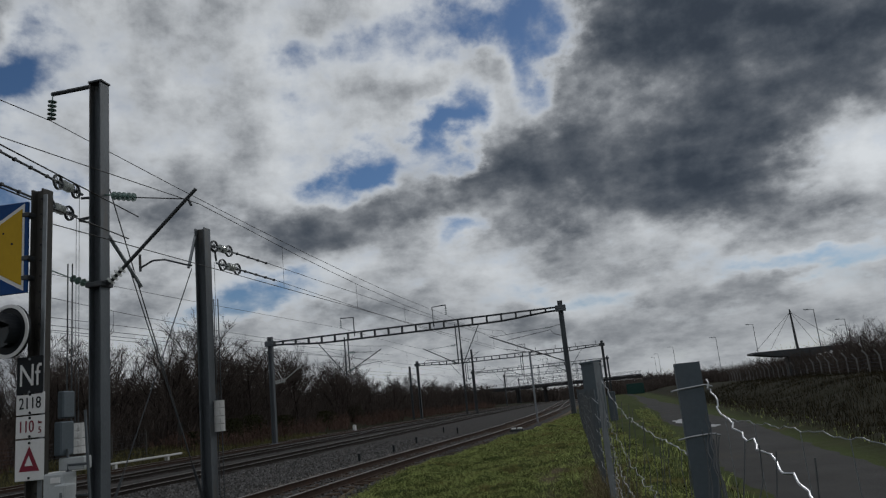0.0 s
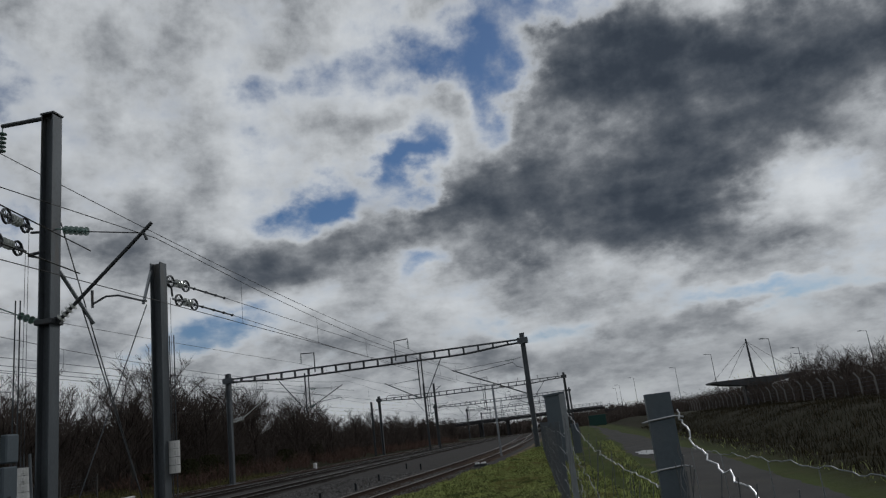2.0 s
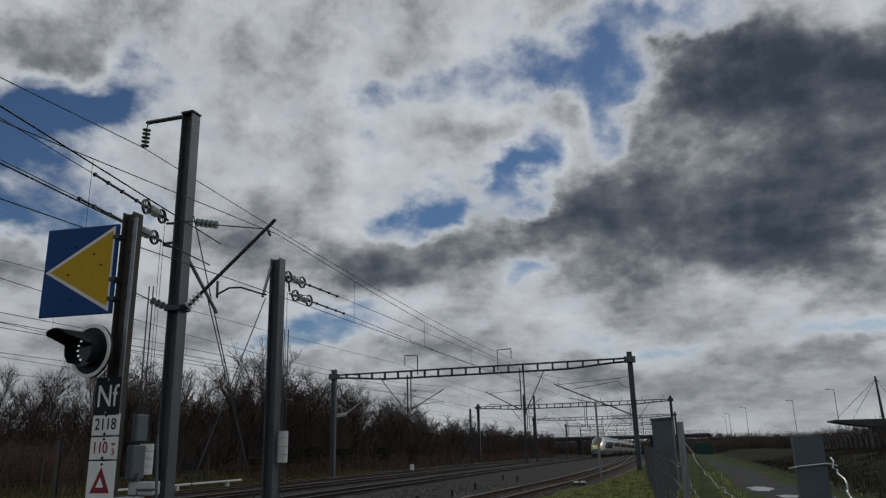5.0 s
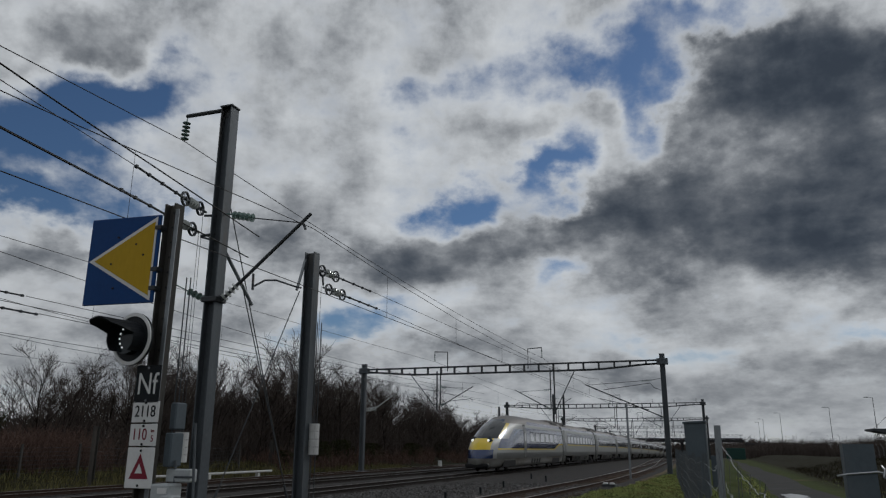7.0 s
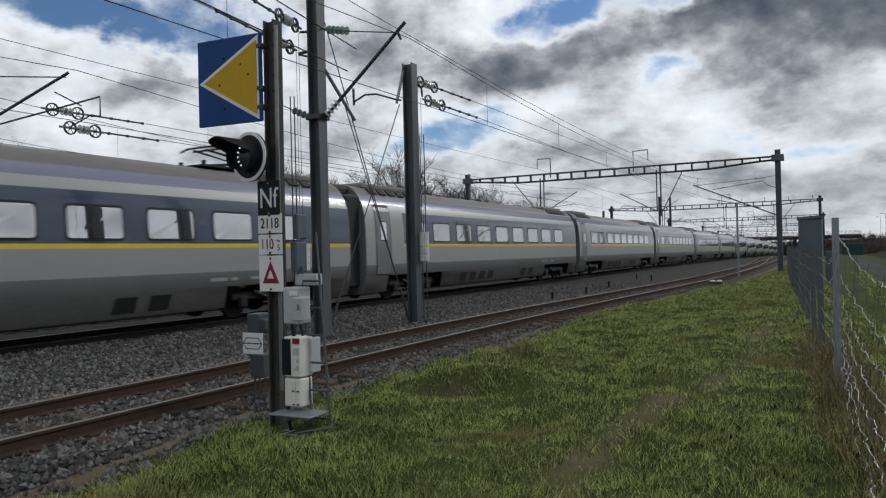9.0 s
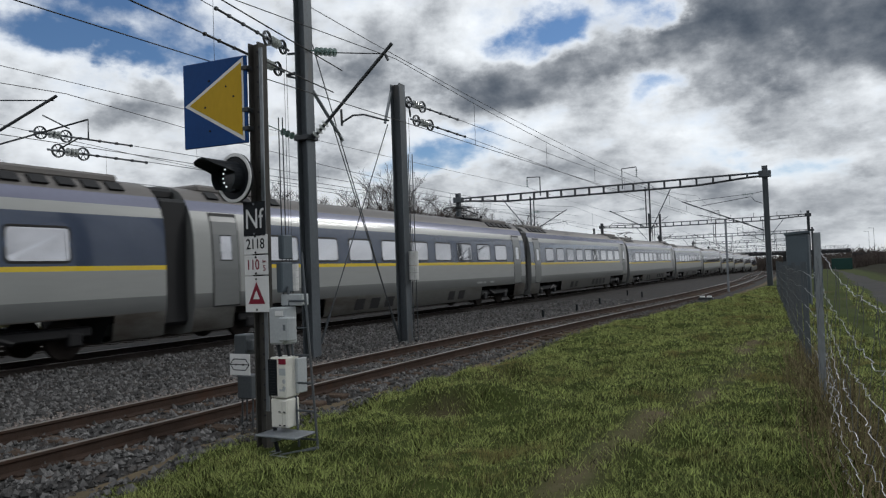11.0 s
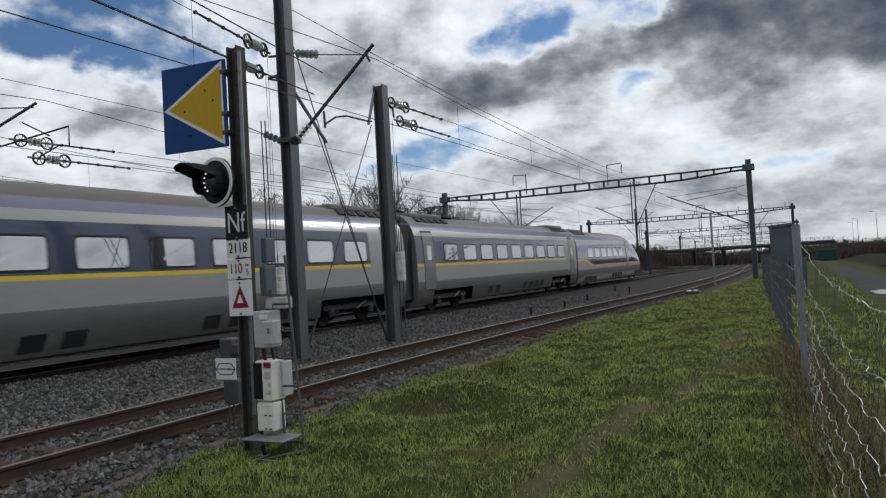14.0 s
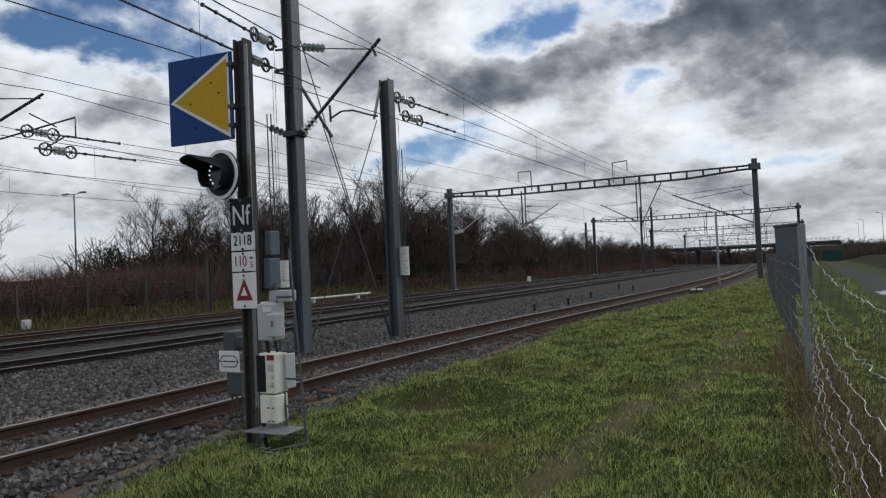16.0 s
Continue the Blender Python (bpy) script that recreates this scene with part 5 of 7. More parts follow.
    b.box((-4.975, 5.915, 1.33), (0.13, 0.01, 0.05))
    part("label_strip", b, WHITE, bx)
    b = Builder()
    b.box((-4.835, 5.857, 1.19), (0.03, 0.01, 0.06))
    part("latch", b, BOX_DARK, bx)
    b = Builder()
    b.box((-4.975, 5.98, 0.68), (0.26, 0.22, 0.41), chamfer=0.012)
    tel = part("control_box", b, BOX_WHITE, p, "off-white box with a dark ribbed side")
    b = Builder()
    for i in range(13):
        b.box((-5.060, 5.867, 0.51 + i * 0.028), (0.135, 0.014, 0.016))
    b.box((-5.060, 5.869, 0.68), (0.145, 0.006, 0.37))
    part("ribs", b, BLACK, tel)
    b = Builder()
    b.box((-4.895, 5.867, 0.845), (0.11, 0.012, 0.055))
    part("red_panel", b, RED, tel)
    b = Builder()
    b.box((-4.895, 5.866, 0.74), (0.10, 0.008, 0.07))
    part("display_panel", b, BOX_GREY, tel)
    for i in range(2):
        b = Builder()
        b.disc((-4.870, 5.864, 0.645 - i * 0.07), (0, 1, 0), 0.022, 0.012, 12)
        part("knob", b, BOX_GREY, tel)
    b = Builder()
    b.box((-4.905, 5.865, 0.555), (0.08, 0.006, 0.02))
    part("name_strip", b, BOX_GREY, tel)
    b = Builder()
    b.box((-4.83, 6.1, 0.68), (0.05, 0.16, 0.36), chamfer=0.01)
    part("side_box", b, BOX_GREY, tel)
    b = Builder()
    b.box((-4.985, 5.98, 0.315), (0.27, 0.2, 0.29), chamfer=0.012)
    sw = part("switch_box", b, BOX_WHITE, p, "white box with small doors")
    for dx in (-0.005, 0.07):
        for dz in (0.25, 0.385):
            b = Builder()
            b.box((-4.955 + dx, 5.876, dz), (0.068, 0.012, 0.12), chamfer=0.004)
            b.box((-4.955 + dx, 5.868, dz - 0.05), (0.03, 0.008, 0.012), mat=1)
            part("small_door", b, [BOX_WHITE, BLACK], sw)
    for zc, w in ((0.12, 0.52), (-0.09, 0.46)):
        b = Builder()
        b.box((-4.915, 5.86, zc), (w, 0.34, 0.02), chamfer=0.006)
        b.box((-5.035, 5.95, zc - 0.05), (0.05, 0.3, 0.05))
        part("step_plate", b, GALV, p, "grey steel step plate")
    for pts, r in (([(-5.135, 5.95, 0.2), (-5.085, 5.9, 0.02), (-5.055, 5.93, -0.18)], 0.022), ([(-5.075, 5.97, 1.0), (-5.035, 5.95, 0.88)], 0.02), ([(-4.985, 6.0, 1.0), (-4.96, 6.0, 0.88)], 0.016)):
        b = Builder()
        b.tube(pts, r, 6)
        part("cable", b, BLACK, p)
    # the boxes are slim, close to the column
    for holder in (bx, tel, sw):
        for ob in (holder, *holder.children):
            for v in ob.data.vertices:
                v.co.x = -5.115 + (v.co.x + 5.115) * 0.78


make_sign_pole()


def make_ladder():
    t = thing("ladder", "narrow grey steel ladder leaning against the signal pole", "ladder")
    for dx, top in ((0.0, 1.95), (-0.24, 1.6)):
        b = Builder()
        b.tube([(-4.62 + dx, 6.0, -0.1), (-4.84 + dx * 0.8, 6.1, top)], 0.013, 6)
        part("rail", b, GALV_POST, t)
    for i in range(6):
        z = 0.05 + i * 0.28
        b = Builder()
        k = z / 2.0 * 0.22
        b.tube([(-4.63 - k, 6.0 + z * 0.05, z), (-4.87 - k * 0.8, 6.0 + z * 0.05, z)], 0.012, 6)
        part("rung", b, GALV_POST, t)
    b = Builder()
    b.tube([(-4.6, 5.98, -0.02), (-5.0, 5.8, -0.1)], 0.018, 6)
    part("foot_bar", b, BOX_DARK, t)


make_ladder()


def make_trackside_box():
    x, y = -6.76, 7.3
    t = thing("trackside_box", "dark grey trackside box on thin legs with a white plate", "box")
    b = Builder()
    b.box((x, y, 0.85), (0.2, 0.24, 0.26), chamfer=0.015)
    b.box((x + 0.13, y - 0.02, 0.84), (0.12, 0.16, 0.14), chamfer=0.015)
    part("upper_box", b, BOX_BLACK, t)
    b = Builder()
    b.box((x + 0.03, y + 0.02, 0.3), (0.24, 0.22, 0.3), chamfer=0.015)
    part("lower_box", b, BOX_BLACK, t)
    b = Builder()
    b.box((x + 0.02, y - 0.14, 0.6), (0.34, 0.012, 0.27), chamfer=0.003)
    pl = part("plate", b, WHITE, t, "white plate with a black line drawing")
    b = Builder()
    yy, s = y - 0.149, 0.006
    for zc in (0.53, 0.67):
        pts = [(x - 0.14, yy, 0.6), (x - 0.08, yy, zc), (x + 0.12, yy, zc), (x + 0.18, yy, 0.6)]
        for a, c in zip(pts, pts[1:]):
            b.tube([a, c], s, 4)
    b.tube([(x - 0.14, yy, 0.6), (x + 0.18, yy, 0.6)], s, 4)
    for dx in (-0.04, 0.08):
        b.disc((x + dx, yy, 0.6), (0, 1, 0), 0.014, 0.008, 8)
    part("drawing", b, BLACK, pl)
    for dx in (-0.08, 0.0, 0.1):
        b = Builder()
        b.tube([(x + dx - 0.02, y, -0.28), (x + dx, y, 0.3)], 0.012, 6)
        part("leg", b, DARK_STEEL, t)


make_trackside_box()
# point motor beside the turnout
t = thing("point_motor", "low dark point machine with pale lids beside the rails", "point motor")
b = Builder()
b.box((-5.6, 39.2, drop(39) - 0.12), (0.7, 0.45, 0.16), chamfer=0.03)
part("casing", b, DARK_STEEL, t)
for dx in (-0.15, 0.18):
    b = Builder()
    b.box((-5.6 + dx, 39.0, drop(39) + 0.0), (0.22, 0.3, 0.08), chamfer=0.03)
    part("lid", b, WHITE, t)
for px, py, h in ((-9.9, 27, 0.3), (-9.8, 31, 0.3), (-10.2, 36, 0.35), (-9.9, 44, 0.35), (-11.5, 47, 0.35)):
    b = Builder()
    b.box((px, py, drop(py) - 0.2 + h / 2), (0.09, 0.09, h), chamfer=0.01)
    tagged(part("marker_stub", b, BLACK), "small dark stub marker standing in the ballast", "marker", "ballast stubs")
for px, py, h, mt in ((-27.0, 72, 0.7, WHITE), (-30.4, 19.8, 0.45, CONCRETE_PALE), (-33.2, 18.6, 0.4, CONCRETE_PALE)):
    b = Builder()
    b.box((px, py, ground_z(px, py) + h / 2 - 0.05), (0.3, 0.3, h), chamfer=0.03)
    tagged(part("marker_post", b, mt), "short pale marker block beside the far track", "marker", "pale markers")
tr = Builder()
tr.box((-28.6, 37.5, ground_z(-28.6, 37.5) + 0.32), (0.26, 13.0, 0.12), chamfer=0.03)
for yy in (32.5, 37.5, 42.5):
    tr.box((-28.6, yy, ground_z(-28.6, yy) + 0.1), (0.2, 0.2, 0.4))
tagged(part("cable_trough", tr, CONCRETE_PALE), "pale raised concrete cable trough beside the far track", "trough")


# ---- fence, cabinet ----
def make_fence():
    f = thing("wire_fence", "galvanised angle posts with buckled wire mesh beside the path", "fence")
    posts = [9.55, 12.55, 15.3, 18.0, 20.7, 23.4, 26.1, 28.8, 31.5, 34.2, 36.9, 39.6, 42.3, 45.0]
    for i, y in enumerate(posts):
        x, z = fence_x(y), ground_z(fence_x(y), y)
        b = Builder()
        h = 1.98 if i == 0 else 1.62
        b._post(x, y, z - 0.2, z + h, (0.075, 0.008), (random.uniform(-0.02, 0.02), 0))
        b._post(x + 0.034, y + 0.034, z - 0.2, z + h, (0.008, 0.068), (random.uniform(-0.01, 0.01), 0))
        part("post", b, GALV_POST if i else GALV, f)
    # a broad strainer post nearer the camera
    x, y = 0.56, 4.27
    b = Builder()
    b._post(x, y, -0.3, 1.77, (0.135, 0.01), (0, 0))
    b._post(x - 0.063, y + 0.05, -0.3, 1.77, (0.01, 0.1), (0, 0))
    b._post(x + 0.063, y + 0.05, -0.3, 1.77, (0.01, 0.1), (0, 0))
    sp = part("strainer_post", b, SLATE, f, "broad blue-grey steel strainer post")
    for zz in (1.62, 1.36):
        b = Builder()
        b.tube([(x - 0.11, y - 0.03, zz), (x - 0.06, y - 0.012, zz + 0.008), (x + 0.07, y - 0.012, zz + 0.02), (x + 0.11, y - 0.03, zz + 0.01)], 0.005, 5)
        part("tie_wire", b, FENCE_GLINT, sp)
    rng = random.Random(5)

    def run(pts, r, amp, steps, name="mesh_wire"):
        """A crimped wire through points."""
        out = []
        for a, c in zip(pts, pts[1:]):
            a, c = Vector(a), Vector(c)
            for i in range(steps):
                p = a.lerp(c, i / steps)
                p += Vector((rng.uniform(-1, 1), rng.uniform(-1, 1), rng.uniform(-1, 1))) * amp
                out.append(p)
        out.append(Vector(pts[-1]))
        b = Builder()
        b.tube(out, r, 5)
        # crimped and top wires take the glinting tone, all others the dark one
        part(name, b, FENCE_GLINT if amp > 0.012 or name == "top_wire" else FENCE_UNLIT, f)

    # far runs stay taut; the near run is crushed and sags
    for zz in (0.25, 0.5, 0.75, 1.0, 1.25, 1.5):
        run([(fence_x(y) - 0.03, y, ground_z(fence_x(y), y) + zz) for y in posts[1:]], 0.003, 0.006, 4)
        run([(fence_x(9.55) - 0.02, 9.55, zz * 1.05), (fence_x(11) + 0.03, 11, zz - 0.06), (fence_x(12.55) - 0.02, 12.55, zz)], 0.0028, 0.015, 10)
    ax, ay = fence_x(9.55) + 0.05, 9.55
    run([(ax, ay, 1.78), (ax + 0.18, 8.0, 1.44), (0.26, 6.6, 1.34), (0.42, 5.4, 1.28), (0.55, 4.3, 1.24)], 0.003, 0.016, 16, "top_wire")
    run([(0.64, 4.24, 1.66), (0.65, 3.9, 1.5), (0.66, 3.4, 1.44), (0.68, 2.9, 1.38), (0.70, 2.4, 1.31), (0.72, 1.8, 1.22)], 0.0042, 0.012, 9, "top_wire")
    for k, (z0, z1) in enumerate(((1.35, 0.92), (1.05, 0.7), (0.85, 0.52), (0.62, 0.36), (0.45, 0.22), (0.3, 0.1))):
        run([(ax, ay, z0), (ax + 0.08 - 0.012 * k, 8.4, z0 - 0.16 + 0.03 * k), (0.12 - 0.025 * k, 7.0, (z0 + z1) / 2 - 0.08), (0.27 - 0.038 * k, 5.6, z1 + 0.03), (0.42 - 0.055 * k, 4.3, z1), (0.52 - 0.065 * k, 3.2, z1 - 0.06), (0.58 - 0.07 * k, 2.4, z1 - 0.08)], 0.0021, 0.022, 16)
    y = 9.4
    while y > 2.3:
        x = fence_x(y) + rng.uniform(-0.03, 0.05)
        u = (9.55 - y) / 5.3
        top = 1.75 - 0.5 * min(1, u * 1.2) if y > 4.2 else 1.42
        run([(x - 0.2 * min(1, u), y, 0.02), (x - 0.1 * min(1, u) + rng.uniform(-0.08, 0.08), y + rng.uniform(-0.05, 0.05), top * 0.5), (x, y, top)], 0.0026, 0.012, 6)
        y -= 0.27
    y = 12.4
    while y < 45:
        x = fence_x(y)
        run([(x - 0.03, y, ground_z(x, y)), (x - 0.03, y, ground_z(x, y) + 1.5)], 0.0024, 0.004, 3)
        y += 0.3 if y < 24 else 0.9
    # slack loops at the strainer post
    for k in range(5):
        run([(0.62, 4.22, 1.5 - 0.05 * k), (0.58 + 0.02 * k, 4.1, 1.2 - 0.1 * k), (0.52 + 0.03 * k, 4.0, 0.8 - 0.12 * k)], 0.0035, 0.01, 6)


make_fence()


def make_low_fence():
    f = thing("low_fence", "low slack wire fence on slim posts beside the road", "fence")
    pts = [(1.25, 8.9, 1.2), (1.4, 7.6, 1.19), (1.5, 6.3, 1.2), (1.68, 5.0, 1.18), (1.8, 3.8, 1.17)]
    b = Builder()
    out = []
    for i in range(60):
        u = i / 59 * 4
        k = min(3, int(u))
        p = Vector(pts[k]).lerp(Vector(pts[k + 1]), u - k)
        out.append(p + Vector((0, 0, 0.012 * math.sin(i * 0.8) + 0.008 * math.sin(i * 1.9))))
    b.tube(out, 0.0042, 5)
    part("wire", b, GALV, f)
    for x, y in ((1.25, 8.9), (1.38, 7.8), (1.5, 6.4), (1.62, 5.5), (1.8, 3.8)):
        b = Builder()
        b.tube([(x, y, ground_z(x, y) - 0.05), (x, y, 1.19)], 0.0035, 5)
        part("picket", b, GALV, f)


make_low_fence()


def make_cabinet():
    x, y = -0.98, 29.5
    z = ground_z(x, y)
    t = thing("steel_cabinet", "tall blue-grey steel equipment cabinet behind the fence", "cabinet")
    b = Builder()
    b.box((x, y + 0.3, z + 1.3), (0.74, 1.0, 2.6), chamfer=0.015)
    part("body", b, SLATE, t)
    b = Builder()
    b.box((x, y + 0.3, z + 2.64), (0.84, 1.1, 0.08), Matrix.Rotation(radians(-3), 4, "Y"), 0, 0.01)
    part("roof", b, SLATE, t)
    b = Builder()
    b.box((x - 0.02, y - 0.21, z + 1.3), (0.62, 0.02, 2.35), chamfer=0.006)
    dr = part("door", b, SLATE, t)
    b = Builder()
    b.box((x + 0.22, y - 0.23, z + 1.25), (0.03, 0.03, 0.16), chamfer=0.006)
    part("handle", b, BLACK, dr)
    b = Builder()
    b.box((x + 0.39, y - 0.16, z + 1.3), (0.05, 0.06, 2.55), chamfer=0.01)
    part("corner_trim", b, GALV, t)
    b = Builder()
    b.box((x + 0.62, y + 0.2, z + 0.9), (0.3, 0.4, 1.1), chamfer=0.012)
    tagged(part("small_cabinet", b, SLATE), "small grey cabinet standing behind the fence", "cabinet")


make_cabinet()


# ---- trees and thickets ----
def grow(b, tw, p, d, length, r, level, rng, keep):
    """A limb with its own limbs; the thin ends go into the twig mesh."""
    n = (4, 3, 2, 1)[level]
    pts = [p]
    for i in range(n):
        d = (d + Vector((rng.uniform(-1, 1), rng.uniform(-1, 1), rng.uniform(-0.3, 0.7))) * (0.09, 0.17, 0.22, 0.25)[level]).normalized()
        pts.append(pts[-1] + d * (length / n))
    target = tw if level >= 2 else b
    target.tube(pts, r, 5 if level == 0 else 4 if level == 1 else 3, r * 0.5, caps=False)
    if level >= keep:
        return
    kids = (14, 7, 6)[level]
    for k in range(kids):
        u = rng.uniform(0.25, 1.0) if level else 0.16 + 0.84 * (k + rng.random()) / kids
        i = min(n - 1, int(u * n))
        base = pts[i].lerp(pts[i + 1], u * n - i)
        a = rng.uniform(0, 6.283)
        out = Vector((math.cos(a), math.sin(a), rng.uniform(0.1, 0.9))).normalized()
        nd = (d * 0.7 + out * 0.85).normalized()
        grow(b, tw, base, nd, length * rng.uniform(0.42, 0.66) * (1.15 - 0.4 * u), max(r * 0.44, 0.012), level + 1, rng, keep)


def bare_tree(name, height, seed, keep=3, slim=1.0):
    rng = random.Random(seed)
    t = thing(name, "bare winter tree with dark trunk and dense fine twigs", "tree", "bare trees")
    b, tw = Builder(), Builder()
    stems = rng.choice((1, 1, 2))
    for s in range(stems):
        d = Vector((rng.uniform(-0.12, 0.12), rng.uniform(-0.12, 0.12), 1)).normalized()
        grow(b, tw, Vector((rng.uniform(-0.2, 0.2) * s, rng.uniform(-0.2, 0.2) * s, -0.3)), d, height * 0.86, 0.0092 * height * slim, 0, rng, keep)
    part("trunk", b, BARK, t)
    part("crown", tw, TWIG, t)
    return t


protos = [bare_tree("bare_tree", h, s) for h, s in ((6.9, 3), (6.3, 8), (5.7, 15), (7.3, 21), (5.0, 33))]
rng = random.Random(77)
spots = []
for i in range(185):
    y = 41.0 + 190 * (i / 185) ** 1.2 + rng.uniform(-1.2, 1.2)
    spots.append((-36.0 + bend(y) * 0.9 - rng.random() ** 1.3 * 9 - 4 * smooth01(30, 22, y), y, rng.uniform(0.95, 1.2) * (0.84 + 0.26 * smooth01(38, 62, y) - 0.36 * smooth01(68, 150, y))))
for p in ((-43.0, 38.0, 0.98), (-41.0, 38.2, 0.92), (-44.0, 39.5, 1.0), (-42.0, 40.0, 0.9), (-45.0, 42.5, 0.95), (-39.5, 36.6, 0.7), (-39.0, 39.5, 0.75), (-38.5, 22.0, 0.75), (-42.5, 23.6, 0.95)):
    spots.append(p)
for i in range(38):
    y = 75 + i * 6.0
    spots.append((20 + 0.02 * (y - 75) - 0.055 * (y - 100) + rng.uniform(-1, 9), y + rng.uniform(-3, 3), rng.uniform(0.35, 0.62)))
for i in range(12):
    spots.append((26 + rng.uniform(-2, 12), 88 + rng.uniform(-8, 30), rng.uniform(0.65, 0.95)))
first = len(protos)
for i, (x, y, s) in enumerate(spots):
    z = ground_z(x, y) - 0.1
    if i < first:
        protos[i].location, protos[i].scale, protos[i].rotation_euler = (x, y, z), (s, s, s), (0, 0, rng.uniform(0, 6.28))
        continue
    o = protos[i % first]
    c = copy_thing(o, pose(x, y, z, 0, 0, rng.uniform(0, 360)))
    c.scale = (s, s, s)


def thicket(name, spots, mat, label, seed, twigs=34, thin=0.012, category="bushes"):
    """Many crossing bare shoots."""
    rng = random.Random(seed)
    b = Builder()
    for x, y, h, w in spots:
        z = ground_z(x, y) - 0.1
        for k in range(twigs):
            a, lean = rng.uniform(0, 6.283), rng.uniform(0.1, 0.75)
            p = Vector((x + rng.uniform(-w, w), y + rng.uniform(-w, w), z))
            d = Vector((math.cos(a) * lean, math.sin(a) * lean, 1)).normalized()
            ln = h * rng.uniform(0.55, 1.05)
            mid = p + d * ln * 0.55
            tip = p + d * ln + Vector((rng.uniform(-0.2, 0.2), rng.uniform(-0.2, 0.2), -0.08 * ln))
            b.tube([p, mid, tip], thin, 3, thin * 0.3, caps=False)
            for j in range(3):
                q = p.lerp(tip, rng.uniform(0.35, 0.9))
                e = q + Vector((rng.uniform(-1, 1), rng.uniform(-1, 1), rng.uniform(0.1, 1))) * 0.24 * ln
                b.tube([q, e], thin * 0.6, 3, thin * 0.25, caps=False)
    tagged(part(name, b, mat), label, category, kind="stuff")


rng = random.Random(9)
thicket("woodland_undergrowth", [(-35.2 + bend(y) * 0.9 - rng.random() * 9, y, rng.uniform(2.4, 6.0) * (0.8 + 0.35 * smooth01(38, 62, y) - 0.3 * smooth01(70, 150, y)), 0.9) for y in [36 + 178 * (i / 430) ** 1.1 for i in range(430)]], TWIG,
        "dark bare undergrowth filling the foot of the wood", 2, 28, 0.022)
thicket("inner_wood", [(-43 + bend(y) * 0.9 - rng.random() * 8, y, rng.uniform(4.4, 7.4) * (0.8 + 0.35 * smooth01(38, 62, y) - 0.3 * smooth01(70, 150, y)), 1.0) for y in [37 + 178 * (i / 330) ** 1.1 for i in range(330)]], TWIG,
        "dense dark inner growth of the wood", 6, 26, 0.055)
thicket("bramble_hedge", [(-33.6 - rng.random() * 7, 4 + 33 * rng.random(), rng.uniform(1.4, 2.9), 0.8) for i in range(400)], BRAMBLE,
        "reddish brown bare bramble hedge behind the far fence", 3, 28, 0.015)
thicket("verge_scrub", [(-30.6 + bend(y) - rng.random() * 4.5, y, rng.uniform(0.7, 2.0), 0.9) for y in [50 + 150 * (i / 190) ** 1.1 for i in range(190)]], BRAMBLE,
        "low brown scrub between the far track and the wood", 12, 20, 0.03)


def beyond_fence(y):
    return 25.5 - 0.02 * (y - 60) if y < 172 else 23.2 - 0.14 * (y - 172)


thicket("bank_bushes", [(beyond_fence(y) + 15 * rng.random(), y, rng.uniform(3.6, 6.4), 1.6) for y in [62 + 229 * (i / 520) for i in range(520)]], TWIG,
        "dark bare bushes along the bank beyond the road", 4, 20, 0.036)
thicket("far_bushes", [(0 + 26 * rng.random(), 215 + 75 * rng.random(), rng.uniform(2.5, 5.0), 2.0) for i in range(150)], TWIG,
        "far dark bushes around the bridge end", 5, 26, 0.05)
thicket("far_wood", [(-110 + 150 * rng.random(), 330 + 60 * rng.random(), rng.uniform(6.5, 9.0), 3.2) for i in range(230)], TWIG,
        "far dark wood behind the bridge", 8, 24, 0.17)


def leaf_shrub(x, y, h, w, seed):
    rng = random.Random(seed)
    t = thing("evergreen_shrub", "olive green leafy shrub at the edge of the wood", "shrub", "leafy shrubs")
    b = Builder()
    for k in range(9):
        a = rng.uniform(0, 6.28)
        b.tube([(0, 0, -0.1), (math.cos(a) * w * 0.3, math.sin(a) * w * 0.3, h * 0.5), (math.cos(a) * w * 0.6, math.sin(a) * w * 0.6, h * 0.85)], 0.03, 4, 0.01, caps=False)
    part("stems", b, BARK, t)
    b = Builder()
    for k in range(1500):
        a, u, v = rng.uniform(0, 6.28), rng.random() ** 0.5, rng.uniform(0.12, 1)
        r = w * u * math.sqrt(max(0.05, 1 - (v - 0.45) ** 2 * 2.6)) * (0.8 + 0.3 * math.sin(a * 3 + seed))
        c = Vector((r * math.cos(a), r * math.sin(a), h * v))
        d1 = Vector((rng.uniform(-1, 1), rng.uniform(-1, 1), rng.uniform(-1, 1))).normalized() * rng.uniform(0.05, 0.12)
        d2 = Vector((rng.uniform(-1, 1), rng.uniform(-1, 1), rng.uniform(-1, 1))).normalized() * rng.uniform(0.04, 0.08)
        b.quad(c - d1, c + d2, c + d1, c - d2)
    part("leaves", b, SHRUB, t)
    t.location = (x, y, ground_z(x, y))


for i, (x, y, h, w) in enumerate(((-44.2, 35.0, 3.6, 1.8), (-34.2, 60.5, 1.9, 1.6), (-33.8, 63.5, 2.1, 1.7), (-34.8, 72, 1.8, 1.5), (-35.2, 84, 1.9, 1.6), (-34.0, 54.0, 1.1, 0.9), (-36.8, 97, 2.2, 2.0))):
    leaf_shrub(x, y, h, w, 40 + i)

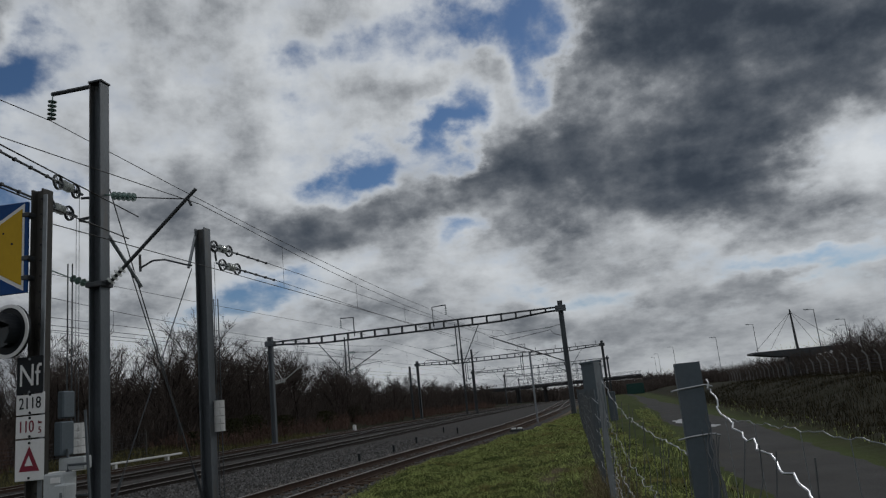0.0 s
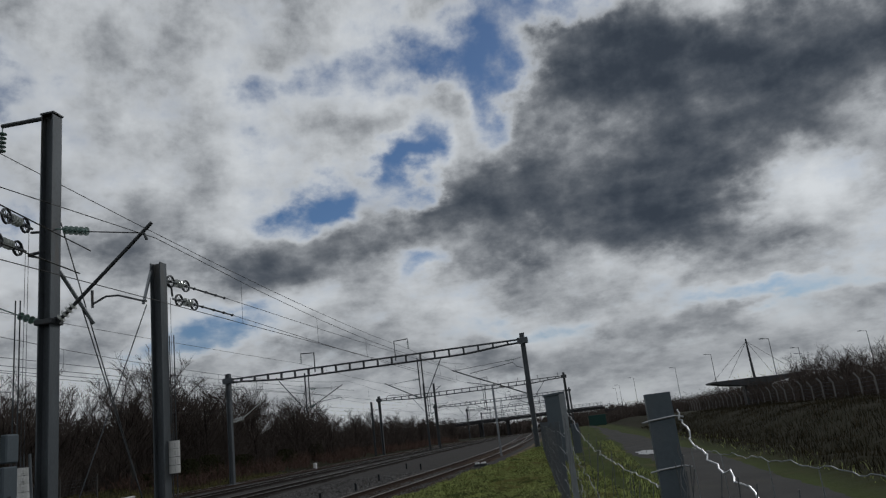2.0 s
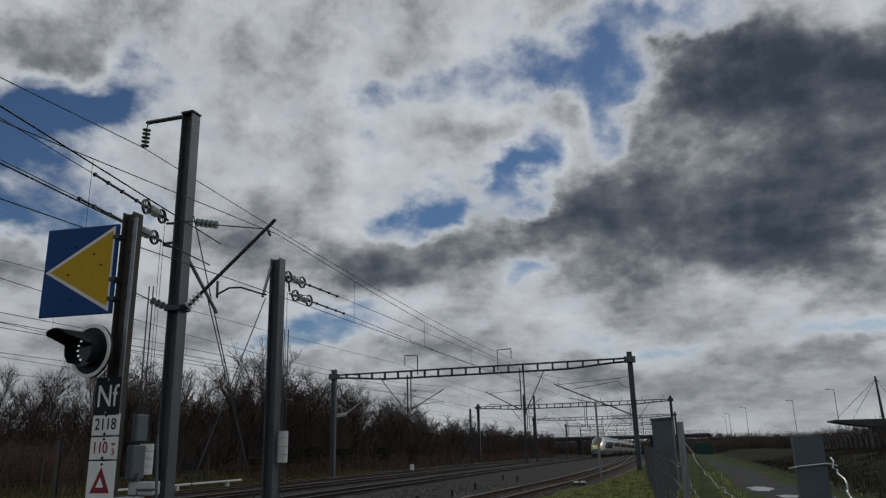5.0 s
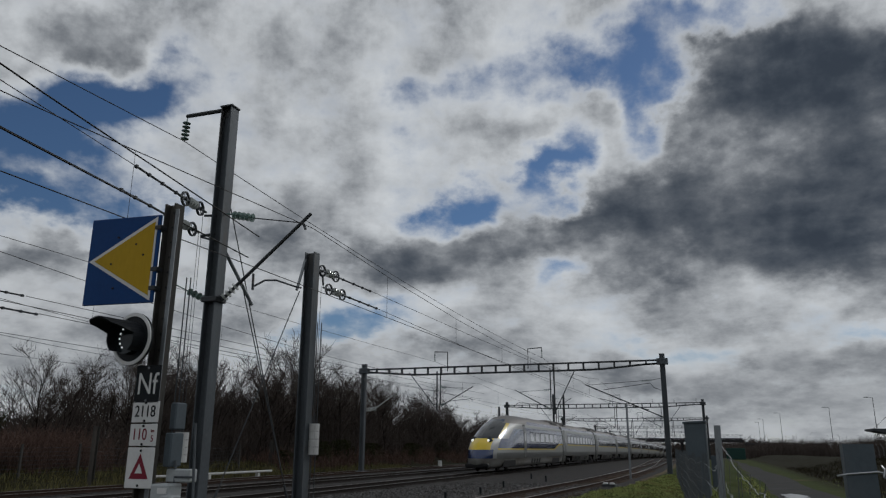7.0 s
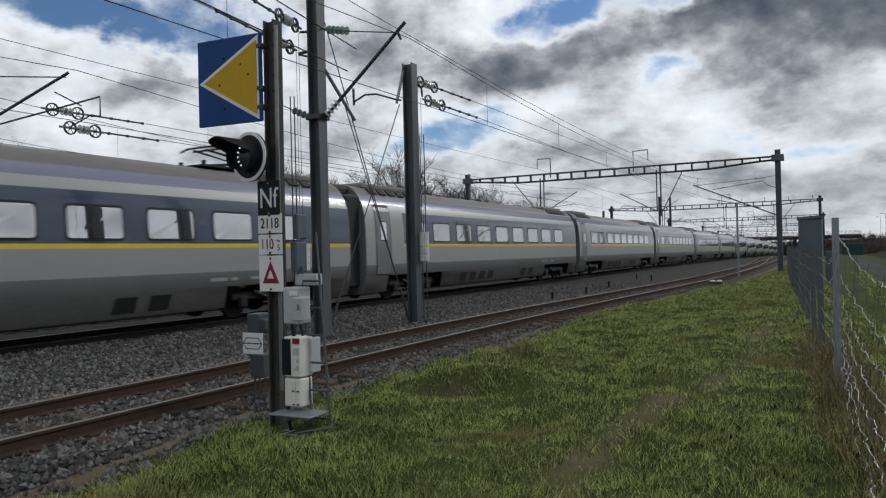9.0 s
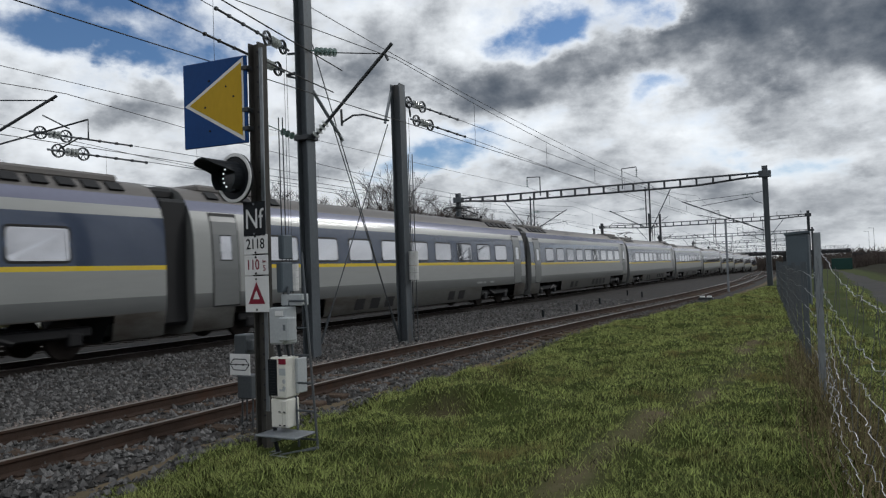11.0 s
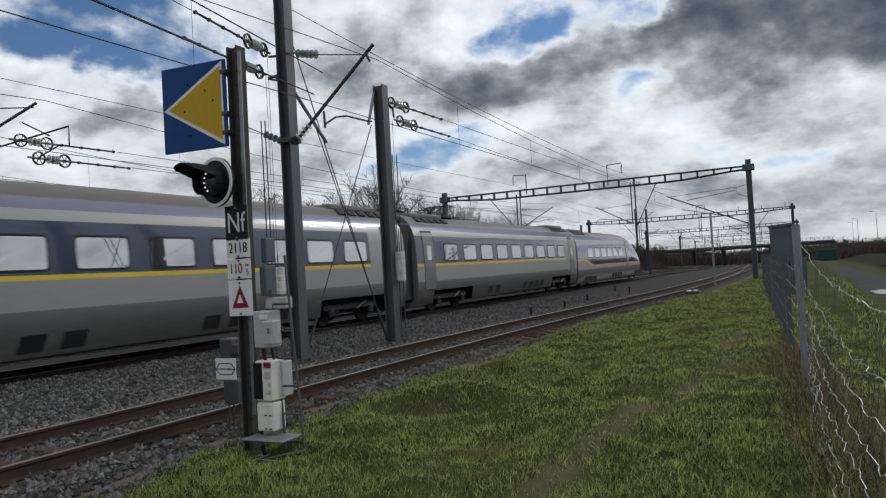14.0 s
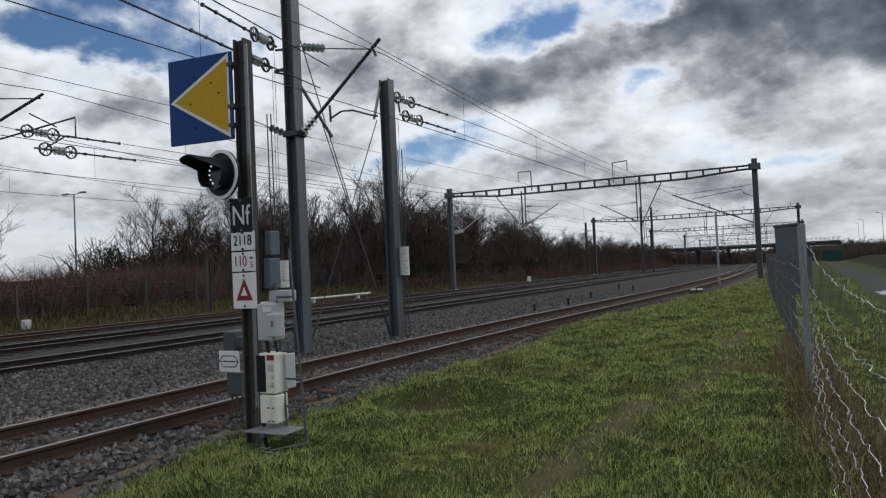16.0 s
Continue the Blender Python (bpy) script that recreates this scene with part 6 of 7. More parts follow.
# fence behind the far verge
ff = thing("verge_fence", "faint wire fence on concrete posts before the bramble hedge", "fence")
for i, y in enumerate(np.arange(10, 48, 3.6)):
    b = Builder()
    x = -32.6
    b.box((x, y, ground_z(x, y) + 0.75), (0.11, 0.11, 1.7), chamfer=0.015)
    part("post", b, OLD_STEEL, ff)
for k in range(7):
    b = Builder()
    b.tube([(-32.55, y, ground_z(-32.6, y) + 0.2 + 0.2 * k) for y in np.arange(10, 48, 3.6)], 0.005, 4)
    part("wire", b, GALV_POST, ff)


def street_lamp(x, y, top, heads, label):
    z = ground_z(x, y)
    t = thing("street_lamp", label, "street lamp", "distant street lamps")
    b = Builder()
    b.tube([(x, y, z - 0.3), (x, y, top)], 0.09, 6, 0.05)
    part("pole", b, DARK_STEEL, t)
    for sg in heads:
        b = Builder()
        b.tube([(x, y, top - 0.06), (x + sg * 1.0, y, top + 0.06)], 0.04, 5)
        b.box((x + sg * 1.15, y, top + 0.06), (0.75, 0.3, 0.13), chamfer=0.03)
        part("lamp_head", b, BOX_DARK, t)


street_lamp(-57.5, 42.0, 9.5, (-1, 1), "tall twin-headed street lamp behind the hedge")
street_lamp(-60.0, 58.0, 8.6, (1, -1), "tall twin-headed street lamp behind the hedge")
for x, y, top in ((32.2, 132, 10.7), (28.2, 166, 11.3), (24.4, 199, 11.0), (15.6, 229, 11.0), (13.2, 273, 10.9), (13.3, 308, 10.9), (41.5, 150, 9.5), (46, 165, 9.0), (54, 150, 11)):
    street_lamp(x, y, top, (-1,), "distant street lamp with a flat head beside the road")


def make_shelter():
    t = thing("canopy_shelter", "distant dark flat canopy hung from a leaning mast by cables", "canopy")
    y = 122
    x0, x1, z = 19.6, 33.6, 4.1
    b = Builder()
    n = 10
    for i in range(n):
        u, w = i / n, (i + 1) / n
        for k, (a, c) in enumerate(((u, w),)):
            za, zc = z - 0.9 * math.sin(a * math.pi), z - 0.9 * math.sin(c * math.pi)
            xa, xc = x0 + (x1 - x0) * a, x0 + (x1 - x0) * c
            top0, top1 = z + 0.25 - 0.1 * a, z + 0.25 - 0.1 * c
            for yy in (y - 3, y + 3):
                b.quad((xa, yy, za), (xc, yy, zc), (xc, yy, top1), (xa, yy, top0))
            b.quad((xa, y - 3, top0), (xc, y - 3, top1), (xc, y + 3, top1), (xa, y + 3, top0))
            b.quad((xa, y - 3, za), (xa, y + 3, za), (xc, y + 3, zc), (xc, y - 3, zc))
    b.quad((x0, y - 3, z), (x0, y - 3, z + 0.25), (x0, y + 3, z + 0.25), (x0, y + 3, z))
    b.quad((x1, y - 3, z), (x1, y + 3, z), (x1, y + 3, z + 0.15), (x1, y - 3, z + 0.15))
    part("roof", b, DARK_STEEL, t)
    b = Builder()
    b.tube([(26.6, y, 0), (26.4, y, 10.4)], 0.28, 8, 0.12)
    b.box((26.6, y, 1.6), (4.0, 2.5, 3.6), chamfer=0.05)
    part("mast", b, DARK_STEEL, t)
    for xe in (20.2, 22.5, 29.5, 33.0):
        b = Builder()
        b.tube([(26.4, y, 10.0), (xe, y, z + 0.2)], 0.025, 4)
        part("cable", b, WIRE, t)


make_shelter()
# cranked security fence posts beyond the bank
sf = thing("security_fence", "tall security fence with cranked concrete posts on the bank", "fence")
for i in range(34):
    y = 58 + i * 3.4
    x = 24.5 - 0.02 * (y - 60)
    z = ground_z(x, y)
    b = Builder()
    b.tube([(x, y, z - 0.2), (x, y, z + 2.2), (x - 0.35, y, z + 2.75)], 0.085, 5)
    part("post", b, CONCRETE, sf)
for k in range(6):
    b = Builder()
    b.tube([(24.5 - 0.02 * (y - 60), y, ground_z(24.5 - 0.02 * (y - 60), y) + 0.4 + 0.36 * k) for y in np.arange(58, 172, 3.4)], 0.012, 4)
    part("wire", b, GALV_POST, sf)
b = Builder()
b.box((38, 118, 0.9), (9, 4, 2.0), chamfer=0.3)
b.box((38.5, 118, 2.2), (5.5, 3.4, 1.0), chamfer=0.4)
tagged(part("parked_van", b, WHITE), "distant pale parked vehicle behind the security fence", "vehicle")
b = Builder()
b.box((2.6, 190, drop(190) + 1.2), (4.2, 3.0, 2.6), chamfer=0.1)
tagged(part("green_container", b, material("green container paint", (0.012, 0.042, 0.036), 0.6, 0.1)), "distant dark green container at the end of the road", "container")


def make_bridge():
    t = thing("road_bridge", "distant concrete road bridge with railings over the tracks", "bridge")
    y = 300
    b = Builder()
    b.box((-31, y, 4.0), (76, 9, 1.1), chamfer=0.1)
    part("deck", b, BRIDGE_GREY, t)
    b = Builder()
    b.box((-31, y - 4.4, 4.75), (76, 0.3, 0.35), chamfer=0.03)
    part("parapet", b, BRIDGE_GREY, t)
    for k in range(54):
        b = Builder()
        x = -68 + k * 1.4
        b.box((x, y - 4.4, 5.5), (0.09, 0.09, 1.3))
        part("railing_post", b, BRIDGE_GREY, t)
    for zz in (5.3, 5.7, 6.1):
        b = Builder()
        b.tube([(-69, y - 4.4, zz), (7, y - 4.4, zz)], 0.045, 4)
        part("railing_bar", b, BRIDGE_GREY, t)
    for x in (-42, -31, -14.5):
        b = Builder()
        for dy in (-3, 0, 3):
            b.tube([(x, y + dy, -2.6), (x, y + dy, 3.5)], 0.45, 10)
        b.box((x, y, 3.3), (1.2, 8.6, 0.5), chamfer=0.05)
        part("pier", b, BRIDGE_GREY, t)
    b = Builder()
    b.box((12.0, y, 0.6), (9, 10, 5.2), chamfer=0.3)
    part("abutment", b, BRIDGE_GREY, t)


make_bridge()

# ---- the train ----
SECTION = [(0.95, 0.30), (1.30, 0.36), (1.42, 0.94), (1.445, 0.965), (1.46, 1.35), (1.465, 2.0), (1.465, 2.11), (1.45, 2.6), (1.425, 2.95), (1.375, 3.3), (1.29, 3.56), (1.13, 3.85), (0.95, 4.06), (0.7, 4.2), (0.35, 4.28), (0.0, 4.31)]
BAND = [2, 2, 2, 1, 0, 4, 3, 3, 3, 0, 6, 5, 5, 5, 5]
COACH_MATS = [T_CREAM, T_GREY, T_SKIRT, T_BLUE, T_YELLOW, T_ROOF, T_ROOF_SHEEN]
PITCH, END_LEN, GAP = 24.775, 26.4, 0.92


def side_x(z):
    for (xa, za), (xb, zb) in zip(SECTION, SECTION[1:]):
        if za <= z <= zb:
            return xa + (xb - xa) * (z - za) / (zb - za)
    return 1.46


def loft(b, sections, band):
    n = len(sections[0])
    for sg in (-1, 1):
        n0 = len(b.v)
        for sec in sections:
            for x, y, z in sec:
                b.v.append((sg * x, y, z))
        for j in range(len(sections) - 1):
            for i in range(n - 1):
                q = (n0 + j * n + i, n0 + (j + 1) * n + i, n0 + (j + 1) * n + i + 1, n0 + j * n + i + 1)
                if band(j, i) is not None:
                    b.face(q if sg < 0 else q[::-1], band(j, i))
    return b


def end_wall(b, y, mat):
    b.poly([(x, y, z) for x, z in SECTION] + [(-x, y, z) for x, z in SECTION[::-1]], mat)


def coach_body(length):
    """Coach shell with the skirt cut away round both bogies."""
    b = Builder()
    h = length / 2
    cuts = (-h, -h + 1.5, -h + 2.6, -h + 5.7, h - 5.7, h - 1.5, h)
    open_at = (1, 2, 4)

    def band(j, i):
        if j in open_at and i in (0, 1):
            return None
        return 0 if (j in (0, 1) and i in (5, 6, 7, 8)) else BAND[i]

    loft(b, [[(x, yy, z) for x, z in SECTION] for yy in cuts], band)
    end_wall(b, -h, 1)
    end_wall(b, h, 1)
    return b.mesh("body", COACH_MATS[:3] + [T_BAND] + COACH_MATS[4:], True)


def underframe_mesh(length):
    """Floor pan that steps up over both bogies."""
    h = length / 2 - 0.01
    b = Builder()
    for yy, z in ((-h, 0.3), (-h + 1.5, 0.3), (-h + 1.5, 0.93), (-h + 5.7, 0.93), (-h + 5.7, 0.3), (h - 5.7, 0.3), (h - 5.7, 0.93), (h - 1.5, 0.93), (h - 1.5, 0.3), (h, 0.3)):
        w = 0.94 if z < 0.5 else 1.39
        b.v += [(-w, yy, z), (w, yy, z)]
    for k in range(0, len(b.v) - 2, 2):
        b.face((k, k + 1, k + 3, k + 2))
    return b.mesh("underframe", [T_BLACK])


NOSE_Z = [0.30, 0.36, 0.62, 0.94, 0.965, 1.35, 1.55, 1.65, 1.8, 2.0, 2.11, 2.35, 2.6, 2.78, 2.95, 3.12, 3.3, 3.43, 3.56, 3.7, 3.85, 3.96, 4.06, 4.14, 4.2, 4.28, 4.31]
TIP = [(0.30, 0.45), (0.62, 0.1), (0.94, 0.0), (1.35, 0.12), (1.62, 0.32), (2.0, 0.75), (2.35, 1.35), (2.6, 1.9), (2.95, 2.75), (3.3, 3.65), (3.56, 4.4), (3.85, 5.4), (4.06, 6.4), (4.2, 7.4), (4.31, 9.2)]


def nose_tip(z):
    for (za, ta), (zb, tb) in zip(TIP, TIP[1:]):
        if za <= z <= zb:
            return ta + (tb - ta) * (z - za) / (zb - za)
    return TIP[-1][1]


def end_body():
    """End car: the nose points to -y, the tip at y = -END_LEN / 2."""
    h = END_LEN / 2
    b = Builder()
    ds = [0, 0.08, 0.22, 0.45, 0.8, 1.2, 1.7, 2.3, 3.0, 3.8, 4.8, 6.0]

    def width(z, d):
        u = min(1.0, d / 5.2)
        return max(0.0, (1 - (1 - u) ** 2.3)) ** (1 / 1.9) * (side_x(z) if z < 4.31 else 0.0)

    secs = []
    for d in ds:
        secs.append([(width(z, d), -h + nose_tip(z) + d, z) for z in NOSE_Z])
    for yy in (-h + 16.0, h - 4.5, h):
        secs.append([(side_x(z) if z < 4.31 else 0.0, yy, z) for z in NOSE_Z])

    def band(j, i):
        z = (NOSE_Z[i] + NOSE_Z[i + 1]) / 2
        base = 2 if z < 0.95 else 1 if z < 1.35 else 0 if z < 1.55 else 4 if z < 1.65 else 3 if z < 3.3 else 0 if z < 3.56 else 6 if z < 3.85 else 5
        if j == len(secs) - 2:
            return 0 if 1.35 < z < 2.0 else 4 if 2.0 < z < 2.11 else base
        if j >= len(ds) - 1:
            return base
        d = ds[j]
        if z < 1.5:
            return 3 if z > 0.94 and d < 1.2 else 2 if z < 0.94 else 1 if z < 1.35 and d >= 1.7 else 0
        if z < 2.45:
            if d < 0.8 and z > 1.55:
                return 4
            return base if d >= 1.7 else 0
        if z < 3.5:
            if d < 1.2:
                return 7
            return 4 if d < 1.7 else (3 if d >= 3.0 and z < 3.2 else 0)
        if z < 3.8:
            return 7 if d < 0.8 else 5
        return 5

    loft(b, secs, band)
    end_wall(b, h, 1)
    b.quad((-0.9, -h + 2, 0.3), (0.9, -h + 2, 0.3), (0.9, h, 0.3), (-0.9, h, 0.3), 2)
    return b.mesh("body", COACH_MATS + [T_SCREEN], True)


def rounded_pane(b, w, z0, z1, off, r, mat):
    """A rounded panel lying on the coach side."""
    pts = []
    for cy, cz, a0 in ((w / 2 - r, z0 + r, -90), (w / 2 - r, z1 - r, 0), (-w / 2 + r, z1 - r, 90), (-w / 2 + r, z0 + r, 180)):
        for k in range(5):
            a = radians(a0 + k * 22.5)
            y, z = cy + r * math.cos(a), cz + r * math.sin(a)
            pts.append((side_x(z) + off, y, z))
    b.poly(pts, mat)


def window_mesh(w):
    b = Builder()
    rounded_pane(b, w + 0.12, 2.17, 3.0, 0.006, 0.13, 1)
    rounded_pane(b, w, 2.23, 2.94, 0.013, 0.09, 0)
    return b.mesh("window", [T_GLASS, T_BLACK])


def door_mesh():
    b = Builder()
    zs = [1.0, 1.35, 2.0, 2.6, 2.95, 3.3, 3.5]
    for off, g, mt in ((0.008, 0.04, 1), (0.016, 0.0, 0)):
        for za, zb in zip(zs, zs[1:]):
            b.quad((side_x(za) + off, -0.48 - g, za - (g if za == 1.0 else 0)), (side_x(za) + off, 0.48 + g, za - (g if za == 1.0 else 0)),
                   (side_x(zb) + off, 0.48 + g, zb + (g if zb == 3.5 else 0)), (side_x(zb) + off, -0.48 - g, zb + (g if zb == 3.5 else 0)), mt)
    return b.mesh("door", [T_GREY, T_BLACK])


def door_pane_mesh():
    b = Builder()
    z0, z1 = 2.25, 2.9
    for off, g, mt in ((0.02, 0.03, 1), (0.024, 0.0, 0)):
        b.quad((side_x(z0) + off, -0.2 - g, z0 - g), (side_x(z0) + off, 0.2 + g, z0 - g), (side_x(z1) + off, 0.2 + g, z1 + g), (side_x(z1) + off, -0.2 - g, z1 + g), mt)
    return b.mesh("door_pane", [T_GLASS, T_BLACK])


def vent_mesh():
    b = Builder()
    b.quad((1.345, -0.34, 0.46), (1.345, 0.26, 0.46), (1.425, 0.34, 0.84), (1.425, -0.26, 0.84), 0)
    return b.mesh("skirt_vent", [T_BLACK])


def bogie_mesh():
    b = Builder()
    for dy in (-1.25, 1.25):
        for sx in (-0.75, 0.75):
            b.disc((sx, dy, 0.46), (1, 0, 0), 0.46, 0.13, 20, 1)
        b.tube([(-0.8, dy, 0.46), (0.8, dy, 0.46)], 0.09, 8)
    for sx in (-1.08, 1.08):
        b.box((sx, 0, 0.62), (0.2, 3.4, 0.24), chamfer=0.04)
        for dy in (-1.25, 1.25):
            b.box((sx * 1.04, dy, 0.46), (0.22, 0.36, 0.34), chamfer=0.05)
        b.tube([(sx * 1.12, -0.9, 0.75), (sx * 1.12, -0.2, 0.5)], 0.06, 6)
    b.box((0, 0, 0.66), (2.0, 0.8, 0.25), chamfer=0.05)
    return b.mesh("bogie", [T_BLACK, DARK_RAIL])


def bogie_shade_mesh():
    # flat black sheet for the shade inside the bogie opening; the skirt stays closed
    b = Builder()
    b.quad((1.34, -2.0, 0.33), (1.34, 2.0, 0.33), (1.418, 1.75, 0.80), (1.418, -1.75, 0.80))
    return b.mesh("wheel_arch", [T_BLACK])


def roof_box_mesh(w):
    b = Builder()
    b.box((0, 0, 4.27), (1.5, w, 0.22), chamfer=0.06)
    for k in range(5):
        for sg in (-1, 1):
            b.box((sg * 0.98, -w / 2 + 0.3 + k * (w - 0.6) / 4, 4.055), (0.3, w * 0.13, 0.05), Matrix.Rotation(radians(sg * 42), 4, "Y"), 1)
    return b.mesh("roof_unit", [T_ROOF, T_BLACK])


def pantograph_mesh():
    b = Builder()
    for sx in (-0.45, 0.45):
        b.tube([(sx, -1.2, 4.35), (sx * 0.6, 0.9, 4.62), (sx * 0.5, -0.9, 4.85)], 0.035, 6)
        b.tube([(sx, 0.9, 4.3), (sx, 0.9, 4.55)], 0.06, 8)
        b.tube([(sx, -1.2, 4.28), (sx, -1.2, 4.5)], 0.06, 8)
    b.tube([(-0.8, -0.9, 4.84), (-0.5, -0.9, 4.92), (0.5, -0.9, 4.92), (0.8, -0.9, 4.84)], 0.03, 6)
    b.tube([(-0.6, -0.6, 4.88), (0.6, -0.6, 4.88)], 0.03, 6)
    b.box((0, 0, 4.33), (1.3, 2.8, 0.06), chamfer=0.01)
    return b.mesh("pantograph", [T_BLACK])


W_WIDE = window_mesh(1.4)
DOOR, PANE, VENT, BOGIE, BOGIE_SHADE = door_mesh(), door_pane_mesh(), vent_mesh(), bogie_mesh(), bogie_shade_mesh()
ROOF_BOX, PANTO = roof_box_mesh(3.2), pantograph_mesh()
COACH, PAN = coach_body(PITCH - GAP), underframe_mesh(PITCH - GAP)
END_BODY = end_body()


def fit_out(t, windows, doors, vents, bogies, roofs, covered=False):
    for y, me in windows:
        for turn in (0, 180):
            w = part("window", me, None, t)
            w.location, w.rotation_euler = (0, y if turn == 0 else y, 0), (0, 0, radians(turn))
    for y in doors:
        for turn in (0, 180):
            d = part("door", DOOR, None, t)
            d.location, d.rotation_euler = (0, y, 0), (0, 0, radians(turn))
            part("door_pane", PANE, None, d)
    for y in vents:
        for turn in (0, 180):
            v = part("skirt_vent", VENT, None, t)
            v.location, v.rotation_euler = (0, y, 0), (0, 0, radians(turn))
    for y in bogies:
        v = part("bogie", BOGIE, None, t)
        v.location = (0, y, 0)
        for turn in (0, 180) if covered else ():
            v = part("wheel_arch", BOGIE_SHADE, None, t)
            v.location, v.rotation_euler = (0, y, 0), (0, 0, radians(turn))
    for y in roofs:
        v = part("roof_unit", ROOF_BOX, None, t)
        v.location = (0, y, 0)


def make_coach(label):
    t = thing("train_coach", label, "train coach", "coaches of the train")
    part("body", COACH, None, t)
    part("underframe", PAN, None, t)
    h = (PITCH - GAP) / 2
    ws = [(-h + 3.55 + i * 2.12, W_WIDE) for i in range(9)]
    fit_out(t, ws, (-h + 1.15,), [-4.2, -3.2, -2.2, -1.2, 3.0, 4.0], (-h + 3.6, h - 3.6), (-h + 2.4, h - 2.4))
    b = Builder()
    b.box((0, h + GAP / 2, 2.2), (2.5, GAP + 0.04, 3.3), chamfer=0.1)
    b.box((0, h + GAP / 2, 4.0), (1.6, GAP + 0.04, 0.35), chamfer=0.1)
    part("gangway_bellows", b, T_BLACK, t)
    b = Builder()
    for k, (w, z) in enumerate(((0.6, 1.14), (0.25, 1.14), (0.5, 1.14))):
        yy = 5.6 + k * 0.75
        b.quad((side_x(z) + 0.006, yy, z - 0.045), (side_x(z) + 0.006, yy + w, z - 0.045), (side_x(z + 0.09) + 0.006, yy + w, z + 0.045), (side_x(z + 0.09) + 0.006, yy, z + 0.045))
    part("marking_bars", b, T_CREAM, t)
    return t


def make_end(label):
    t = thing("train_end_car", label, "train end car", "coaches of the train")
    part("body", END_BODY, None, t)
    h = END_LEN / 2
    ws = [(-h + 12.1 + i * 2.12, W_WIDE) for i in range(6)]
    fit_out(t, ws, (-h + 9.45,), [-1.0, 0.0, 1.0, 2.0], (-h + 4.4, h - 3.6), (h - 2.4,), True)
    for sg in (-1, 1):
        # the stripe climbs to the level of the coaches
        b = Builder()
        y0, y1, xs = h - 4.5, h - 1.9, sg * 1.472
        b.quad((xs, y0 - 0.02, 1.55), (xs, y0 + 0.12, 1.55), (xs, y1 + 0.12, 2.0), (xs, y1, 2.11), 0)
        b.quad((xs, y0 - 0.02, 1.55), (xs, y1, 2.11), (xs, y1 - 0.2, 2.11), (xs, y0 - 0.02, 1.65), 0)
        b.poly([(xs, y0 - 0.02, 1.65), (xs, y1 - 0.2, 2.11), (xs, y0 - 0.02, 2.11)], 1)
        part("stripe_ramp", b, [T_YELLOW, T_BLUE], t)
        b = Builder()
        b.box((sg * 0.62, -h + 1.62, 2.28), (0.34, 0.55, 0.12), Matrix.Rotation(radians(38), 4, "X") @ Matrix.Rotation(radians(sg * 28), 4, "Z"), 0, 0.03)
        lamp = part("headlight", b, T_SCREEN, t)
        b = Builder()
        b.disc((sg * 0.60, -h + 1.33, 2.20), (0, 1, 0.4), 0.07, 0.05, 12)
        part("bulb", b, LAMP_ON, lamp)
        b = Builder()
        b.quad((sg * 1.42, -h + 6.4, 2.45), (sg * 1.425, -h + 7.2, 2.4), (sg * 1.40, -h + 7.2, 2.9), (sg * 1.37, -h + 6.7, 2.9))
        part("cab_window", b, T_GLASS, t)
    b = Builder()
    b.tube([(-0.1, -h + 2.55, 2.82), (0.5, -h + 3.5, 3.22)], 0.02, 4)
    part("wiper", b, T_BLACK, t)
    b = Builder()
    b.box((0, -h + 0.5, 0.45), (1.7, 0.5, 0.32), chamfer=0.08)
    part("plough", b, T_BLACK, t)
    b = Builder()
    b.box((0, h + GAP / 2, 2.2), (2.5, GAP + 0.04, 3.3), chamfer=0.1)
    part("gangway_bellows", b, T_BLACK, t)
    return t


head = make_end("leading car with a yellow nose, blue window band and silver sides")
tail = copy_thing(head, Matrix.Identity(4))
tail["label"] = "rear car with a rounded nose, blue window band and silver sides"
first_coach = make_coach("high-speed train coach, blue window band, yellow stripe, silver sides")
coaches = [first_coach] + [copy_thing(first_coach, Matrix.Identity(4)) for i in range(13)]
for i in (1, 6, 8, 13):
    pt = part("pantograph", PANTO, None, coaches[i])
    pt.location = (0, 7.6, 0)
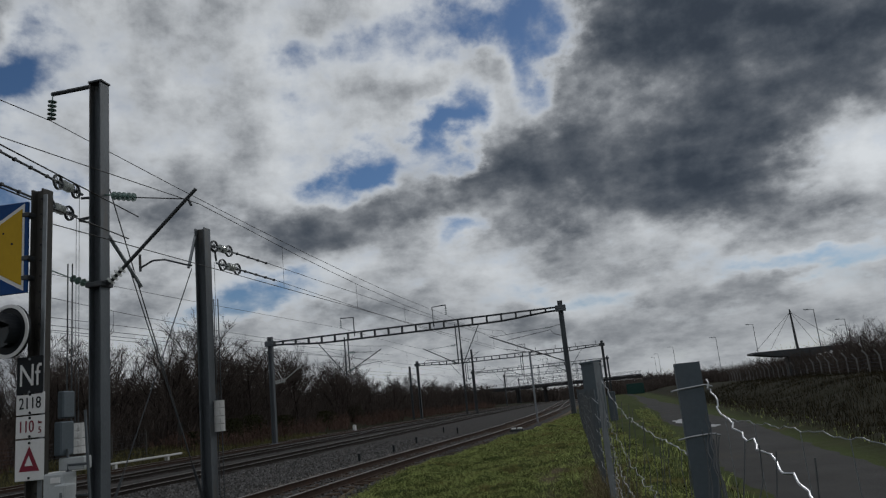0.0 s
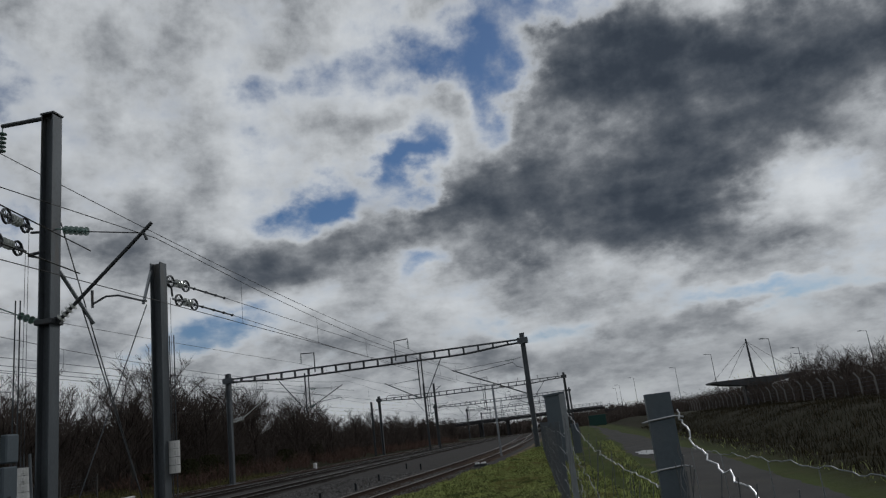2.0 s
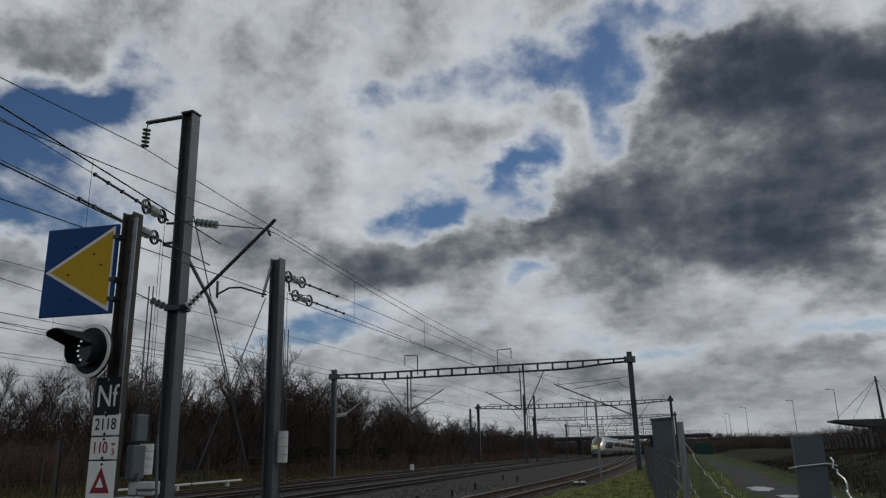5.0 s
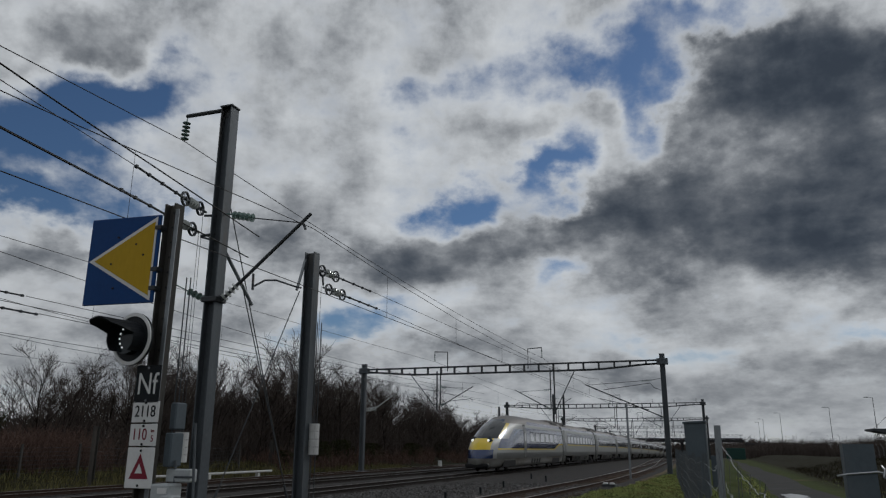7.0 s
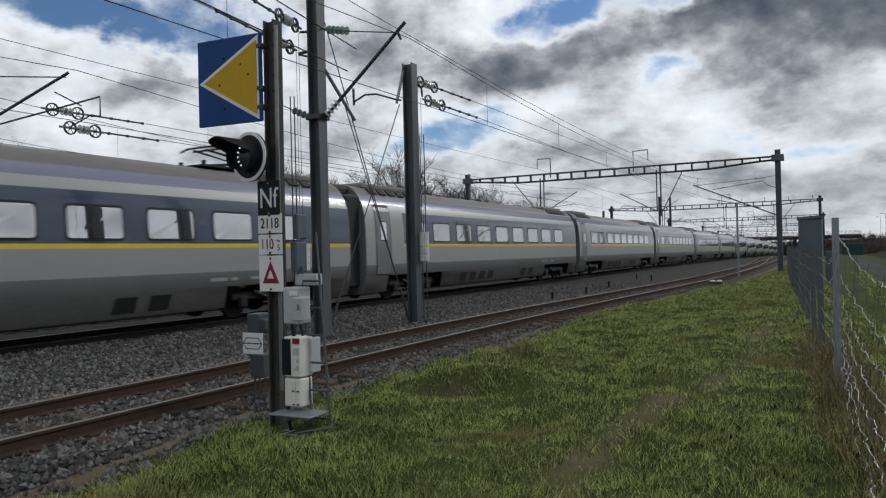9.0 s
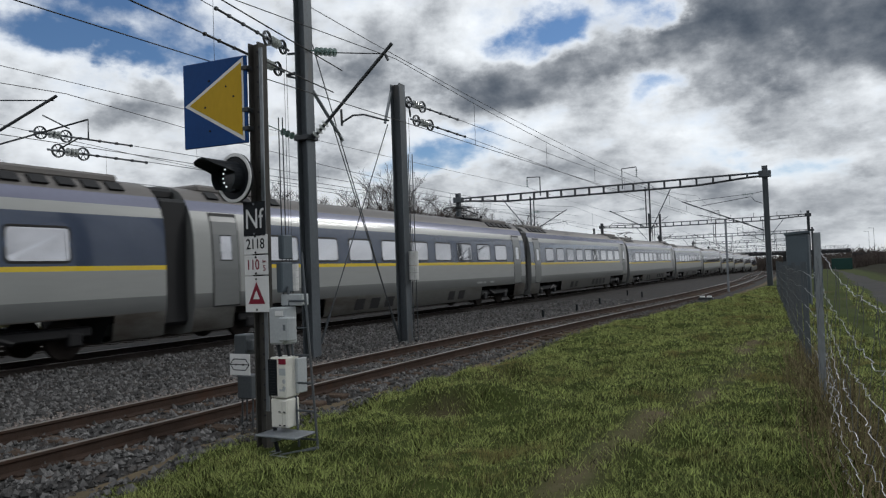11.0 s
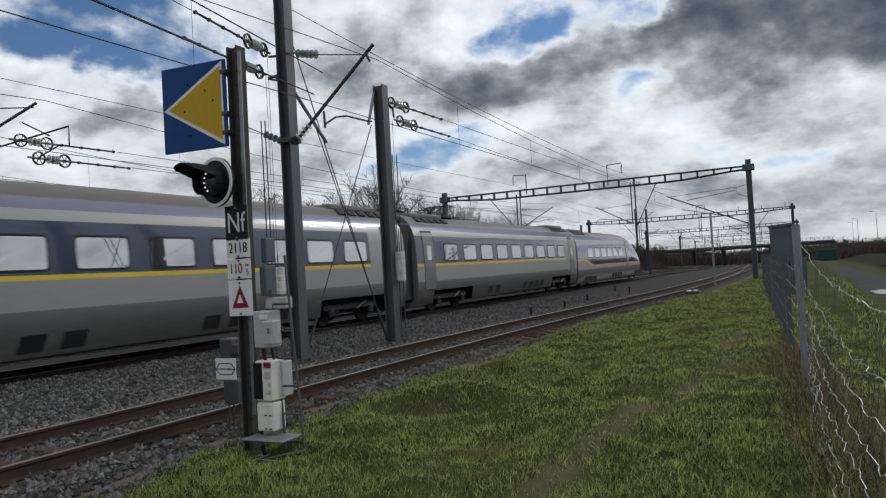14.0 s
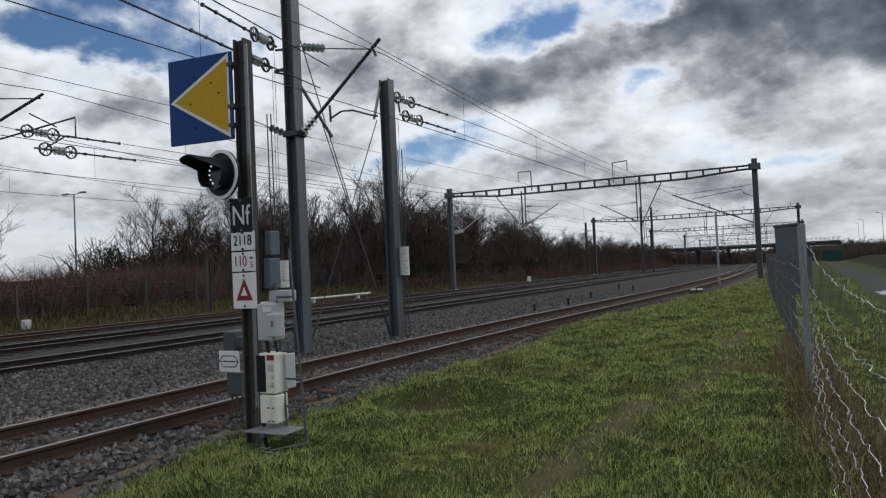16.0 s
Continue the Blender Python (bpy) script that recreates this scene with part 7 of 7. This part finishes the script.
# the two middle coaches and the last one have a door at their other end too
for i in (6, 7, 13):
    for turn in (0, 180):
        dr = part("door", DOOR, None, coaches[i])
        dr.location, dr.rotation_euler = (0, (PITCH - GAP) / 2 - 1.15, 0), (0, 0, radians(turn))
        part("door_pane", PANE, None, dr)
# pale looped emblem with a plain bar below it near one end of two coaches
EMBLEM = Builder()
ring = [(side_x(2.62 + 0.2 * math.sin(a)) + 0.012, 0.2 * math.cos(a), 2.62 + 0.2 * math.sin(a)) for a in np.linspace(0.1, 5.6, 18)]
EMBLEM.tube(ring, 0.014, 4)
EMBLEM.tube([(side_x(2.62) + 0.012, -0.2, 2.6), (side_x(2.62) + 0.012, 0.2, 2.64), (side_x(2.6) + 0.012, 0.55, 2.58), (side_x(2.66) + 0.012, 0.9, 2.64)], 0.012, 4)
EMBLEM.box((side_x(2.38) + 0.006, 0.5, 2.38), (0.012, 0.75, 0.07))
EMBLEM = EMBLEM.mesh("emblem", [T_CREAM])
for i, yy in ((0, 10.2), (8, 10.2)):
    for turn in (0, 180):
        em = part("emblem", EMBLEM, None, coaches[i], "pale looped emblem")
        em.location, em.rotation_euler = (0, yy, 0), (0, 0, radians(turn))
SPEED, HEAD_AT = 53.4, 24.6


def motions():
    """The train runs past along the second line, slowing very slightly."""
    consist = [(head, END_LEN / 2, 0)] + [(c, END_LEN + PITCH * (i + 0.5), 0 if i < 7 else 180) for i, c in enumerate(coaches)] + [(tail, END_LEN + PITCH * 14 + END_LEN / 2, 180)]
    for car, back, turn in consist:
        rows = []
        for k in range(33):
            t = k * 0.5
            y = HEAD_AT + (7.5 - t) * SPEED + 0.8 * (1 - ((t - 11.25) / 3.75) ** 2) + back
            slope = (line_2(y + 1) - line_2(y - 1)) / 2
            rise = (drop(y + 10) - drop(y - 10)) / 20
            rows.append((t, pose(line_2(y), y, drop(y), 0, 0, 0) @ pose(0, 0, 0, math.degrees(math.atan(rise)), 0, -math.degrees(math.atan(slope)) + turn)))
        walk(car, rows)


motions()
